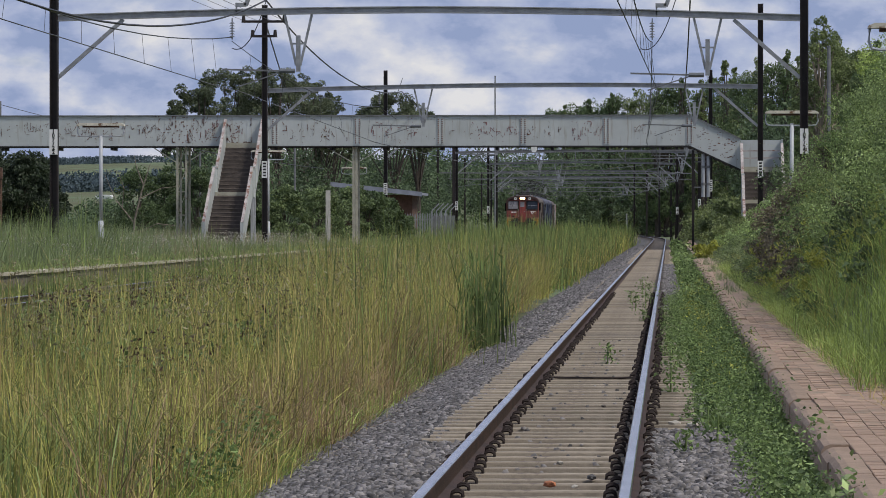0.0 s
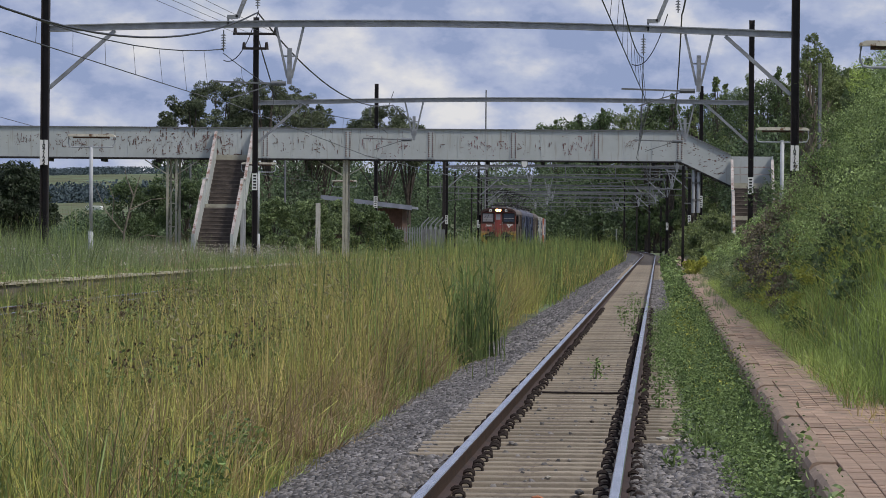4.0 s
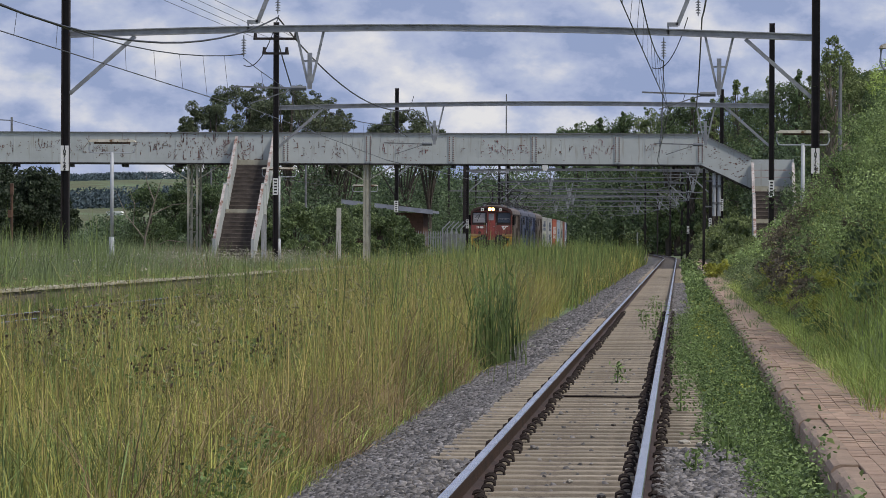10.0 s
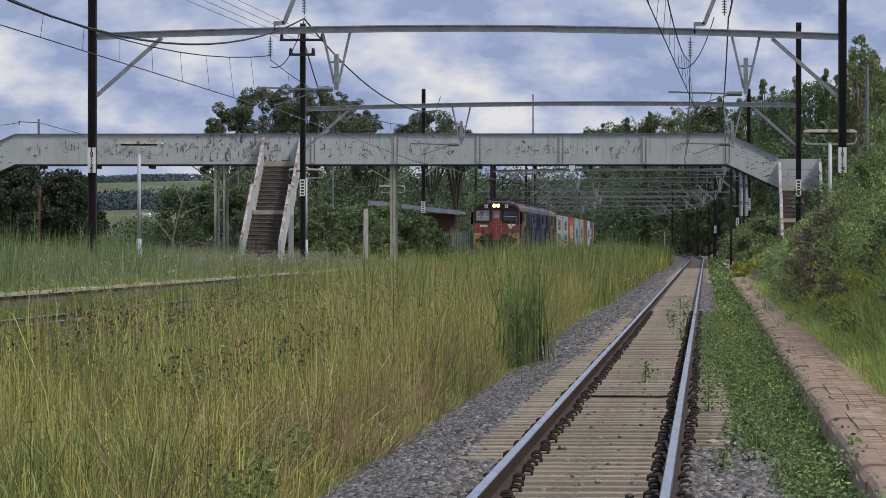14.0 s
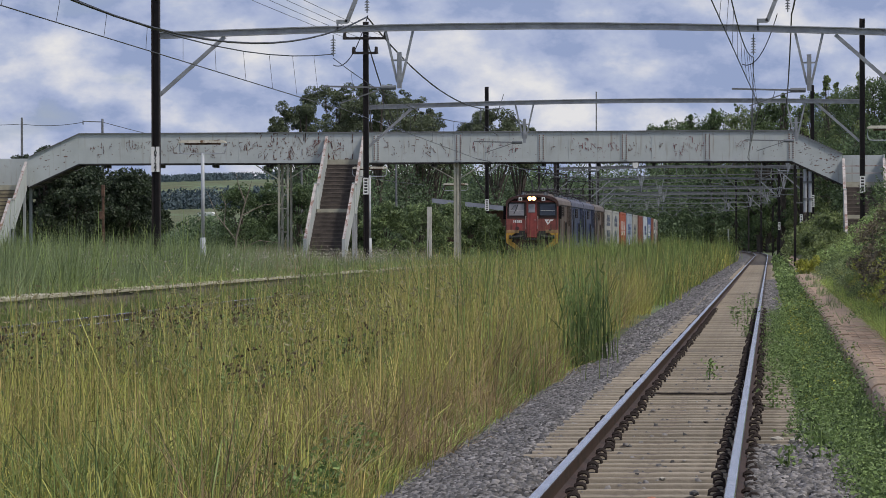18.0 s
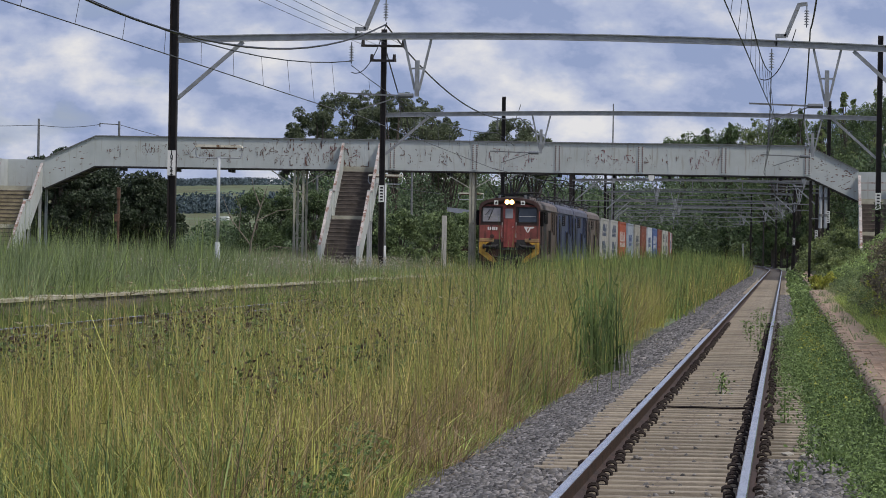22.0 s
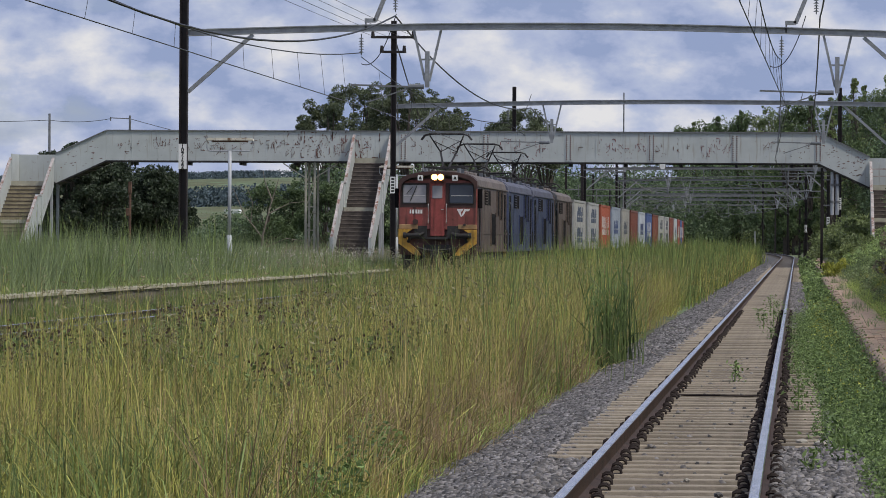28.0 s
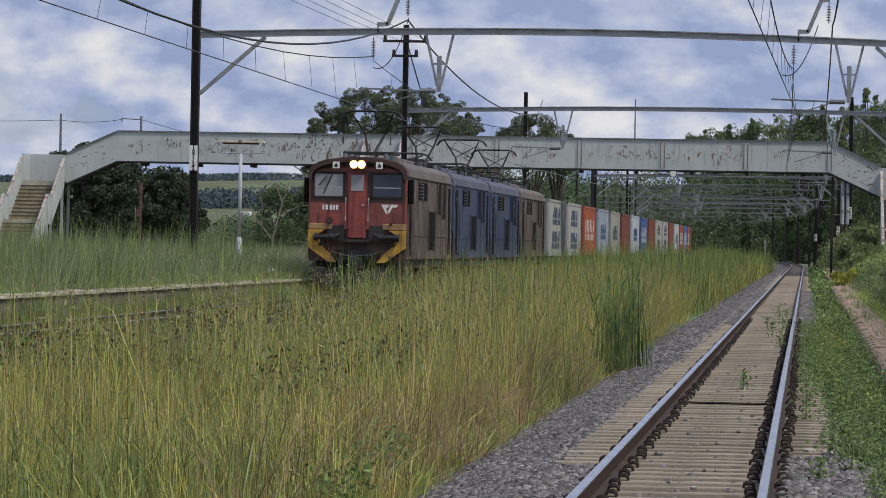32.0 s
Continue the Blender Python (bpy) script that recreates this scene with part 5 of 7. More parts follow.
def container_base():
    """The shared meshes of a forty-foot box: corrugated walls, doors, roof, frame."""
    L, w, h, n = 12.19, 1.219, 2.59, 44
    side = Geo()
    pts = []
    for k in range(n):
        y = 0.15 + (L - 0.3) * k / n
        st = (L - 0.3) / n
        pts += [(y, 0.0), (y + st * 0.3, 0.0), (y + st * 0.5, -0.036), (y + st * 0.8, -0.036)]
    pts.append((L - 0.15, 0.0))
    for y, d in pts:
        side.v += [(d, y, 0.16), (d, y, h - 0.12)]
    side.f = [(2 * i, 2 * i + 2, 2 * i + 3, 2 * i + 1) for i in range(len(pts) - 1)]
    frame = Geo()
    for x in (-w, w - 0.1):
        frame.box(x, x + 0.1, 0.16, L - 0.16, 0.0, 0.16).box(x, x + 0.1, 0.16, L - 0.16, h - 0.12, h)
        for y in (0.0, L - 0.16):
            frame.box(x, x + 0.1, y, y + 0.16, 0.0, h)
    for y in (0.0, L - 0.12):
        frame.box(-w + 0.1, w - 0.1, y, y + 0.12, 0.0, 0.16).box(-w + 0.1, w - 0.1, y, y + 0.12, h - 0.12, h)
    end = Geo()
    ep = []
    st = (2 * w - 0.2) / 9
    for k in range(9):
        x = -w + 0.1 + k * st
        ep += [(x, 0.03), (x + st * 0.5, 0.03), (x + st * 0.6, 0.07), (x + st * 0.9, 0.07)]
    ep.append((w - 0.1, 0.03))
    for x, d in ep:
        end.v += [(x, d, 0.16), (x, d, h - 0.12)]
    end.f = [(2 * i, 2 * i + 2, 2 * i + 3, 2 * i + 1) for i in range(len(ep) - 1)]
    roof = Geo().box(-w + 0.1, w - 0.1, 0.12, L - 0.12, h - 0.05, h - 0.01)
    door = Geo().box(-w + 0.1, -0.005, L - 0.08, L - 0.03, 0.16, h - 0.12).box(0.005, w - 0.1, L - 0.08, L - 0.03, 0.16, h - 0.12)
    for x in (-0.85, -0.35, 0.35, 0.85):
        door.tube([(x, L - 0.01, 0.2), (x, L - 0.01, h - 0.15)], 0.02, 6)
    cast = Geo().box(-0.09, 0.09, -0.09, 0.09, -0.06, 0.06)
    return {k: g.mesh(k) for k, g in (("side_wall", side), ("corner_frame", frame), ("end_wall", end), ("roof_panel", roof), ("door", door), ("corner_casting", cast))}


BOX = container_base()


def container(col, word, mark, mark_col):
    cm = mat("container_" + word.replace(" ", "_"), col, 0.6, 0.1, var=0.15, scale=0.8, spot=tuple(c * 0.4 for c in col), spot_at=0.62, streak=tuple(c * 0.5 + 0.02 for c in col), streak_at=0.54)
    c = thing("shipping_container", word + " corrugated shipping container on a flat wagon", "container", group="shipping containers")
    for name, me in BOX.items():
        poses = [pose(0, 0, 0)]
        if name == "side_wall":
            poses = [pose(1.2, 0, 0), pose(-1.2, 12.19, 0, 0, 0, 180)]
        if name == "corner_casting":
            poses = [pose(x, y, z) for x in (-1.13, 1.13) for y in (0.09, 12.1) for z in (0.055, 2.54)]
        copy = me.copy()
        copy.materials.append(cm)
        for m in poses:
            part(name, copy, cm, c).matrix_basis = m
    if mark:
        mm = mat("lettering_" + word.replace(" ", "_"), mark_col, 0.7, 0, var=0.2, scale=2, bump=0.05)
        r = random.Random(len(word) * 7 + mark)
        g = Geo()
        rows = {1: ((1.45, 2.25), (0.35, 1.15)), 2: ((0.8, 1.9),), 3: ((0.9, 1.75),)}[mark]
        for z0, z1 in rows:
            for k in range(3 if mark != 2 else 6):
                y = (3.2 + k * 2.0) if mark != 2 else 1.6 + k * 1.5
                w = 1.5 if mark != 2 else r.uniform(0.5, 1.0)
                g.box(1.205, 1.214, y, y + w, z0, z0 + (z1 - z0) * 0.30)
                g.box(1.205, 1.214, y, y + w * 0.36, z0 + (z1 - z0) * 0.34, z1 - (z1 - z0) * r.choice((0.05, 0.3)))
                g.box(1.205, 1.214, y + w * 0.55, y + w, z0 + (z1 - z0) * 0.40, z1)
        part("lettering", g, mm, c, "unreadable painted lettering")
    return c


CARGO = [((0.38, 0.375, 0.355), "pale grey", 1, (0.06, 0.08, 0.13)), ((0.40, 0.40, 0.39), "light grey", 1, (0.06, 0.08, 0.13)), ((0.37, 0.095, 0.05), "orange", 2, (0.6, 0.58, 0.55)),
         ((0.31, 0.35, 0.41), "pale blue", 3, (0.05, 0.08, 0.20)), ((0.33, 0.32, 0.29), "putty grey", 3, (0.07, 0.08, 0.10)), ((0.19, 0.065, 0.045), "brown", 0, (0, 0, 0)),
         ((0.45, 0.48, 0.53), "whitish blue", 3, (0.04, 0.06, 0.16)), ((0.07, 0.11, 0.26), "deep blue", 2, (0.5, 0.52, 0.55)), ((0.20, 0.065, 0.04), "rust brown", 0, (0, 0, 0)),
         ((0.42, 0.41, 0.38), "dusty grey", 1, (0.06, 0.07, 0.08)), ((0.40, 0.39, 0.37), "weathered grey", 1, (0.07, 0.08, 0.10)), ((0.21, 0.07, 0.05), "dark red", 0, (0, 0, 0)), ((0.46, 0.48, 0.50), "silver grey", 3, (0.05, 0.06, 0.12)),
         ((0.30, 0.07, 0.05), "red", 2, (0.5, 0.48, 0.45)), ((0.075, 0.12, 0.29), "blue", 2, (0.5, 0.52, 0.55)), ((0.29, 0.075, 0.05), "faded red", 2, (0.5, 0.48, 0.45)),
         ((0.16, 0.06, 0.045), "old brown", 0, (0, 0, 0))]
boxes = [container(*c) for c in CARGO]
first_wagon = wagon()
wagons = [first_wagon] + [copy_thing(first_wagon, pose(0, 0, 0)) for _ in CARGO[1:]]

# how far along its track the leading cab stands, in metres, at each second
RUN_ROWS = [(0, 372.3), (3, 347.9), (7.5, 309.2), (10.5, 285.2), (13.5, 262.4), (18, 228.1), (21, 204.8), (24, 181.2), (28.5, 147.2), (31.5, 124.2), (32, 120.4)]


def travel(ob, back, length, z):
    rows = []
    for t, s in RUN_ROWS:
        ax, ay, _ = on_track(FAR_X, s + back)
        bx, by, _ = on_track(FAR_X, s + back + length)
        rows.append((t, pose(ax, ay, z, 0, 0, math.degrees(math.atan2(-(bx - ax), by - ay)))))
    walk(ob, rows)


def motions():
    for i, lc in enumerate(locos):
        travel(lc, i * LOCO_PITCH, LOCO_LEN, 0.0)
    start = 4 * LOCO_PITCH + 4.0
    for i, (wg, bx) in enumerate(zip(wagons, boxes)):
        travel(wg, start + i * WAGON_PITCH, 14.4, 0.0)
        travel(bx, start + i * WAGON_PITCH + 1.1, 12.2, 1.03)

# ---- buildings and small fixtures ----
st = thing("station_building", "small red brick station building with a sloping grey roof", "building", pose(-19.95, 292, 0.7))
part("wall", Geo().box(-2.6, 2.3, 0, 6, 0, 2.78), M_BRICKWALL, st)
part("roof", Geo().prism([(-3.2, 3.45), (3.0, 2.75), (3.0, 2.92), (-3.2, 3.62)], -1.4, 7), M_ROOF, st, "grey sheet roof")
part("fascia", Geo().prism([(-3.25, 3.36), (3.05, 2.66), (3.05, 2.97), (-3.25, 3.67)], -1.46, -1.41), M_ROOF, st)
for z in (0.5, 1.4):
    part("window", Geo().box(0.2, 1.2, -0.03, 0.01, z + 0.4, z + 1.0), M_GLASS, st)
part("door", Geo().box(-1.2, -0.35, -0.03, 0.01, 0, 2.05), M_LOCODARK, st)

fence = thing("palisade_fence", "grey steel palisade fence", "fence", pose(-15.6, 268, 0.3))
for k in range(22):
    x = -1.7 + k * 0.155
    part("pale", Geo().box(x, x + 0.07, 0, 0.015, 0.1, 1.75).add([(x, 0, 1.75), (x + 0.07, 0, 1.75), (x + 0.035, 0, 1.9)], [(0, 1, 2)]), M_GALV, fence)
for z in (0.4, 1.45):
    part("rail", Geo().box(-1.75, 1.75, 0.02, 0.06, z, z + 0.05), M_GALV, fence)
for k in range(5):
    x, y = 0.75 + 0.32 * k, -2.0 - 0.6 * k
    part("cranked_post", Geo().bar((x, y, -0.3), (x, y, 2.0), 0.08).bar((x, y, 2.0), (x + 0.45, y, 2.45), 0.07), M_GALV, fence, "cranked grey fence post")
    part("mesh_panel", Geo().box(x - 0.02, x + 0.3, y - 0.02, y, 0.0, 1.7), M_GALVDARK, fence)
for x, y, h in ((-16.9, 210, 3.15), (-6.3, 640, 3.0)):
    tagged(part("concrete_post", Geo().box(x - 0.11, x + 0.11, y, y + 0.2, -0.5, h), M_POST), "plain pale concrete post in the grass", "post", "concrete posts")

for x, y, h, arm in ((-45.9, 258, 9.1, 0), (-40.9, 258, 9.0, -1.2), (-26.5, 300, 7.2, 0), (-30.6, 276, 6.2, 0), (6.4, 170, 8.6, 0.0), (-18.4, 450, 17.2, 0)):
    po = thing("utility_pole", "slim dark utility pole", "pole", pose(x, y, 0), "utility poles")
    part("shaft", Geo().tube([(0, 0, -0.6), (0, 0, h)], 0.10, 7, 0.07), M_GALVDARK, po)
    if arm:
        part("arm", Geo().bar((arm, 0, h - 0.15), (0, 0, h - 0.2), 0.06).bar((arm, 0, h - 0.35), (arm, 0, h - 0.1), 0.06), M_GALVDARK, po)
w = thing("service_wire", "thin sagging service wires behind the bridge", "cable")
part("wire", Geo().tube(sag((-66, 258, 9.7), (-45.9, 258, 8.7), 0.5), 0.02, 3), M_COPPER, w)
part("wire", Geo().tube(sag((-45.9, 258, 8.7), (-42.1, 258, 8.8), 0.15), 0.02, 3), M_COPPER, w)
part("wire", Geo().tube(sag((-40.9, 258, 8.8), (-22, 270, 5.0), 0.4), 0.02, 3), M_COPPER, w)
po = thing("signal_post", "rusty lattice signal post beside the dark tree", "post", pose(-33.9, 214, 0))
part("shaft", Geo().tube([(0, 0, -0.6), (0, 0, 4.1)], 0.07, 6), M_LAMPRUST, po)
part("head", Geo().box(-0.09, 0.09, -0.1, 0.1, 3.75, 4.35).box(-0.2, 0.02, -0.1, 0.1, 2.6, 3.0), M_LAMPRUST, po, "", 0.03)
hs = thing("farm_shed", "far white farm shed at the foot of the hill", "building", pose(-146, 1090, float(ground_z(-146, 1090)) - 0.3))
part("wall", Geo().box(-1.9, 1.9, 0, 4, 0, 0.95), M_WHITE, hs)
part("roof", Geo().prism([(-2.1, 0.95), (2.1, 0.95), (1.8, 1.4), (-1.8, 1.4)], -0.3, 4.3), M_WHITE, hs)


bl = thing("bulkhead_lamp", "small white lamp fixed under the footbridge", "lamp", pose(-6.3, 198.9, 4.85))
part("shade", Geo().prism([(-0.13, 0.25), (0.13, 0.25), (0.13, 0.1), (0.07, 0.0), (-0.07, 0.0), (-0.13, 0.1)], -0.08, 0.08), M_WHITE, bl)
part("stem", Geo().box(-0.03, 0.03, -0.03, 0.03, 0.25, 0.31), M_UNDER, bl)

# ---- trees ----
def tree(name, x, y, height, width, leaf, bark, label, n=2600, size=0.34, clumps=26, low=0.35, seed=1, droop=0.0, category="tree", form="round", puff=(0.08, 0.15), flat=0.75):
    """A forked trunk whose limbs end in leaf clumps. form: round, umbrella (clumps towards a domed skin) or spire."""
    r = random.Random(seed)
    z0 = float(ground_z(x, y)) - 0.1
    t = thing(name, label, category, pose(x, y, z0), "trees")
    g = Geo()
    top = height * (0.5 if form == "umbrella" else 0.62)
    bend = r.uniform(-0.04, 0.04)
    g.tube([(0, 0, -0.3), (bend * height * 0.4, 0.1, top * 0.5), (bend * height, 0, top)], height * 0.022, 7, height * 0.012)
    cs, rs_ = [], []
    for k in range(clumps):
        f = r.random()
        a = r.uniform(0, 6.283)
        if form == "umbrella":
            el = math.asin(r.uniform(-0.45, 1.0))
            shell = r.uniform(0.62, 0.92)
            mid = height * (0.5 + low * 0.5)
            c = (math.cos(a) * math.cos(el) * shell * width / 2, math.sin(a) * math.cos(el) * shell * width / 2, mid + math.sin(el) * shell * (height - mid))
        elif form == "spire":
            f = r.random() ** 1.25
            zz = height * (low + (0.97 - low) * f)
            q = width / 2 * (1 - f) ** 0.75 * math.sqrt(r.uniform(0.15, 1)) + 0.02 * width
            c = (math.cos(a) * q, math.sin(a) * q, zz)
        else:
            zz = height * (low + (1 - low) * f)
            spread = width / 2 * math.sin(math.pi * min(1, 0.22 + 0.74 * f)) ** 0.7
            q = spread * math.sqrt(r.uniform(0.08, 1))
            c = (math.cos(a) * q, math.sin(a) * q, zz - height * 0.05)
        rad = width * r.uniform(*puff) * (1 - 0.45 * f * (form == "spire"))
        cs.append(c)
        rs_.append((rad, rad, rad * r.uniform(0.75, 1.15) * flat * (1 + droop)))
        if k % (4 if form == "umbrella" else 2) == 0:
            s = min(top, c[2] * r.uniform(0.45, 0.75))
            g.tube([(bend * s, 0, s * 0.8), (c[0] * 0.5, c[1] * 0.5, (s * 0.8 + c[2]) / 2 + 0.3), c], height * 0.0055, 5, height * 0.002)
    part("trunk", g, bark, t, "tapered trunk with spreading limbs")
    vol = np.array(rs_)[:, 0] ** 2
    i = rng.choice(len(cs), n, p=vol / vol.sum())
    d = rng.normal(size=(n, 3))
    d /= np.linalg.norm(d, axis=1)[:, None]
    pts = np.array(cs)[i] + d * np.array(rs_)[i] * (rng.uniform(0.3, 1.08, n) ** 0.45)[:, None]
    part("crown", leaf_mesh("crown", pts, size * 1.15, leaf, long=1.6 + droop, corners=3), leaf, t, "uneven leafy crown with gaps")
    return t


def along(px, d):
    """The lateral place of a line of sight given in the plan's bearing units, at distance d."""
    return (px - 1183) * d / 7500


GT = "tall pale-limbed gum tree with a ragged crown"
for px, d, top, wd in ((358, 310, 132, 4.6), (405, 316, 110, 5.0), (455, 318, 128, 4.4), (487, 314, 96, 5.2), (530, 322, 118, 4.8), (566, 324, 150, 4.4), (335, 312, 172, 3.6), (590, 328, 182, 2.6)):
    h = 1.5 + (396 - top) * d / 7500 + 0.5
    tree("gum_tree", along(px, d), d, h, wd * 1.2, M_GUM, M_BARKDARK, GT, 14000, 0.095, 56, 0.42, seed=px, form="umbrella", puff=(0.045, 0.105), flat=0.85)
for px, d, top, wd in ((692, 352, 152, 5.4), (740, 358, 176, 3.0)):
    h = 1.5 + (396 - top) * d / 7500 + 0.4
    tree("gum_tree", along(px, d), d, h, wd * 1.15, M_GUM, M_BARKDARK, "dense domed gum tree behind the footbridge", 20000, 0.11, 70, 0.5, seed=px, form="umbrella", puff=(0.07, 0.13), flat=0.8)
WT = "dense green tree on the wooded bank"
for px, d, top, wd in ((985, 740, 190, 7.5), (1015, 745, 182, 9), (1060, 735, 172, 10), (1100, 690, 165, 9), (1140, 670, 152, 9), (1180, 640, 150, 9), (1222, 640, 148, 9), (1262, 430, 134, 5.4),
                       (1318, 310, 122, 4.6), (1372, 290, 108, 5.0), (1490, 236, 90, 4.2), (1530, 225, 88, 4.2), (1580, 210, 96, 4.4), (1630, 220, 70, 5), (1690, 230, 60, 5)):
    x = along(px, d)
    h = (1.5 + (396 - top) * d / 7500 - float(ground_z(x, d))) * 1.0
    tree("woodland_tree", x, d, h, wd * 1.3, M_WOODLIGHT if px % 3 == 0 else M_WOOD, M_BARKDARK, WT, 17000, 0.105 * max(1, d / 330), 90, 0.05, seed=px, puff=(0.06, 0.13), flat=0.95)
# pointed tops standing out of the wood's skyline
for px, d, top, wd in ((1000, 730, 180, 4.5), (1042, 725, 166, 4.5), (1082, 685, 158, 4.2), (1122, 670, 148, 4.2), (1165, 640, 140, 4.0), (1206, 430, 128, 3.0), (1240, 420, 122, 3.0), (1284, 325, 98, 2.6),
                       (1300, 318, 104, 2.4), (1340, 305, 96, 2.8), (1356, 300, 106, 2.4), (1394, 275, 84, 2.4), (1412, 262, 94, 2.2), (1550, 220, 66, 2.2), (1605, 214, 52, 2.4)):
    x = along(px, d)
    h = 1.5 + (396 - top) * d / 7500 - float(ground_z(x, d))
    tree("woodland_tree", x, d, h, wd, M_WOOD if px % 4 else M_WOODLIGHT, M_BARKDARK, "slender pointed tree rising from the wooded bank", 9000, 0.095 * max(1, d / 330), 70, 0.12, seed=px + 9, form="spire", puff=(0.07, 0.15), flat=1.1)
for px, d, top, wd in ((1452, 205, 14, 1.9), (1440, 212, 60, 2.2), (1470, 214, 50, 2.2)):
    x = along(px, d)
    h = 1.5 + (396 - top) * d / 7500 - float(ground_z(x, d))
    tree("feathery_tree", x, d, h, wd, M_WOODLIGHT, M_BARK, "tall feathery tree with thin drooping sprays", 5200, 0.065, 60, 0.3, seed=px, droop=0.9, puff=(0.06, 0.14))
for px, d, top, wd in ((-70, 240, 262, 5.2), (-20, 246, 258, 5.4), (40, 244, 266, 5.0), (-112, 238, 222, 3.8), (-150, 242, 240, 3.6), (72, 250, 300, 3.0)):
    x = along(px, d)
    h = 1.5 + (396 - top) * d / 7500 + 0.4
    tree("dark_tree", x, d, h, wd, M_SHADELEAF, M_BARKDARK, "dense tree behind the platform, backlit shade in its leaf colour", 18000, 0.125, 80, 0.02, seed=px + 500)
for px, d, top, wd in ((500, 235, 322, 3.4), (560, 240, 318, 4.0), (610, 244, 314, 3.8), (650, 246, 326, 3.4), (690, 250, 345, 3.0), (240, 262, 300, 4.2), (285, 266, 290, 3.2), (345, 262, 285, 3.4), (455, 236, 330, 3.0)):
    x = along(px, d)
    h = 1.5 + (396 - top) * d / 7500 + 0.4
    tree("shrub_tree", x, d, h, wd, M_SHRUB if px in (500, 560, 610) else M_WOOD, M_BARKDARK, "broad leafy shrub tree at the platform's back", 9000, 0.10, 56, 0.04, seed=px, category="shrub")
# a bare dead tree between the lamp and the stairs
dead = thing("dead_tree", "bare grey dead tree with forked limbs", "tree", pose(-30.2, 238, -0.3))
g = Geo().tube([(0, 0, -0.3), (0.1, 0, 2.0), (0.5, 0, 3.6), (1.0, 0, 5.2)], 0.09, 6, 0.02)
for a in (((0.1, 0, 1.8), (-1.0, 0, 3.2), (-1.6, 0, 4.6)), ((0.4, 0, 3.2), (1.6, 0.2, 3.8), (2.6, 0, 3.9)), ((0.1, 0, 1.2), (1.4, 0, 1.8), (3.0, 0, 1.6)),
          ((0.6, 0, 4.0), (0.2, 0, 5.0), (0.1, 0, 5.6)), ((-0.6, 0, 2.7), (-0.5, 0, 3.8), (-0.8, 0, 4.6))):
    g.tube(a, 0.04, 5, 0.012)
part("trunk", g, M_BARK, dead)

# far woods behind everything, and on the hill
n = 420
wx = np.concatenate([rng.uniform(-75, 18, n), rng.uniform(-190, 30, 200)])
wy = np.concatenate([rng.uniform(640, 720, n), rng.uniform(700, 800, 200)])
wh = rng.uniform(10, 17, n + 200) * np.where(wx < -64, 0.12, 1)
cz = ground_z(wx, wy) + wh * rng.uniform(0.2, 0.85, n + 200)
pts = in_clumps(np.stack([wx, wy, cz], 1), np.stack([wh * 0.13, wh * 0.13, wh * 0.26], 1), 150000)
tagged(new("far_woods", leaf_mesh("far_woods", pts, 0.34, M_DEEPWOOD, corners=3)), "dark belt of woods behind the railway yard", "woods", kind="stuff")
n = 260
mx = np.concatenate([rng.uniform(-14, -2, 90) + 6, rng.uniform(5.0, 16, n - 90)])
my = np.concatenate([rng.uniform(740, 800, 90), rng.uniform(250, 520, n - 90)])
pts = in_clumps(np.stack([mx, my, ground_z(mx, my) + rng.uniform(0.5, 4.5, n)], 1), np.tile([[1.1, 1.1, 1.9]], (n, 1)), 70000)
tagged(new("trackside_thicket", leaf_mesh("trackside_thicket", pts, 0.19, M_DEEPWOOD, corners=3)), "dark green thicket along the curve of the track", "thicket", kind="stuff")
n = 230
mx, my = rng.uniform(-52, -19.5, n), rng.uniform(272, 430, n)
mx = np.where((my < 330) & (mx > -25), mx - 7, mx)
mx = np.where(mx < -36, mx - 10, mx)
pts = in_clumps(np.stack([mx, my, ground_z(mx, my) + rng.uniform(0.5, 6.5, n) * np.where(mx < -36, 0.4, 1)], 1), np.tile([[1.3, 1.3, 1.9]], (n, 1)), 110000)
tagged(new("yard_thicket", leaf_mesh("yard_thicket", pts, 0.18, M_DEEPWOOD, corners=3)), "dark thicket behind the station building", "thicket", kind="stuff")
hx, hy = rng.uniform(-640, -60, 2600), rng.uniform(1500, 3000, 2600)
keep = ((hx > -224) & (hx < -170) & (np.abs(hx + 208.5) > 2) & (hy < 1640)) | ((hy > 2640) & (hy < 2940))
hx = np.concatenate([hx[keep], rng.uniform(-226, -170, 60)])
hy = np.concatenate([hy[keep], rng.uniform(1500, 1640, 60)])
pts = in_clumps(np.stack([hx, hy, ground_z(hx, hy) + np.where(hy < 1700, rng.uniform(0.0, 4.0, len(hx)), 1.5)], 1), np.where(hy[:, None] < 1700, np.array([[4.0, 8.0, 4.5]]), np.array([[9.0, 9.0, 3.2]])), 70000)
tagged(new("hill_woods", leaf_mesh("hill_woods", pts, 1.0, M_HAZEWOOD, corners=3)), "plantations on the far hill, distance haze put into their blue colour", "woods", kind="stuff")


# ---- grass and weeds ----
def field(d0, d1, x0, x1, per):
    n = int((d1 - d0) * (x1 - x0) * per)
    y, x = rng.uniform(d0, d1, n), rng.uniform(x0, x1, n)
    ok = (x > -0.20 * y - 0.3) & (x < 0.07 * y + 1)
    return x[ok], y[ok]


def tuft(x, y, s):
    return 0.5 + 0.5 * wobble(x * 1.7, y * 0.35, s)


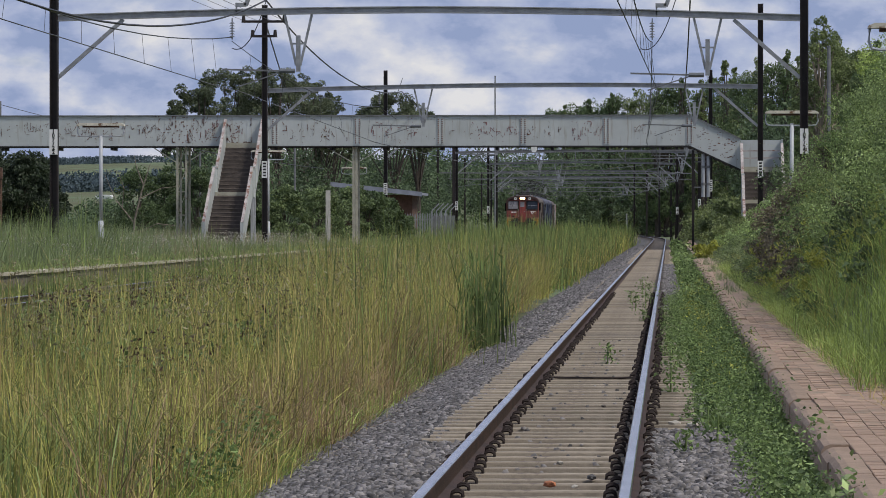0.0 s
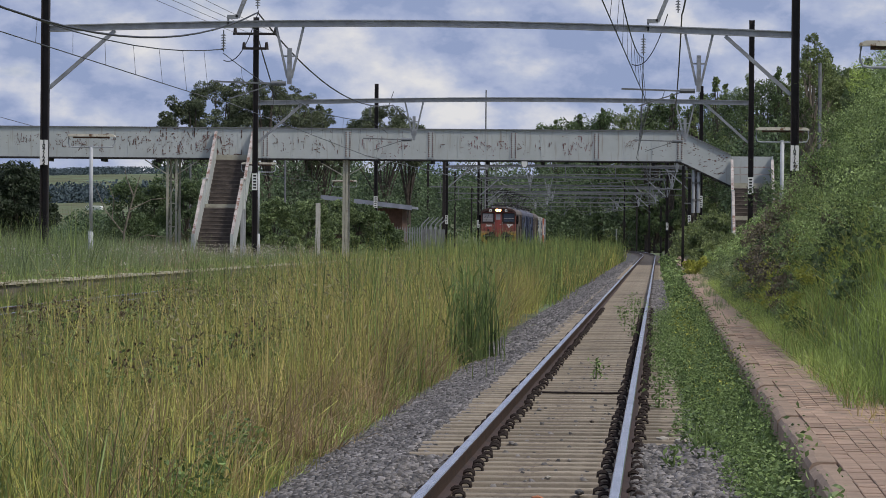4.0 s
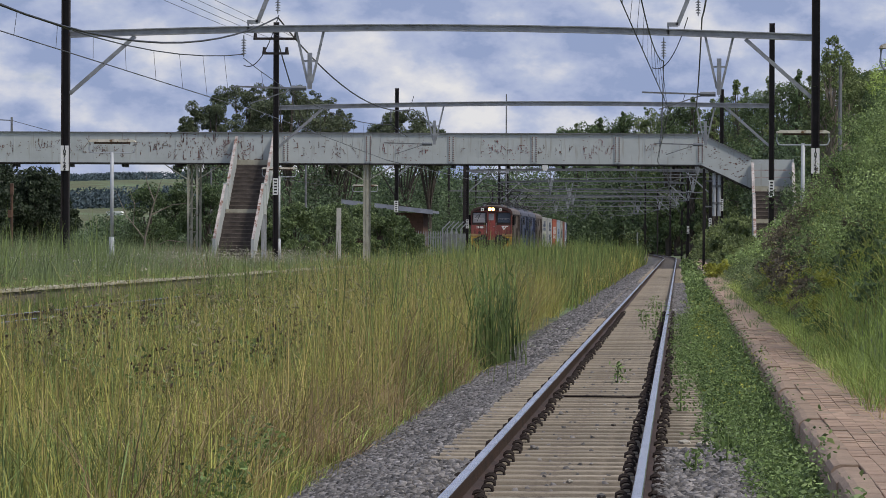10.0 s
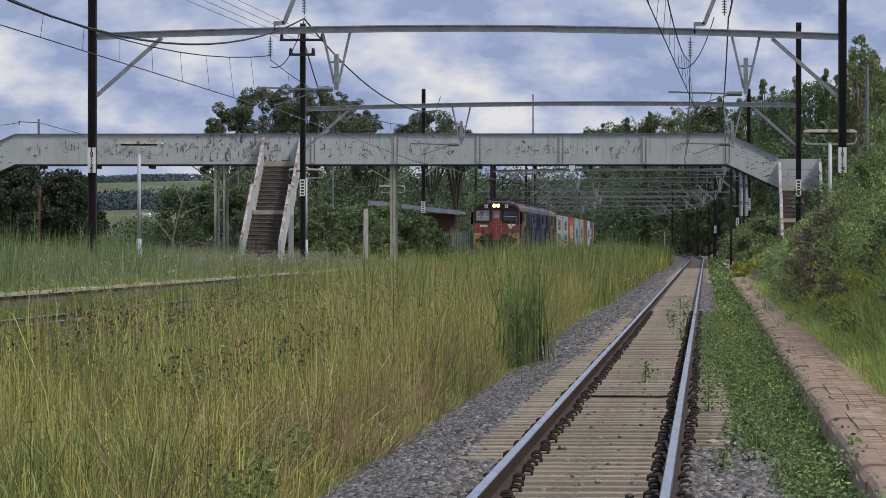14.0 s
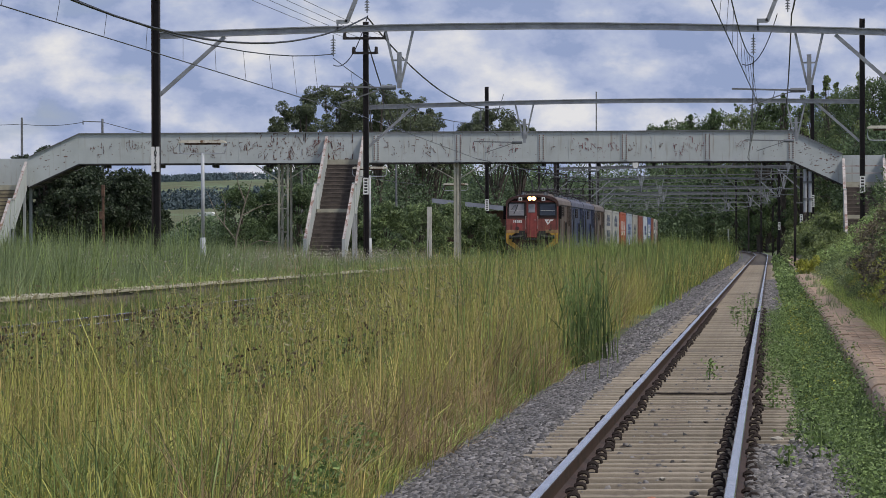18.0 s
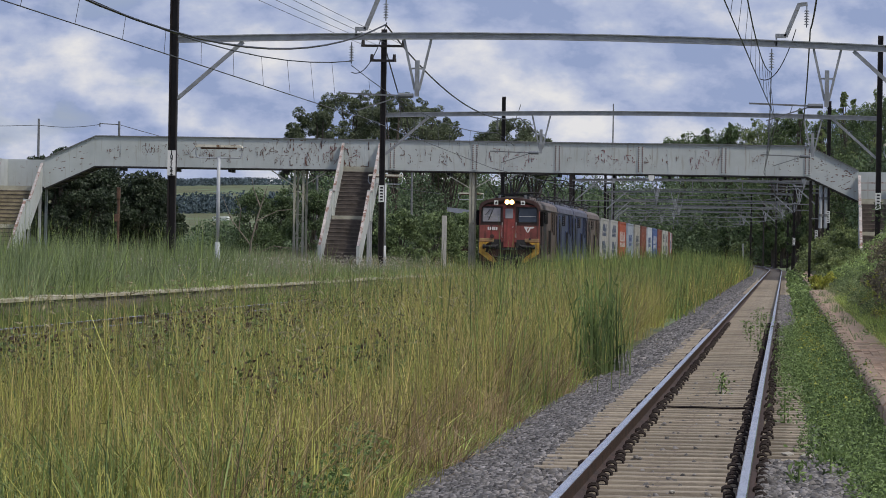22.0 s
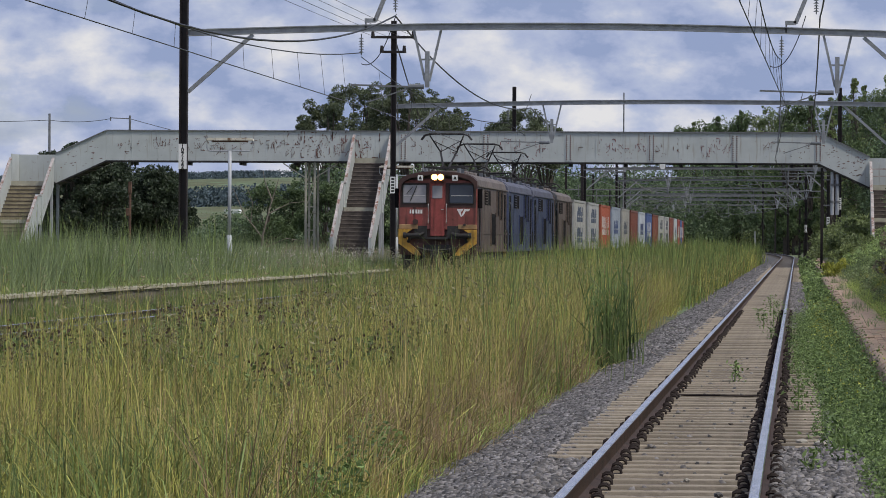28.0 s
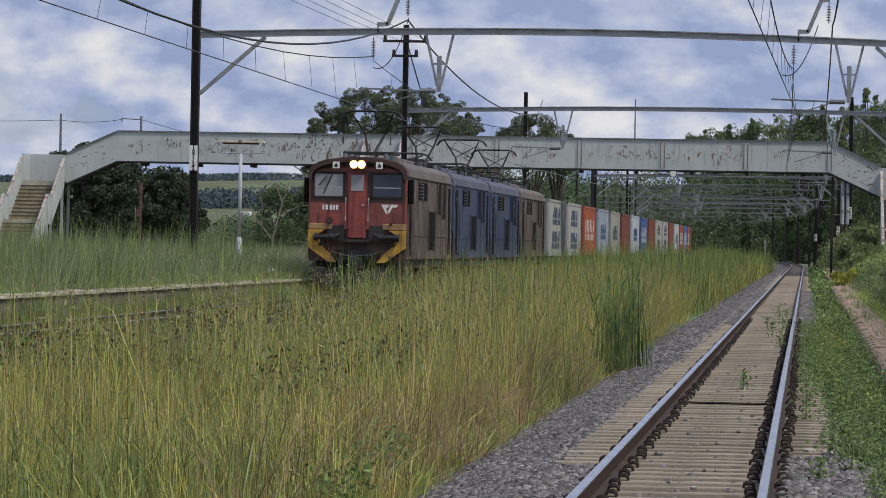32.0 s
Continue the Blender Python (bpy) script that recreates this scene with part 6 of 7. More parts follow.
def grass(name, label, d0, d1, x0, x1, per, h0, h1, w, material, lean=0.3, base=None, thin=None, kind="stuff"):
    x, y = field(d0, d1, x0, x1, per)
    if thin is not None:
        ok = rng.uniform(0, 1, len(x)) < thin(x, y)
        x, y = x[ok], y[ok]
    z = ground_z(x, y) if base is None else np.full(len(x), base)
    h = rng.uniform(h0, h1, len(x)) * (0.75 + 0.5 * tuft(x, y, 1.1))
    if name == "tall_stems":
        h = h * (0.35 + 0.65 * np.maximum(smooth(-11.0, -8.4, x), smooth(-0.125, -0.105, x / y)))
    ob = blades(name, x, y, z - 0.03, h, w * rng.uniform(0.7, 1.3, len(x)), material, lean, plain=d0 >= 60)
    return tagged(ob, label, "grass", kind=kind)


def edge_low(x):
    """Shorter growth by the stone bed."""
    return 0.45 + 0.55 * smooth(-2.95, -3.9, x)


def meadow(name, label, d0, d1, x0, x1, per, each, h0, h1, w, material, spread=0.10, lean=0.55, thin=None, base=None):
    """Tufts of grass: each tuft's blades stand close and lean outwards."""
    cx, cy = field(d0, d1, x0, x1, per)
    if thin is not None:
        ok = rng.uniform(0, 1, len(cx)) < thin(cx, cy)
        cx, cy = cx[ok], cy[ok]
    ch = rng.uniform(h0 * 0.75, h1, len(cx)) * (0.7 + 0.5 * tuft(cx, cy, 1.4)) * edge_low(cx)
    ok = (cx < -3.0 - 0.55 * smooth(60, 95, cy)) | (cx > -2.0)
    cx, cy, ch = cx[ok], cy[ok], ch[ok]
    if base is not None and x1 < -3:
        ch = ch * (1 - 0.5 * smooth(118, 150, cy) * (1 - smooth(-18.0, -21.0, cx)))
    if base is None:
        ch = ch * (1 + 0.36 * smooth(-0.092, -0.065, cx / cy) * smooth(48, 75, cy)) * (0.32 + 0.68 * np.maximum(smooth(-11.3, -8.6, cx), smooth(-0.125, -0.105, cx / cy)))
    i = np.repeat(np.arange(len(cx)), each)
    o = rng.normal(0, spread, (len(i), 2))
    x, y = cx[i] + o[:, 0], cy[i] + o[:, 1] * 1.5
    z = (ground_z(x, y) if base is None else np.full(len(x), base)) - 0.03
    h = ch[i] * rng.uniform(0.55, 1.12, len(i))
    ob = blades(name, x, y, z, h, w * rng.uniform(0.6, 1.4, len(i)), material, lean, 0.3, None,
                np.arctan2(o[:, 1], o[:, 0]) + rng.normal(0, 0.7, len(i)), d0 >= 75)
    return tagged(ob, label, "grass", kind="stuff")


def stalks(d0, d1, lo, hi, n, h0, h1, w, z0=None):
    """A few high stalks between two bearings, each with a nodding seed head."""
    y = rng.uniform(d0, d1, n)
    x = rng.uniform(lo, hi, n) * y
    z = ground_z(x, y) if z0 is None else np.full(n, z0)
    h = rng.uniform(h0, h1, n)
    ob = blades("high_stalks", x, y, z, h, np.full(n, w), M_GRASSGREEN, 0.22, 0.3)
    tagged(ob, "high green grass stalks standing above the rest", "grass", kind="stuff")


stalks(50, 75, -0.086, -0.060, 80, 1.7, 2.6, 0.014)
stalks(50, 90, -0.062, -0.035, 90, 1.4, 2.1, 0.013)
stalks(45, 80, -0.135, -0.08, 90, 1.2, 1.8, 0.012)
stalks(70, 118, -0.112, -0.045, 420, 1.45, 2.15, 0.014)
stalks(95, 140, -0.20, -0.135, 200, 1.3, 2.2, 0.017, 0.36)

def lush(x, y):
    """Where the meadow stays green and rank."""
    return smooth(42, 58, y) * smooth(-0.055, -0.095, x / y) * (0.45 + 0.55 * smooth(0.3, 0.6, tuft(x - 4, y, 2.9)))


GL = "tall green and yellow meadow grass beside the track"
SL = "dry yellow grass stems among the green"
for d0, d1, per, w, k in ((26, 45, 6.2, 0.010, 1.0), (45, 75, 4.6, 0.012, 1.0), (75, 125, 2.5, 0.017, 1.14)):
    meadow("meadow_grass", GL, d0, d1, -11.3, -3.0, per, 18, 0.6 * k, 1.1 * k, w, M_GRASS, lean=0.4, thin=lambda x, y: 1 - 0.6 * lush(x, y))
    meadow("meadow_grass", GL, d0, d1, -11.3, -3.1, per, 13, 0.65 * k, 1.2 * k, w, M_GRASSGREEN, 0.12, 0.38, lambda x, y: np.maximum(0.1 + 0.9 * smooth(0.25, 0.7, tuft(x + 1, y, 2.3)), lush(x, y)))
    meadow("straw_stems", SL, d0, d1, -10.5, -2.95, per, 11, 0.5 * k, 1.15 * k, w * 0.8, M_STRAW, 0.08, 0.34,
           lambda x, y: 0.06 + 0.36 * smooth(56, 34, y) + 0.7 * smooth(0.35, 0.85, tuft(x + 3, y, 1.7)) * smooth(-10.5, -5.5, x))
    grass("tall_stems", "single tall grass stems over the meadow", d0, d1, -11, -3.3, per * 4, 1.15, 1.75, w * 0.6, M_GRASS, 0.3,
          thin=lambda x, y: 0.25 + 0.75 * smooth(-0.10, -0.075, x / y))
    grass("tall_stems", "pale tall seeding stems over the meadow", d0, d1, -9.5, -3.2, per * 2.6, 1.25, 1.85, w * 0.55, M_STRAW, 0.28,
          thin=lambda x, y: 0.12 + 0.88 * smooth(-0.10, -0.075, x / y))
meadow("russet_stems", "russet drying stems in the meadow", 33, 62, -7.2, -3.2, 2.2, 16, 0.5, 1.15, 0.008, M_RUSSET, 0.1, 0.45,
       lambda x, y: 0.1 + 0.9 * smooth(0.35, 0.75, tuft(x - 2, y, 1.2)))
meadow("dark_tufts", "dark green tufts deep in the meadow", 36, 110, -11.0, -3.6, 1.1, 18, 0.55, 1.0, 0.012, M_REED, 0.12, 0.5,
       lambda x, y: smooth(0.45, 0.8, tuft(x + 5, y * 1.6, 1.0)))
meadow("edge_tufts", "brownish tufts at the edge of the stones", 26, 110, -3.75, -2.95, 6, 40, 0.75, 1.45, 0.008, M_RUSSET, 0.12, 0.6, lambda x, y: smooth(0.3, 0.75, tuft(x, y * 2, 1.3)) * (0.35 + 0.65 * smooth(62, 52, y) * smooth(34, 40, y)))
meadow("edge_tufts", "green tufts at the edge of the stones", 26, 110, -3.5, -2.8, 7, 30, 0.35, 0.8, 0.008, M_BRIGHTGRASS, 0.12, 0.7)
x, y = field(82, 126, -11.3, -9.6, 1.0)
ok = (x / y > -0.109) & (tuft(x, y * 2, 1.6) > 0.25)
x, y = np.repeat(x[ok], 5), np.repeat(y[ok], 5)
x, y = x + rng.normal(0, 0.16, len(x)), y + rng.normal(0, 0.3, len(x))
ob = blades("tall_grass", x, y, ground_z(x, y), rng.uniform(0.9, 1.85, len(x)), rng.uniform(0.008, 0.014, len(x)), M_GRASSGREEN, 0.25, 0.3)
tagged(ob, "rank seeding grass standing before the far track", "grass", kind="stuff")
for d0, d1, per, w in ((125, 220, 0.9, 0.026), (220, 400, 0.35, 0.05)):
    meadow("tall_grass", "thick tall grass hiding the train's wheels", d0, d1, -10.5, -2.9, per * 0.6, 30, 1.0, 1.5, w, M_GRASS, 0.3, 0.25)
    meadow("tall_grass", "thick tall grass hiding the train's wheels", d0, d1, -10.0, -2.9, per * 1.4, 22, 1.1, 1.8, w, M_GRASSGREEN, 0.3, 0.2)
    meadow("straw_stems", SL, d0, d1, -9.5, -2.9, per * 0.5, 14, 0.8, 1.5, w * 0.8, M_STRAW, 0.3, 0.2)
grass("track_grass", "grass growing between the overgrown rails", 60, 380, -13.6, -11.3, 14, 0.14, 0.4, 0.02, M_GRASS, 0.4)
grass("track_grass", "green grass between the far rails", 60, 260, -13.4, -11.4, 45, 0.2, 0.42, 0.016, M_GRASSGREEN, 0.4, -0.24)
grass("track_grass", "rank grass in front of the far rail", 60, 200, -12.2, -11.3, 50, 0.28, 0.62, 0.015, M_GRASS, 0.4, -0.3, thin=lambda x, y: smooth(0.15, 0.5, tuft(x, y * 2, 2.0)))
grass("track_grass", "taller grass against the platform's face", 60, 300, -14.4, -13.55, 190, 0.72, 1.08, 0.018, M_GRASSGREEN, 0.3, thin=lambda x, y: 0.5 + 0.5 * tuft(x, y * 2, 1.5))
grass("edge_grass", "grass creeping over the platform coping", 60, 300, -15.0, -14.38, 75, 0.12, 0.5, 0.014, M_GRASSGREEN, 0.8, 0.36, thin=lambda x, y: smooth(0.2, 0.65, tuft(x, y * 2, 2.0)))
PG = "long pale green grass over the old platform"
meadow("platform_grass", PG, 80, 160, -30, -15.0, 1.5, 24, 0.8, 1.7, 0.013, M_PALEGRASS, 0.25, 0.4, None, 0.36)
meadow("platform_grass", "rank green grass over the old platform", 80, 160, -30, -15.0, 0.9, 20, 0.9, 1.85, 0.016, M_GRASSGREEN, 0.25, 0.35, lambda x, y: smooth(0.35, 0.65, tuft(x, y * 1.4, 2.2)), 0.36)
meadow("platform_grass", PG, 160, 300, -40, -14.9, 0.4, 26, 0.6, 1.3, 0.028, M_PALEGRASS, 0.3, 0.35, None, 0.34)
meadow("platform_grass", "pinkish seeding grass over the old platform", 85, 300, -27, -14.7, 0.9, 22, 0.5, 1.3, 0.014, M_PINKSEED, 0.3, 0.4, lambda x, y: smooth(0.4, 0.8, tuft(x, y, 4)), 0.36)
grass("yard_grass", "rough green grass behind the platform", 150, 420, -75, -27, 3.5, 0.5, 1.2, 0.06, M_GRASSGREEN, 0.3)

# short bent leaves all through the upper growth
for d0, d1, per, sz in ((27, 45, 75, 0.009), (45, 75, 48, 0.011), (75, 125, 26, 0.015), (125, 260, 12, 0.03)):
    x, y = field(d0, d1, -11.2, -3.1, per)
    up = (0.55 + 0.5 * tuft(x, y, 1.4)) * (0.5 + 0.5 * edge_low(x)) * (1 + 0.35 * smooth(-0.092, -0.065, x / y) * smooth(48, 75, y)) * (0.35 + 0.65 * np.maximum(smooth(-11.2, -8.6, x), smooth(-0.125, -0.105, x / y)))
    c = np.stack([x, y, ground_z(x, y) + up * rng.uniform(0.25, 1.05, len(x))], 1)
    ob = new("bent_leaves", leaf_mesh("bent_leaves", c, sz, M_BENT, long=10, corners=3))
    tagged(ob, "fine bent grass leaves tangled through the meadow", "grass", kind="stuff")

# seed heads over the meadow, brown docks, white flowers
x, y = field(30, 130, -9.3, -3.3, 2.2)
z = ground_z(x, y)
h = rng.uniform(1.15, 1.65, len(x))
ob = blades("seed_stalks", x, y, z, h, np.full(len(x), 0.008), M_STRAW, 0.12)
tagged(ob, "thin seed stalks standing over the meadow", "grass", kind="stuff")
pts = np.repeat(np.stack([x, y, z + h * 0.94], 1), 5, axis=0) + rng.normal(0, 1, (len(x) * 5, 3)) * np.array([0.015, 0.015, 0.07])
tagged(new("seed_heads", leaf_mesh("seed_heads", pts, 0.014, M_SEED, long=5)), "feathery pale seed heads", "grass", kind="stuff")
x, y = field(40, 98, -11, -4.6, 13)
ok = (x < -0.08 * y) & (tuft(x + 2, y * 1.3, 1.25) > 0.55) & (rng.uniform(0, 1, len(x)) < 0.8)
x, y = x[ok], y[ok]
c = np.stack([x, y, ground_z(x, y) + rng.uniform(0.45, 0.98, len(x)) * (0.55 + 0.45 * smooth(-11.0, -9.0, x))], 1)
pts = in_clumps(c, np.tile([[0.10, 0.10, 0.13]], (len(c), 1)), len(c) * 7)
tagged(new("brown_docks", leaf_mesh("brown_docks", pts, 0.032, M_DOCK)), "dark brown seeding docks in the meadow", "weed", kind="stuff")
pts = in_clumps(c - np.array([0, 0, 0.12]), np.tile([[0.22, 0.22, 0.2]], (len(c), 1)), len(c) * 7)
tagged(new("broad_weeds", leaf_mesh("broad_weeds", pts, 0.038, M_REED, long=2.2)), "dark broad-leaved weeds among the grass", "weed", kind="stuff")
x, y = field(105, 190, -19.5, -14.9, 5)
c = np.stack([x, y, 0.36 + rng.uniform(0.2, 0.75, len(x))], 1)
tagged(new("white_flowers", leaf_mesh("white_flowers", np.repeat(c, 3, axis=0) + rng.normal(0, 0.06, (len(c) * 3, 3)), 0.035, M_FLOWER)),
       "pale flowering weeds along the platform edge", "weed", kind="stuff")

rd = thing("reed_clump", "tall dark green clump of broad reeds", "reeds", pose(0, 0, 0))
n = 110
blades("blade", rng.normal(-2.78, 0.19, n), rng.normal(64.0, 0.3, n), np.full(n, -0.5), rng.uniform(0.0, 1.0, n) ** 0.6 * 1.35 + 0.75, rng.uniform(0.012, 0.028, n), M_REED, 0.17, 0.35, rd)
n = 150
c = np.stack([rng.normal(-2.78, 0.2, n), rng.normal(64.0, 0.3, n), -0.4 + rng.uniform(0, 1, n) ** 0.9 * 1.5], 1)
part("leaves", leaf_mesh("leaves", c, 0.026, M_REED, flat=-1.5, long=9), M_REED, rd, "broad bent reed leaves")

# leafy weeds between the track and the paved edge
def weeds(name, label, d0, d1, x0, x1, per, hz, size, material, each=26):
    """Leafy plants: each one's leaves stand round an upright stem, smaller towards its tip."""
    cx, cy = field(d0, d1, x0, x1, per / each)
    ok = cx > x0 + 0.22 * tuft(cy * 0.9, cx, 0.9) * (x0 < 0.3)
    cx, cy = cx[ok], cy[ok]
    ch = hz * (0.45 + 0.75 * tuft(cx * 2, cy * 2, 0.8)) * rng.uniform(0.55, 1.25, len(cx))
    i = np.repeat(np.arange(len(cx)), each)
    f = rng.uniform(0.08, 1, len(i)) ** 0.75
    a = rng.uniform(0, 2 * np.pi, len(i))
    r = (0.03 + 0.13 * (1 - f * 0.75)) * rng.uniform(0.3, 1, len(i)) * np.minimum(1.3, ch[i] / 0.32)
    x, y = cx[i] + np.cos(a) * r, cy[i] + np.sin(a) * r
    base = np.interp(cx, [0.1, 0.5, 0.9], [-0.2, -0.32, -0.2]) * (cx > -2) + np.maximum(ground_z(cx, cy), -0.45) * (cx <= -2)
    z = base[i] + ch[i] * f
    return tagged(new(name, leaf_mesh(name, np.stack([x, y, z], 1), size * (1.25 - 0.5 * f), material, flat=0.35, long=1.9)), label, "weed", kind="stuff")


WL = "low leafy green weeds along the platform's foot"
weeds("leafy_weeds", WL, 45, 90, -0.12, 0.6, 700, 0.36, 0.019, M_WEED)
weeds("leafy_weeds", WL, 33, 75, 0.16, 0.92, 1700, 0.42, 0.019, M_WEED)
weeds("leafy_weeds", WL, 18, 80, 0.62, 0.90, 1700, 0.60, 0.019, M_WEED)
weeds("leafy_weeds", WL, 18, 33, 0.45, 0.90, 1500, 0.42, 0.019, M_WEED)
weeds("leafy_weeds", "pale upright weeds along the platform's foot", 40, 110, 0.3, 0.92, 90, 0.62, 0.02, M_LIME)
weeds("leafy_weeds", "broad young weeds against the platform's edge", 18, 27, 0.70, 0.88, 320, 0.72, 0.034, M_BUSH, 14)
weeds("leafy_weeds", WL, 75, 150, 0.30, 0.95, 260, 0.6, 0.042, M_WEED)
meadow("foot_grass", "greyish seeding grass at the platform's foot", 55, 120, 0.15, 0.9, 5.0, 22, 0.3, 0.75, 0.009, M_PALEGRASS, 0.12, 0.5, None, -0.3)
meadow("foot_grass", "pale grass and weeds along the track's edge", 70, 330, 0.5, 1.3, 1.6, 26, 0.4, 0.95, 0.02, M_BRIGHTGRASS, 0.2, 0.4, None, -0.3)
meadow("foot_grass", "dry grass along the track's edge", 85, 330, 0.5, 1.5, 1.0, 20, 0.4, 0.9, 0.02, M_STRAW, 0.2, 0.4, None, -0.3)
weeds("leafy_weeds", WL, 150, 340, 0.2, 1.2, 70, 0.5, 0.13, M_BUSH)
weeds("meadow_weeds", "soft green weeds at the foot of the meadow", 29, 35, -4.1, -3.2, 600, 0.45, 0.032, M_WEED)
for y, x, h in ((50, -0.72, 0.26), (80, -0.62, 0.34), (82.5, -0.45, 0.4), (86, -0.36, 0.5), (88, -0.78, 0.28), (93, -0.5, 0.4), (101, -0.62, 0.4), (72, -0.42, 0.22),
                (41.5, 0.02, 0.3), (33, 0.3, 0.32), (31.5, 0.36, 0.28), (30.2, 0.12, 0.2)):
    wd = thing("weed_plant", "small leafy weed growing between the sleepers", "weed", pose(x, y, -0.17), "weeds in the track")
    n = 60
    c = np.stack([rng.normal(0, h * 0.2, n), rng.normal(0, h * 0.2, n), rng.uniform(0.02, h, n)], 1)
    part("stem", Geo().tube([(0, 0, -0.03), (0.01, 0, h * 0.9)], 0.008, 4), M_BUSH, wd)
    part("leaves", leaf_mesh("leaves", c, 0.024, M_WEED, long=2.6), M_WEED, wd)

# the overgrown bank
BL = "thick green bushes and creepers covering the bank"
def bank(name, label, d0, d1, x0, x1, count, up, rad, leaves, size, material, long=1.9):
    """Separate bushes: leaves on the skins of rounded clumps, smaller clumps round each."""
    x, y = rng.uniform(x0, x1, count), rng.uniform(d0, d1, count)
    big = rng.uniform(0.5, 1.25, count)
    c = np.stack([x, y, ground_z(x, y) + rng.uniform(0.0, up, count)], 1)
    i = np.repeat(np.arange(count), 5)
    o = rng.normal(size=(len(i), 3))
    o[:, 2] = np.abs(o[:, 2])
    o /= np.linalg.norm(o, axis=1)[:, None]
    cc = c[i] + o * (rad * big[i] * 0.75)[:, None]
    rr = (rad * big[i] * rng.uniform(0.3, 0.6, len(i)))[:, None] * np.array([[1, 1.2, 0.85]])
    k = rng.integers(0, len(i), leaves)
    d = rng.normal(size=(leaves, 3))
    d /= np.linalg.norm(d, axis=1)[:, None]
    pts = cc[k] + d * rr[k] * (rng.uniform(0.3, 1.1, leaves) ** 0.45)[:, None]
    tagged(new(name, leaf_mesh(name, pts, size, material, corners=3, long=long)), label, "bush", kind="stuff")


bank("bank_bushes", BL, 44, 80, 2.3, 6.0, 84, 0.6, 0.62, 130000, 0.025, M_BUSH)
# darker leaves added low between the clumps to deepen the shade there
bank("dark_bushes", "darker green leaves added as shaded gaps between the bank's bushes", 44, 110, 2.2, 6.5, 200, 0.3, 0.4, 30000, 0.05, M_WOOD)
bank("bank_weeds", "bright leafy creepers on the bank", 44, 100, 2.7, 6.0, 80, 0.9, 0.4, 40000, 0.030, M_WEED)
bank("bank_bushes", BL, 78, 104, 3.5, 8.0, 90, 0.55, 0.75, 90000, 0.032, M_BUSH)
bank("fern_bushes", "feathery fern-like bushes on top of the bank", 62, 100, 4.4, 8.0, 46, 1.3, 0.6, 26000, 0.03, M_BRIGHTGRASS, 4.5)
bank("bank_bushes", BL, 104, 200, 2.4, 13.0, 260, 0.25, 0.6, 70000, 0.062, M_BUSH)
bank("dark_bushes", "dark shadowy bushes on the upper bank", 90, 210, 4.5, 14, 140, 1.2, 0.9, 40000, 0.085, M_WOOD)
bank("dry_bushes", "brown withered bushes on the bank", 86, 108, 2.25, 3.5, 90, 0.9, 0.34, 20000, 0.045, M_DRYBUSH)
bank("dry_bushes", "brown withered bushes on the bank", 60, 92, 1.8, 2.6, 40, 0.6, 0.3, 8000, 0.045, M_DRYBUSH)
bank("foot_bushes", "mixed green bushes at the foot of the bank", 58, 150, 1.55, 2.8, 110, 0.25, 0.34, 46000, 0.03, M_SHRUB)
bank("foot_bushes", "greyish twiggy bushes leaning over the path", 70, 150, 1.4, 2.3, 46, 0.2, 0.26, 16000, 0.028, M_PALEGRASS, 3.5)
bank("foot_bushes", "leafy green weeds leaning over the path", 50, 110, 1.55, 2.4, 50, 0.15, 0.24, 18000, 0.026, M_WEED)
grass("path_grass", "grass pushing up through the worn paving", 62, 170, 1.05, 1.8, 90, 0.06, 0.34, 0.009, M_PALEGRASS, 0.6, 0.23, thin=lambda x, y: smooth(0.45, 0.75, tuft(x * 2, y * 1.5, 1.5)) + 0.5 * smooth(1.35, 1.7, x))
bank("pale_weeds", "pale yellow-green weeds at the foot of the bank", 55, 95, 1.7, 2.5, 60, 0.4, 0.22, 12000, 0.035, M_LIME)
bank("bank_bushes", BL, 160, 195, 1.4, 2.9, 24, 0.8, 0.45, 8000, 0.065, M_WOODLIGHT)
bank("bank_bushes", BL, 196, 340, 1.4, 4.5, 90, 1.3, 0.85, 24000, 0.11, M_WOODLIGHT)
bank("yellow_flowers", "small patch of yellow flowers on the bank", 84, 86, 2.6, 2.95, 9, 0.45, 0.14, 300, 0.05, M_YELLOW)
bank("lime_bushes", "yellow-green bush beside the paved edge", 150, 165, 1.1, 1.8, 10, 0.8, 0.3, 1600, 0.08, M_LIME)
grass("bank_grass", "long fresh green grass spilling over the paving", 32, 75, 1.62, 3.4, 170, 0.2, 0.6, 0.007, M_BRIGHTGRASS, 0.6)
grass("bramble_stems", "pale arching bramble stems over the bank", 44, 90, 2.0, 5.5, 1.6, 0.8, 1.6, 0.010, M_BRIGHTGRASS, 0.8)
grass("bank_grass", "yellowing grass on the lower bank", 45, 110, 1.7, 3.2, 60, 0.2, 0.6, 0.01, M_GRASS, 1.0)
grass("bank_grass", "long fresh green grass on the bank", 75, 200, 1.9, 8, 12, 0.3, 0.8, 0.011, M_BRIGHTGRASS, 0.6)
grass("paving_grass", "dry grass lying over the paving's edge", 20, 120, 1.42, 1.9, 80, 0.06, 0.26, 0.006, M_STRAW, 0.9, 0.2)
grass("paving_grass", "green grass over the paving's edge", 32, 120, 1.42, 1.95, 240, 0.12, 0.42, 0.007, M_BRIGHTGRASS, 0.9, 0.2)

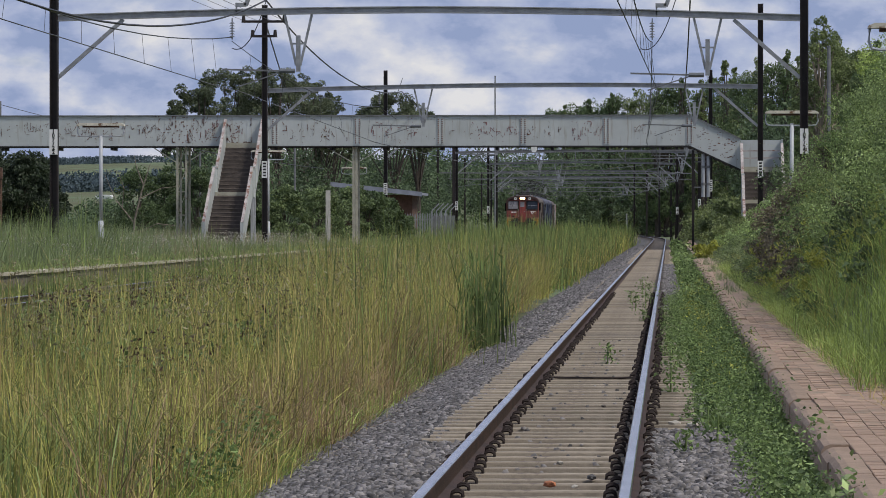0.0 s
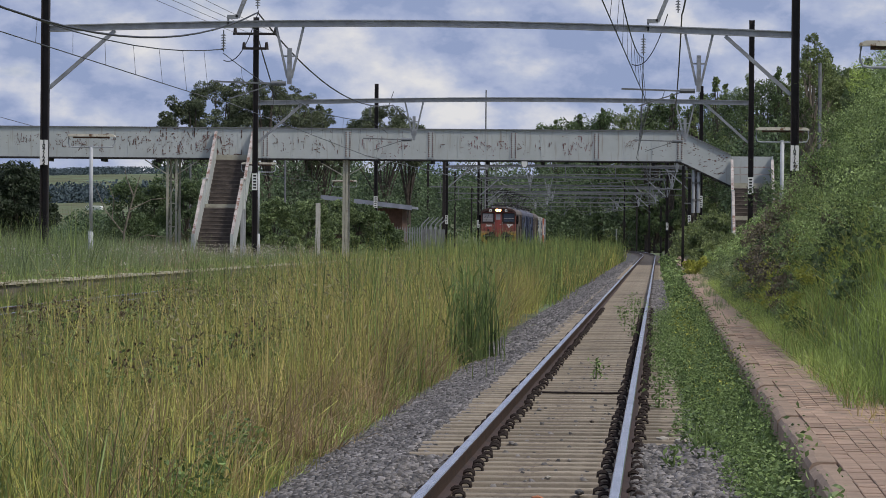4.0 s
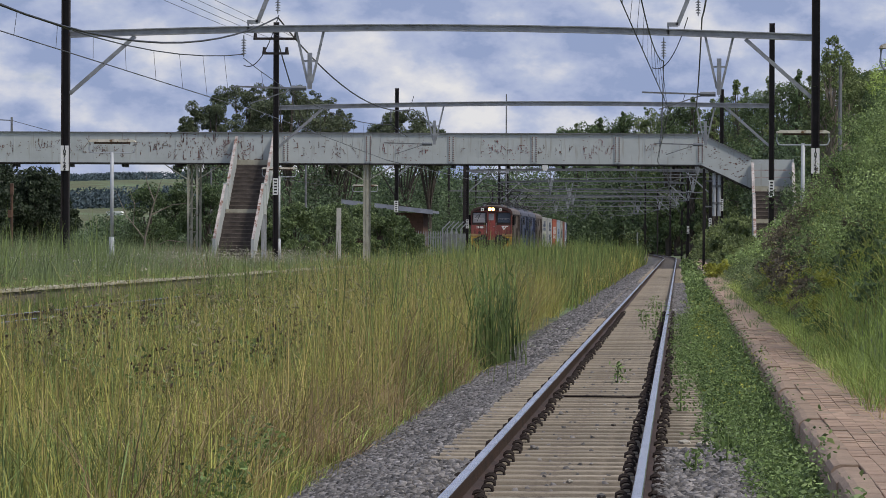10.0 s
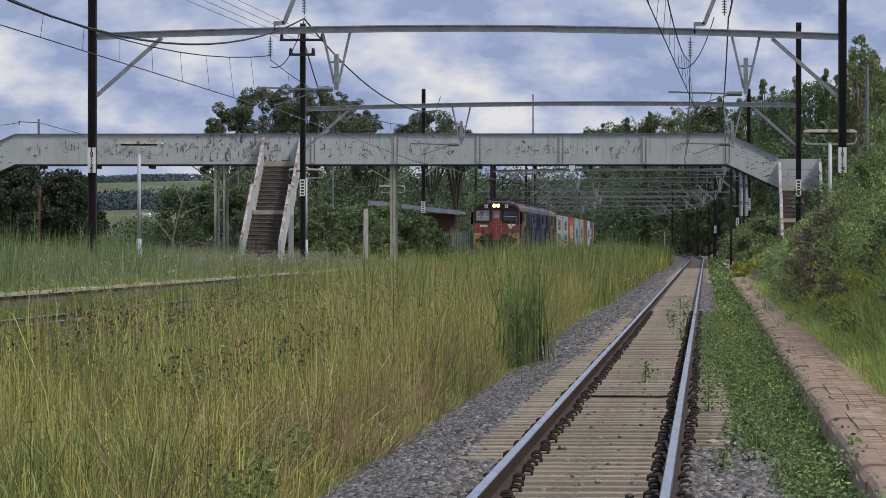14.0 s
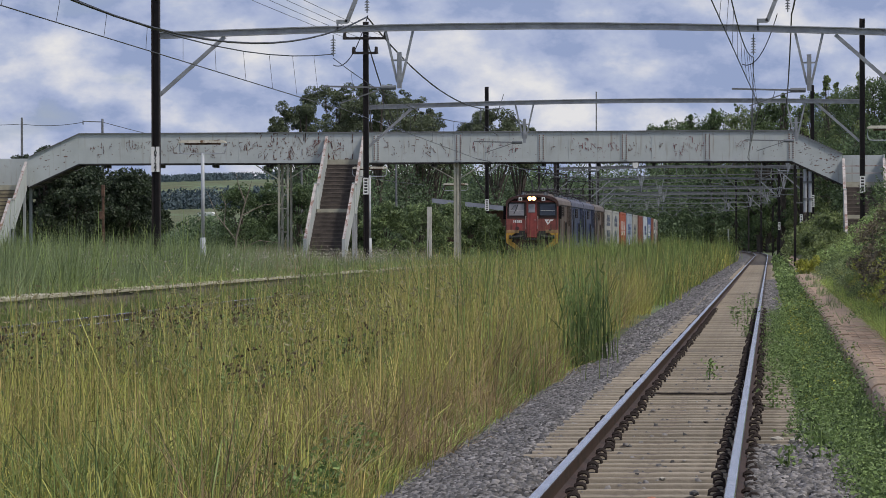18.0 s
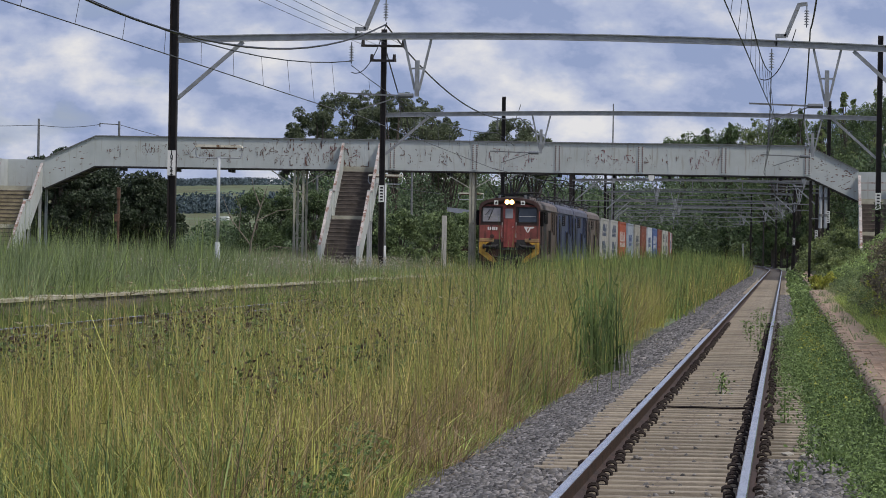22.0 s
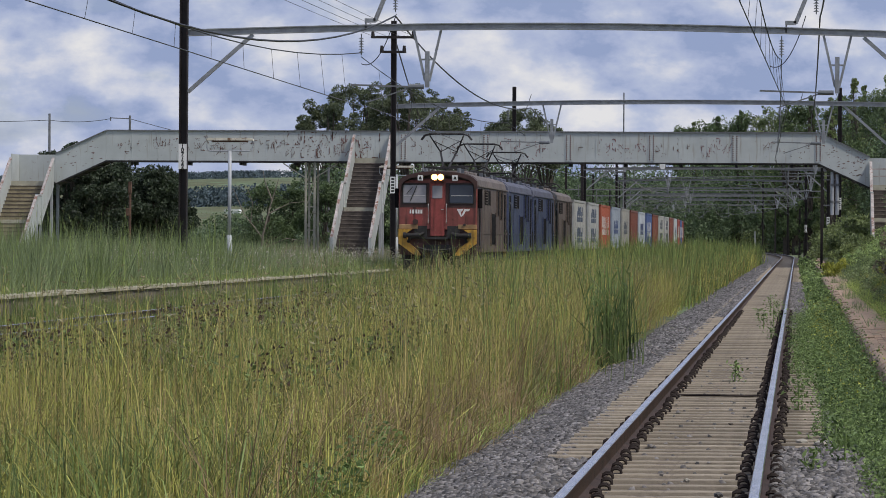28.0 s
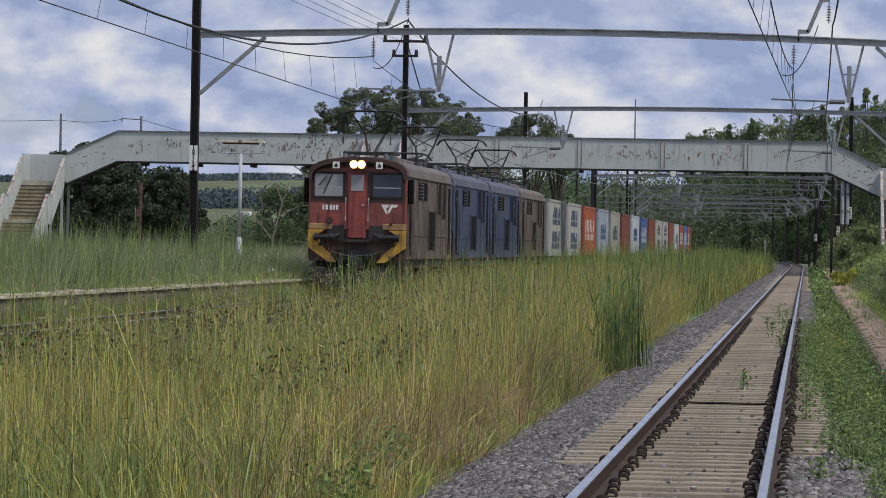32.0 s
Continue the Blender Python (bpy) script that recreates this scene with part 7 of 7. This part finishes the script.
# ---- loose stones, sleepers, paving ----
def stones(name, label, d0, d1, x0, x1, per, size, top):
    x, y = field(d0, d1, x0, x1, per)
    n = len(x)
    z = top(x)
    s = size * rng.uniform(0.55, 1.35, (n, 1, 1))
    o = np.array([[1, 0, 0], [-0.5, 0.87, 0], [-0.5, -0.87, 0], [0.3, 0.5, 0.75], [0.2, -0.6, 0.7], [-0.7, 0.1, 0.6]])
    v = o[None] * s * rng.uniform(0.6, 1.2, (n, 6, 3))
    a = rng.uniform(0, 6.283, n)
    ca, sa = np.cos(a)[:, None], np.sin(a)[:, None]
    v = np.stack([v[..., 0] * ca - v[..., 1] * sa, v[..., 0] * sa + v[..., 1] * ca, v[..., 2]], 2)
    v += np.stack([x, y, z], 1)[:, None]
    tri = np.array([[3, 4, 0], [3, 5, 4], [0, 1, 3], [1, 5, 3], [1, 2, 5], [2, 4, 5], [2, 0, 4]])
    loops = ((np.arange(n) * 6)[:, None, None] + tri[None]).ravel()
    tagged(new(name, quick_mesh(name, v.reshape(-1, 3), loops, np.full(n * 7, 3), M_STONE)), label, "ballast", kind="stuff")


def left_slope(x):
    o = x - NEAR_X
    return np.interp(o, [-2.35, -1.95, -1.15, 1.15, 1.35, 1.9], [-0.56, -0.40, -0.185, -0.185, -0.22, -0.5]) - 0.005


GS = "loose grey crushed stones on the track bed"
stones("ballast_stones", GS, 26, 60, -3.2, -1.75, 560, 0.034, left_slope)
stones("ballast_stones", GS, 60, 150, -3.2, -1.75, 120, 0.05, left_slope)
stones("ballast_stones", GS, 150, 320, -3.2, -1.75, 45, 0.075, left_slope)
stones("ballast_stones", GS, 24, 33.5, -0.15, 0.62, 460, 0.036, lambda x: left_slope(x) + 0.05)
stones("ballast_stones", GS, 33.5, 46, 0.2, 0.62, 300, 0.034, left_slope)
stones("ballast_stones", GS, 22, 31.5, -1.9, -1.47, 420, 0.034, lambda x: left_slope(x) + 0.05)
stones("ballast_stones", GS, 92, 170, -2.0, -1.44, 150, 0.055, lambda x: np.full(len(x), -0.16) - 0.15 * smooth(-1.7, -2.0, x))
stones("ballast_stones", GS, 80, 170, -0.19, 0.36, 130, 0.055, lambda x: np.full(len(x), -0.16) - 0.12 * smooth(0.2, 0.5, x))
stones("ballast_stones", GS, 27, 60, -1.3, -0.3, 5, 0.024, lambda x: np.full(len(x), -0.155))
M_TERRA = mat("terracotta", (0.42, 0.16, 0.075), 0.9, var=0.3, scale=12, bump=0.5, bscale=60)
M_PALESTONE = mat("pale_stone", (0.42, 0.39, 0.34), 0.9, var=0.25, scale=10, bump=0.4, bscale=50)
r7 = random.Random(7)
for x, y, size, mt, lab in ((-0.74, 26.5, 0.10, M_TERRA, "broken orange brick lying on a sleeper"), (-0.74, 29.0, 0.06, M_PALESTONE, "pale stone lying on a sleeper"),
                            (-0.585, 26.4, 0.05, M_PALESTONE, "pale stone lying on a sleeper"), (-0.49, 27.3, 0.07, M_BALLAST, "grey stone lying on a sleeper"),
                            (-0.71, 37.2, 0.03, M_PALESTONE, "small pale stone lying on a sleeper"), (-0.58, 38.0, 0.05, M_BED, "brown stone lying on a sleeper"),
                            (0.06, 34.8, 0.13, M_PALESTONE, "pale lump of concrete on the stones"), (0.19, 34.7, 0.11, M_PALESTONE, "pale lump of concrete on the stones")):
    bm = bmesh.new()
    bmesh.ops.create_icosphere(bm, subdivisions=1, radius=size / 2)
    for v in bm.verts:
        v.co *= r7.uniform(0.75, 1.2)
        v.co.z *= 0.55
    me = bpy.data.meshes.new("loose_stone")
    bm.to_mesh(me)
    bm.free()
    ob = part("loose_stone", me, mt)
    ob.matrix_basis = pose(x, y, -0.148 + size * 0.2 if x < -0.3 else -0.165 + size * 0.15, 0, 0, r7.uniform(0, 180))
    tagged(ob, lab, "stone", "loose stones")
bond = Geo().tube([(-1.33, 45.0, -0.13), (-1.1, 45.05, -0.138), (-0.8, 44.9, -0.132), (-0.5, 45.02, -0.138), (-0.3, 45.0, -0.13)], 0.012, 5)
tagged(part("bond_cable", bond, M_CLIP), "dark bond cable lying across the sleepers", "cable")

SP = 0.615
sleeper, clip = sleeper_mesh(), clip_mesh()
sleeper.materials.append(M_SLEEPER)
clip.materials.append(M_CLIP)
rs = random.Random(11)
for k in range(-30, 400):
    y = 22.5 + k * SP
    ob = new("sleeper", sleeper)
    ob.parent, ob.matrix_basis = near_track, pose(NEAR_X + rs.uniform(-0.025, 0.025), y + rs.uniform(-0.012, 0.012), rs.uniform(-0.006, 0.006), 0, 0, rs.uniform(-0.4, 0.4))
    if -8 <= k < 125:
        for o in (-0.569, 0.569):
            for s in (-0.108, 0.108):
                c = new("rail_clip", clip)
                c.parent, c.matrix_basis = ob, pose(o + s, 0, 0)

y, k = 14.0, 0
rs = random.Random(5)
while y < 150:
    ln = 0.92 + rs.uniform(-0.03, 0.03)
    worn = rs.uniform(0.0, 0.02)
    g = Geo().prism([(0.0, -0.17), (0.16, -0.17), (0.16, 0.0), (0.055 + worn, 0.0), (0.02 + worn, -0.012), (0.004, -0.04)], 0.002, ln - 0.002)
    ob = part("coping_slab", g, M_COPING, right_platform)
    ob.matrix_basis = pose(0.865 + rs.uniform(-0.008, 0.008), y, 0.247 + rs.uniform(-0.003, 0.003) - 0.014 * (k % 7 == 3), rs.uniform(-0.08, 0.08), rs.uniform(-0.4, 0.4))
    y += ln
    k += 1
# brick paviours, laid lengthwise in broken bond
PAV_L, PAV_W = 0.222, 0.105
pav = Geo().prism([(0.002, -0.06), (PAV_W - 0.002, -0.06), (PAV_W - 0.002, -0.003), (PAV_W - 0.006, 0.0), (0.006, 0.0), (0.002, -0.003)], 0.002, PAV_L - 0.002).mesh("paviour")
pav.materials.append(M_PAVER)
part("mortar_bed", Geo().box(1.028, 1.75, 17, 62, 0.17, 0.228), M_BED, right_platform)
rest = Geo()
for row in range(7):
    y = 17.0 + (row % 2) * PAV_L / 2
    x = 1.027 + row * PAV_W
    while y < 62:
        dip = 0.008 * math.sin(y * 0.9 + row * 0.4) + rs.uniform(-0.003, 0.003)
        if y < 26.4:
            ob = new("paviour", pav)
            ob.parent, ob.matrix_basis = right_platform, pose(x, y, 0.243 + dip, rs.uniform(-0.5, 0.5), rs.uniform(-1, 1))
        else:
            rest.box(x + 0.002, x + PAV_W - 0.002, y + 0.002, y + PAV_L - 0.002, 0.18, 0.243 + dip)
        y += PAV_L
rest_ob = part("paviours", rest, M_PAVERFAR, right_platform, "worn brick paviours")
rest_ob["kind"] = "stuff"
part("paving", Geo().box(1.03, 1.75, 62, 330, 0.175, 0.235), M_PAVERFAR, right_platform)

motions()
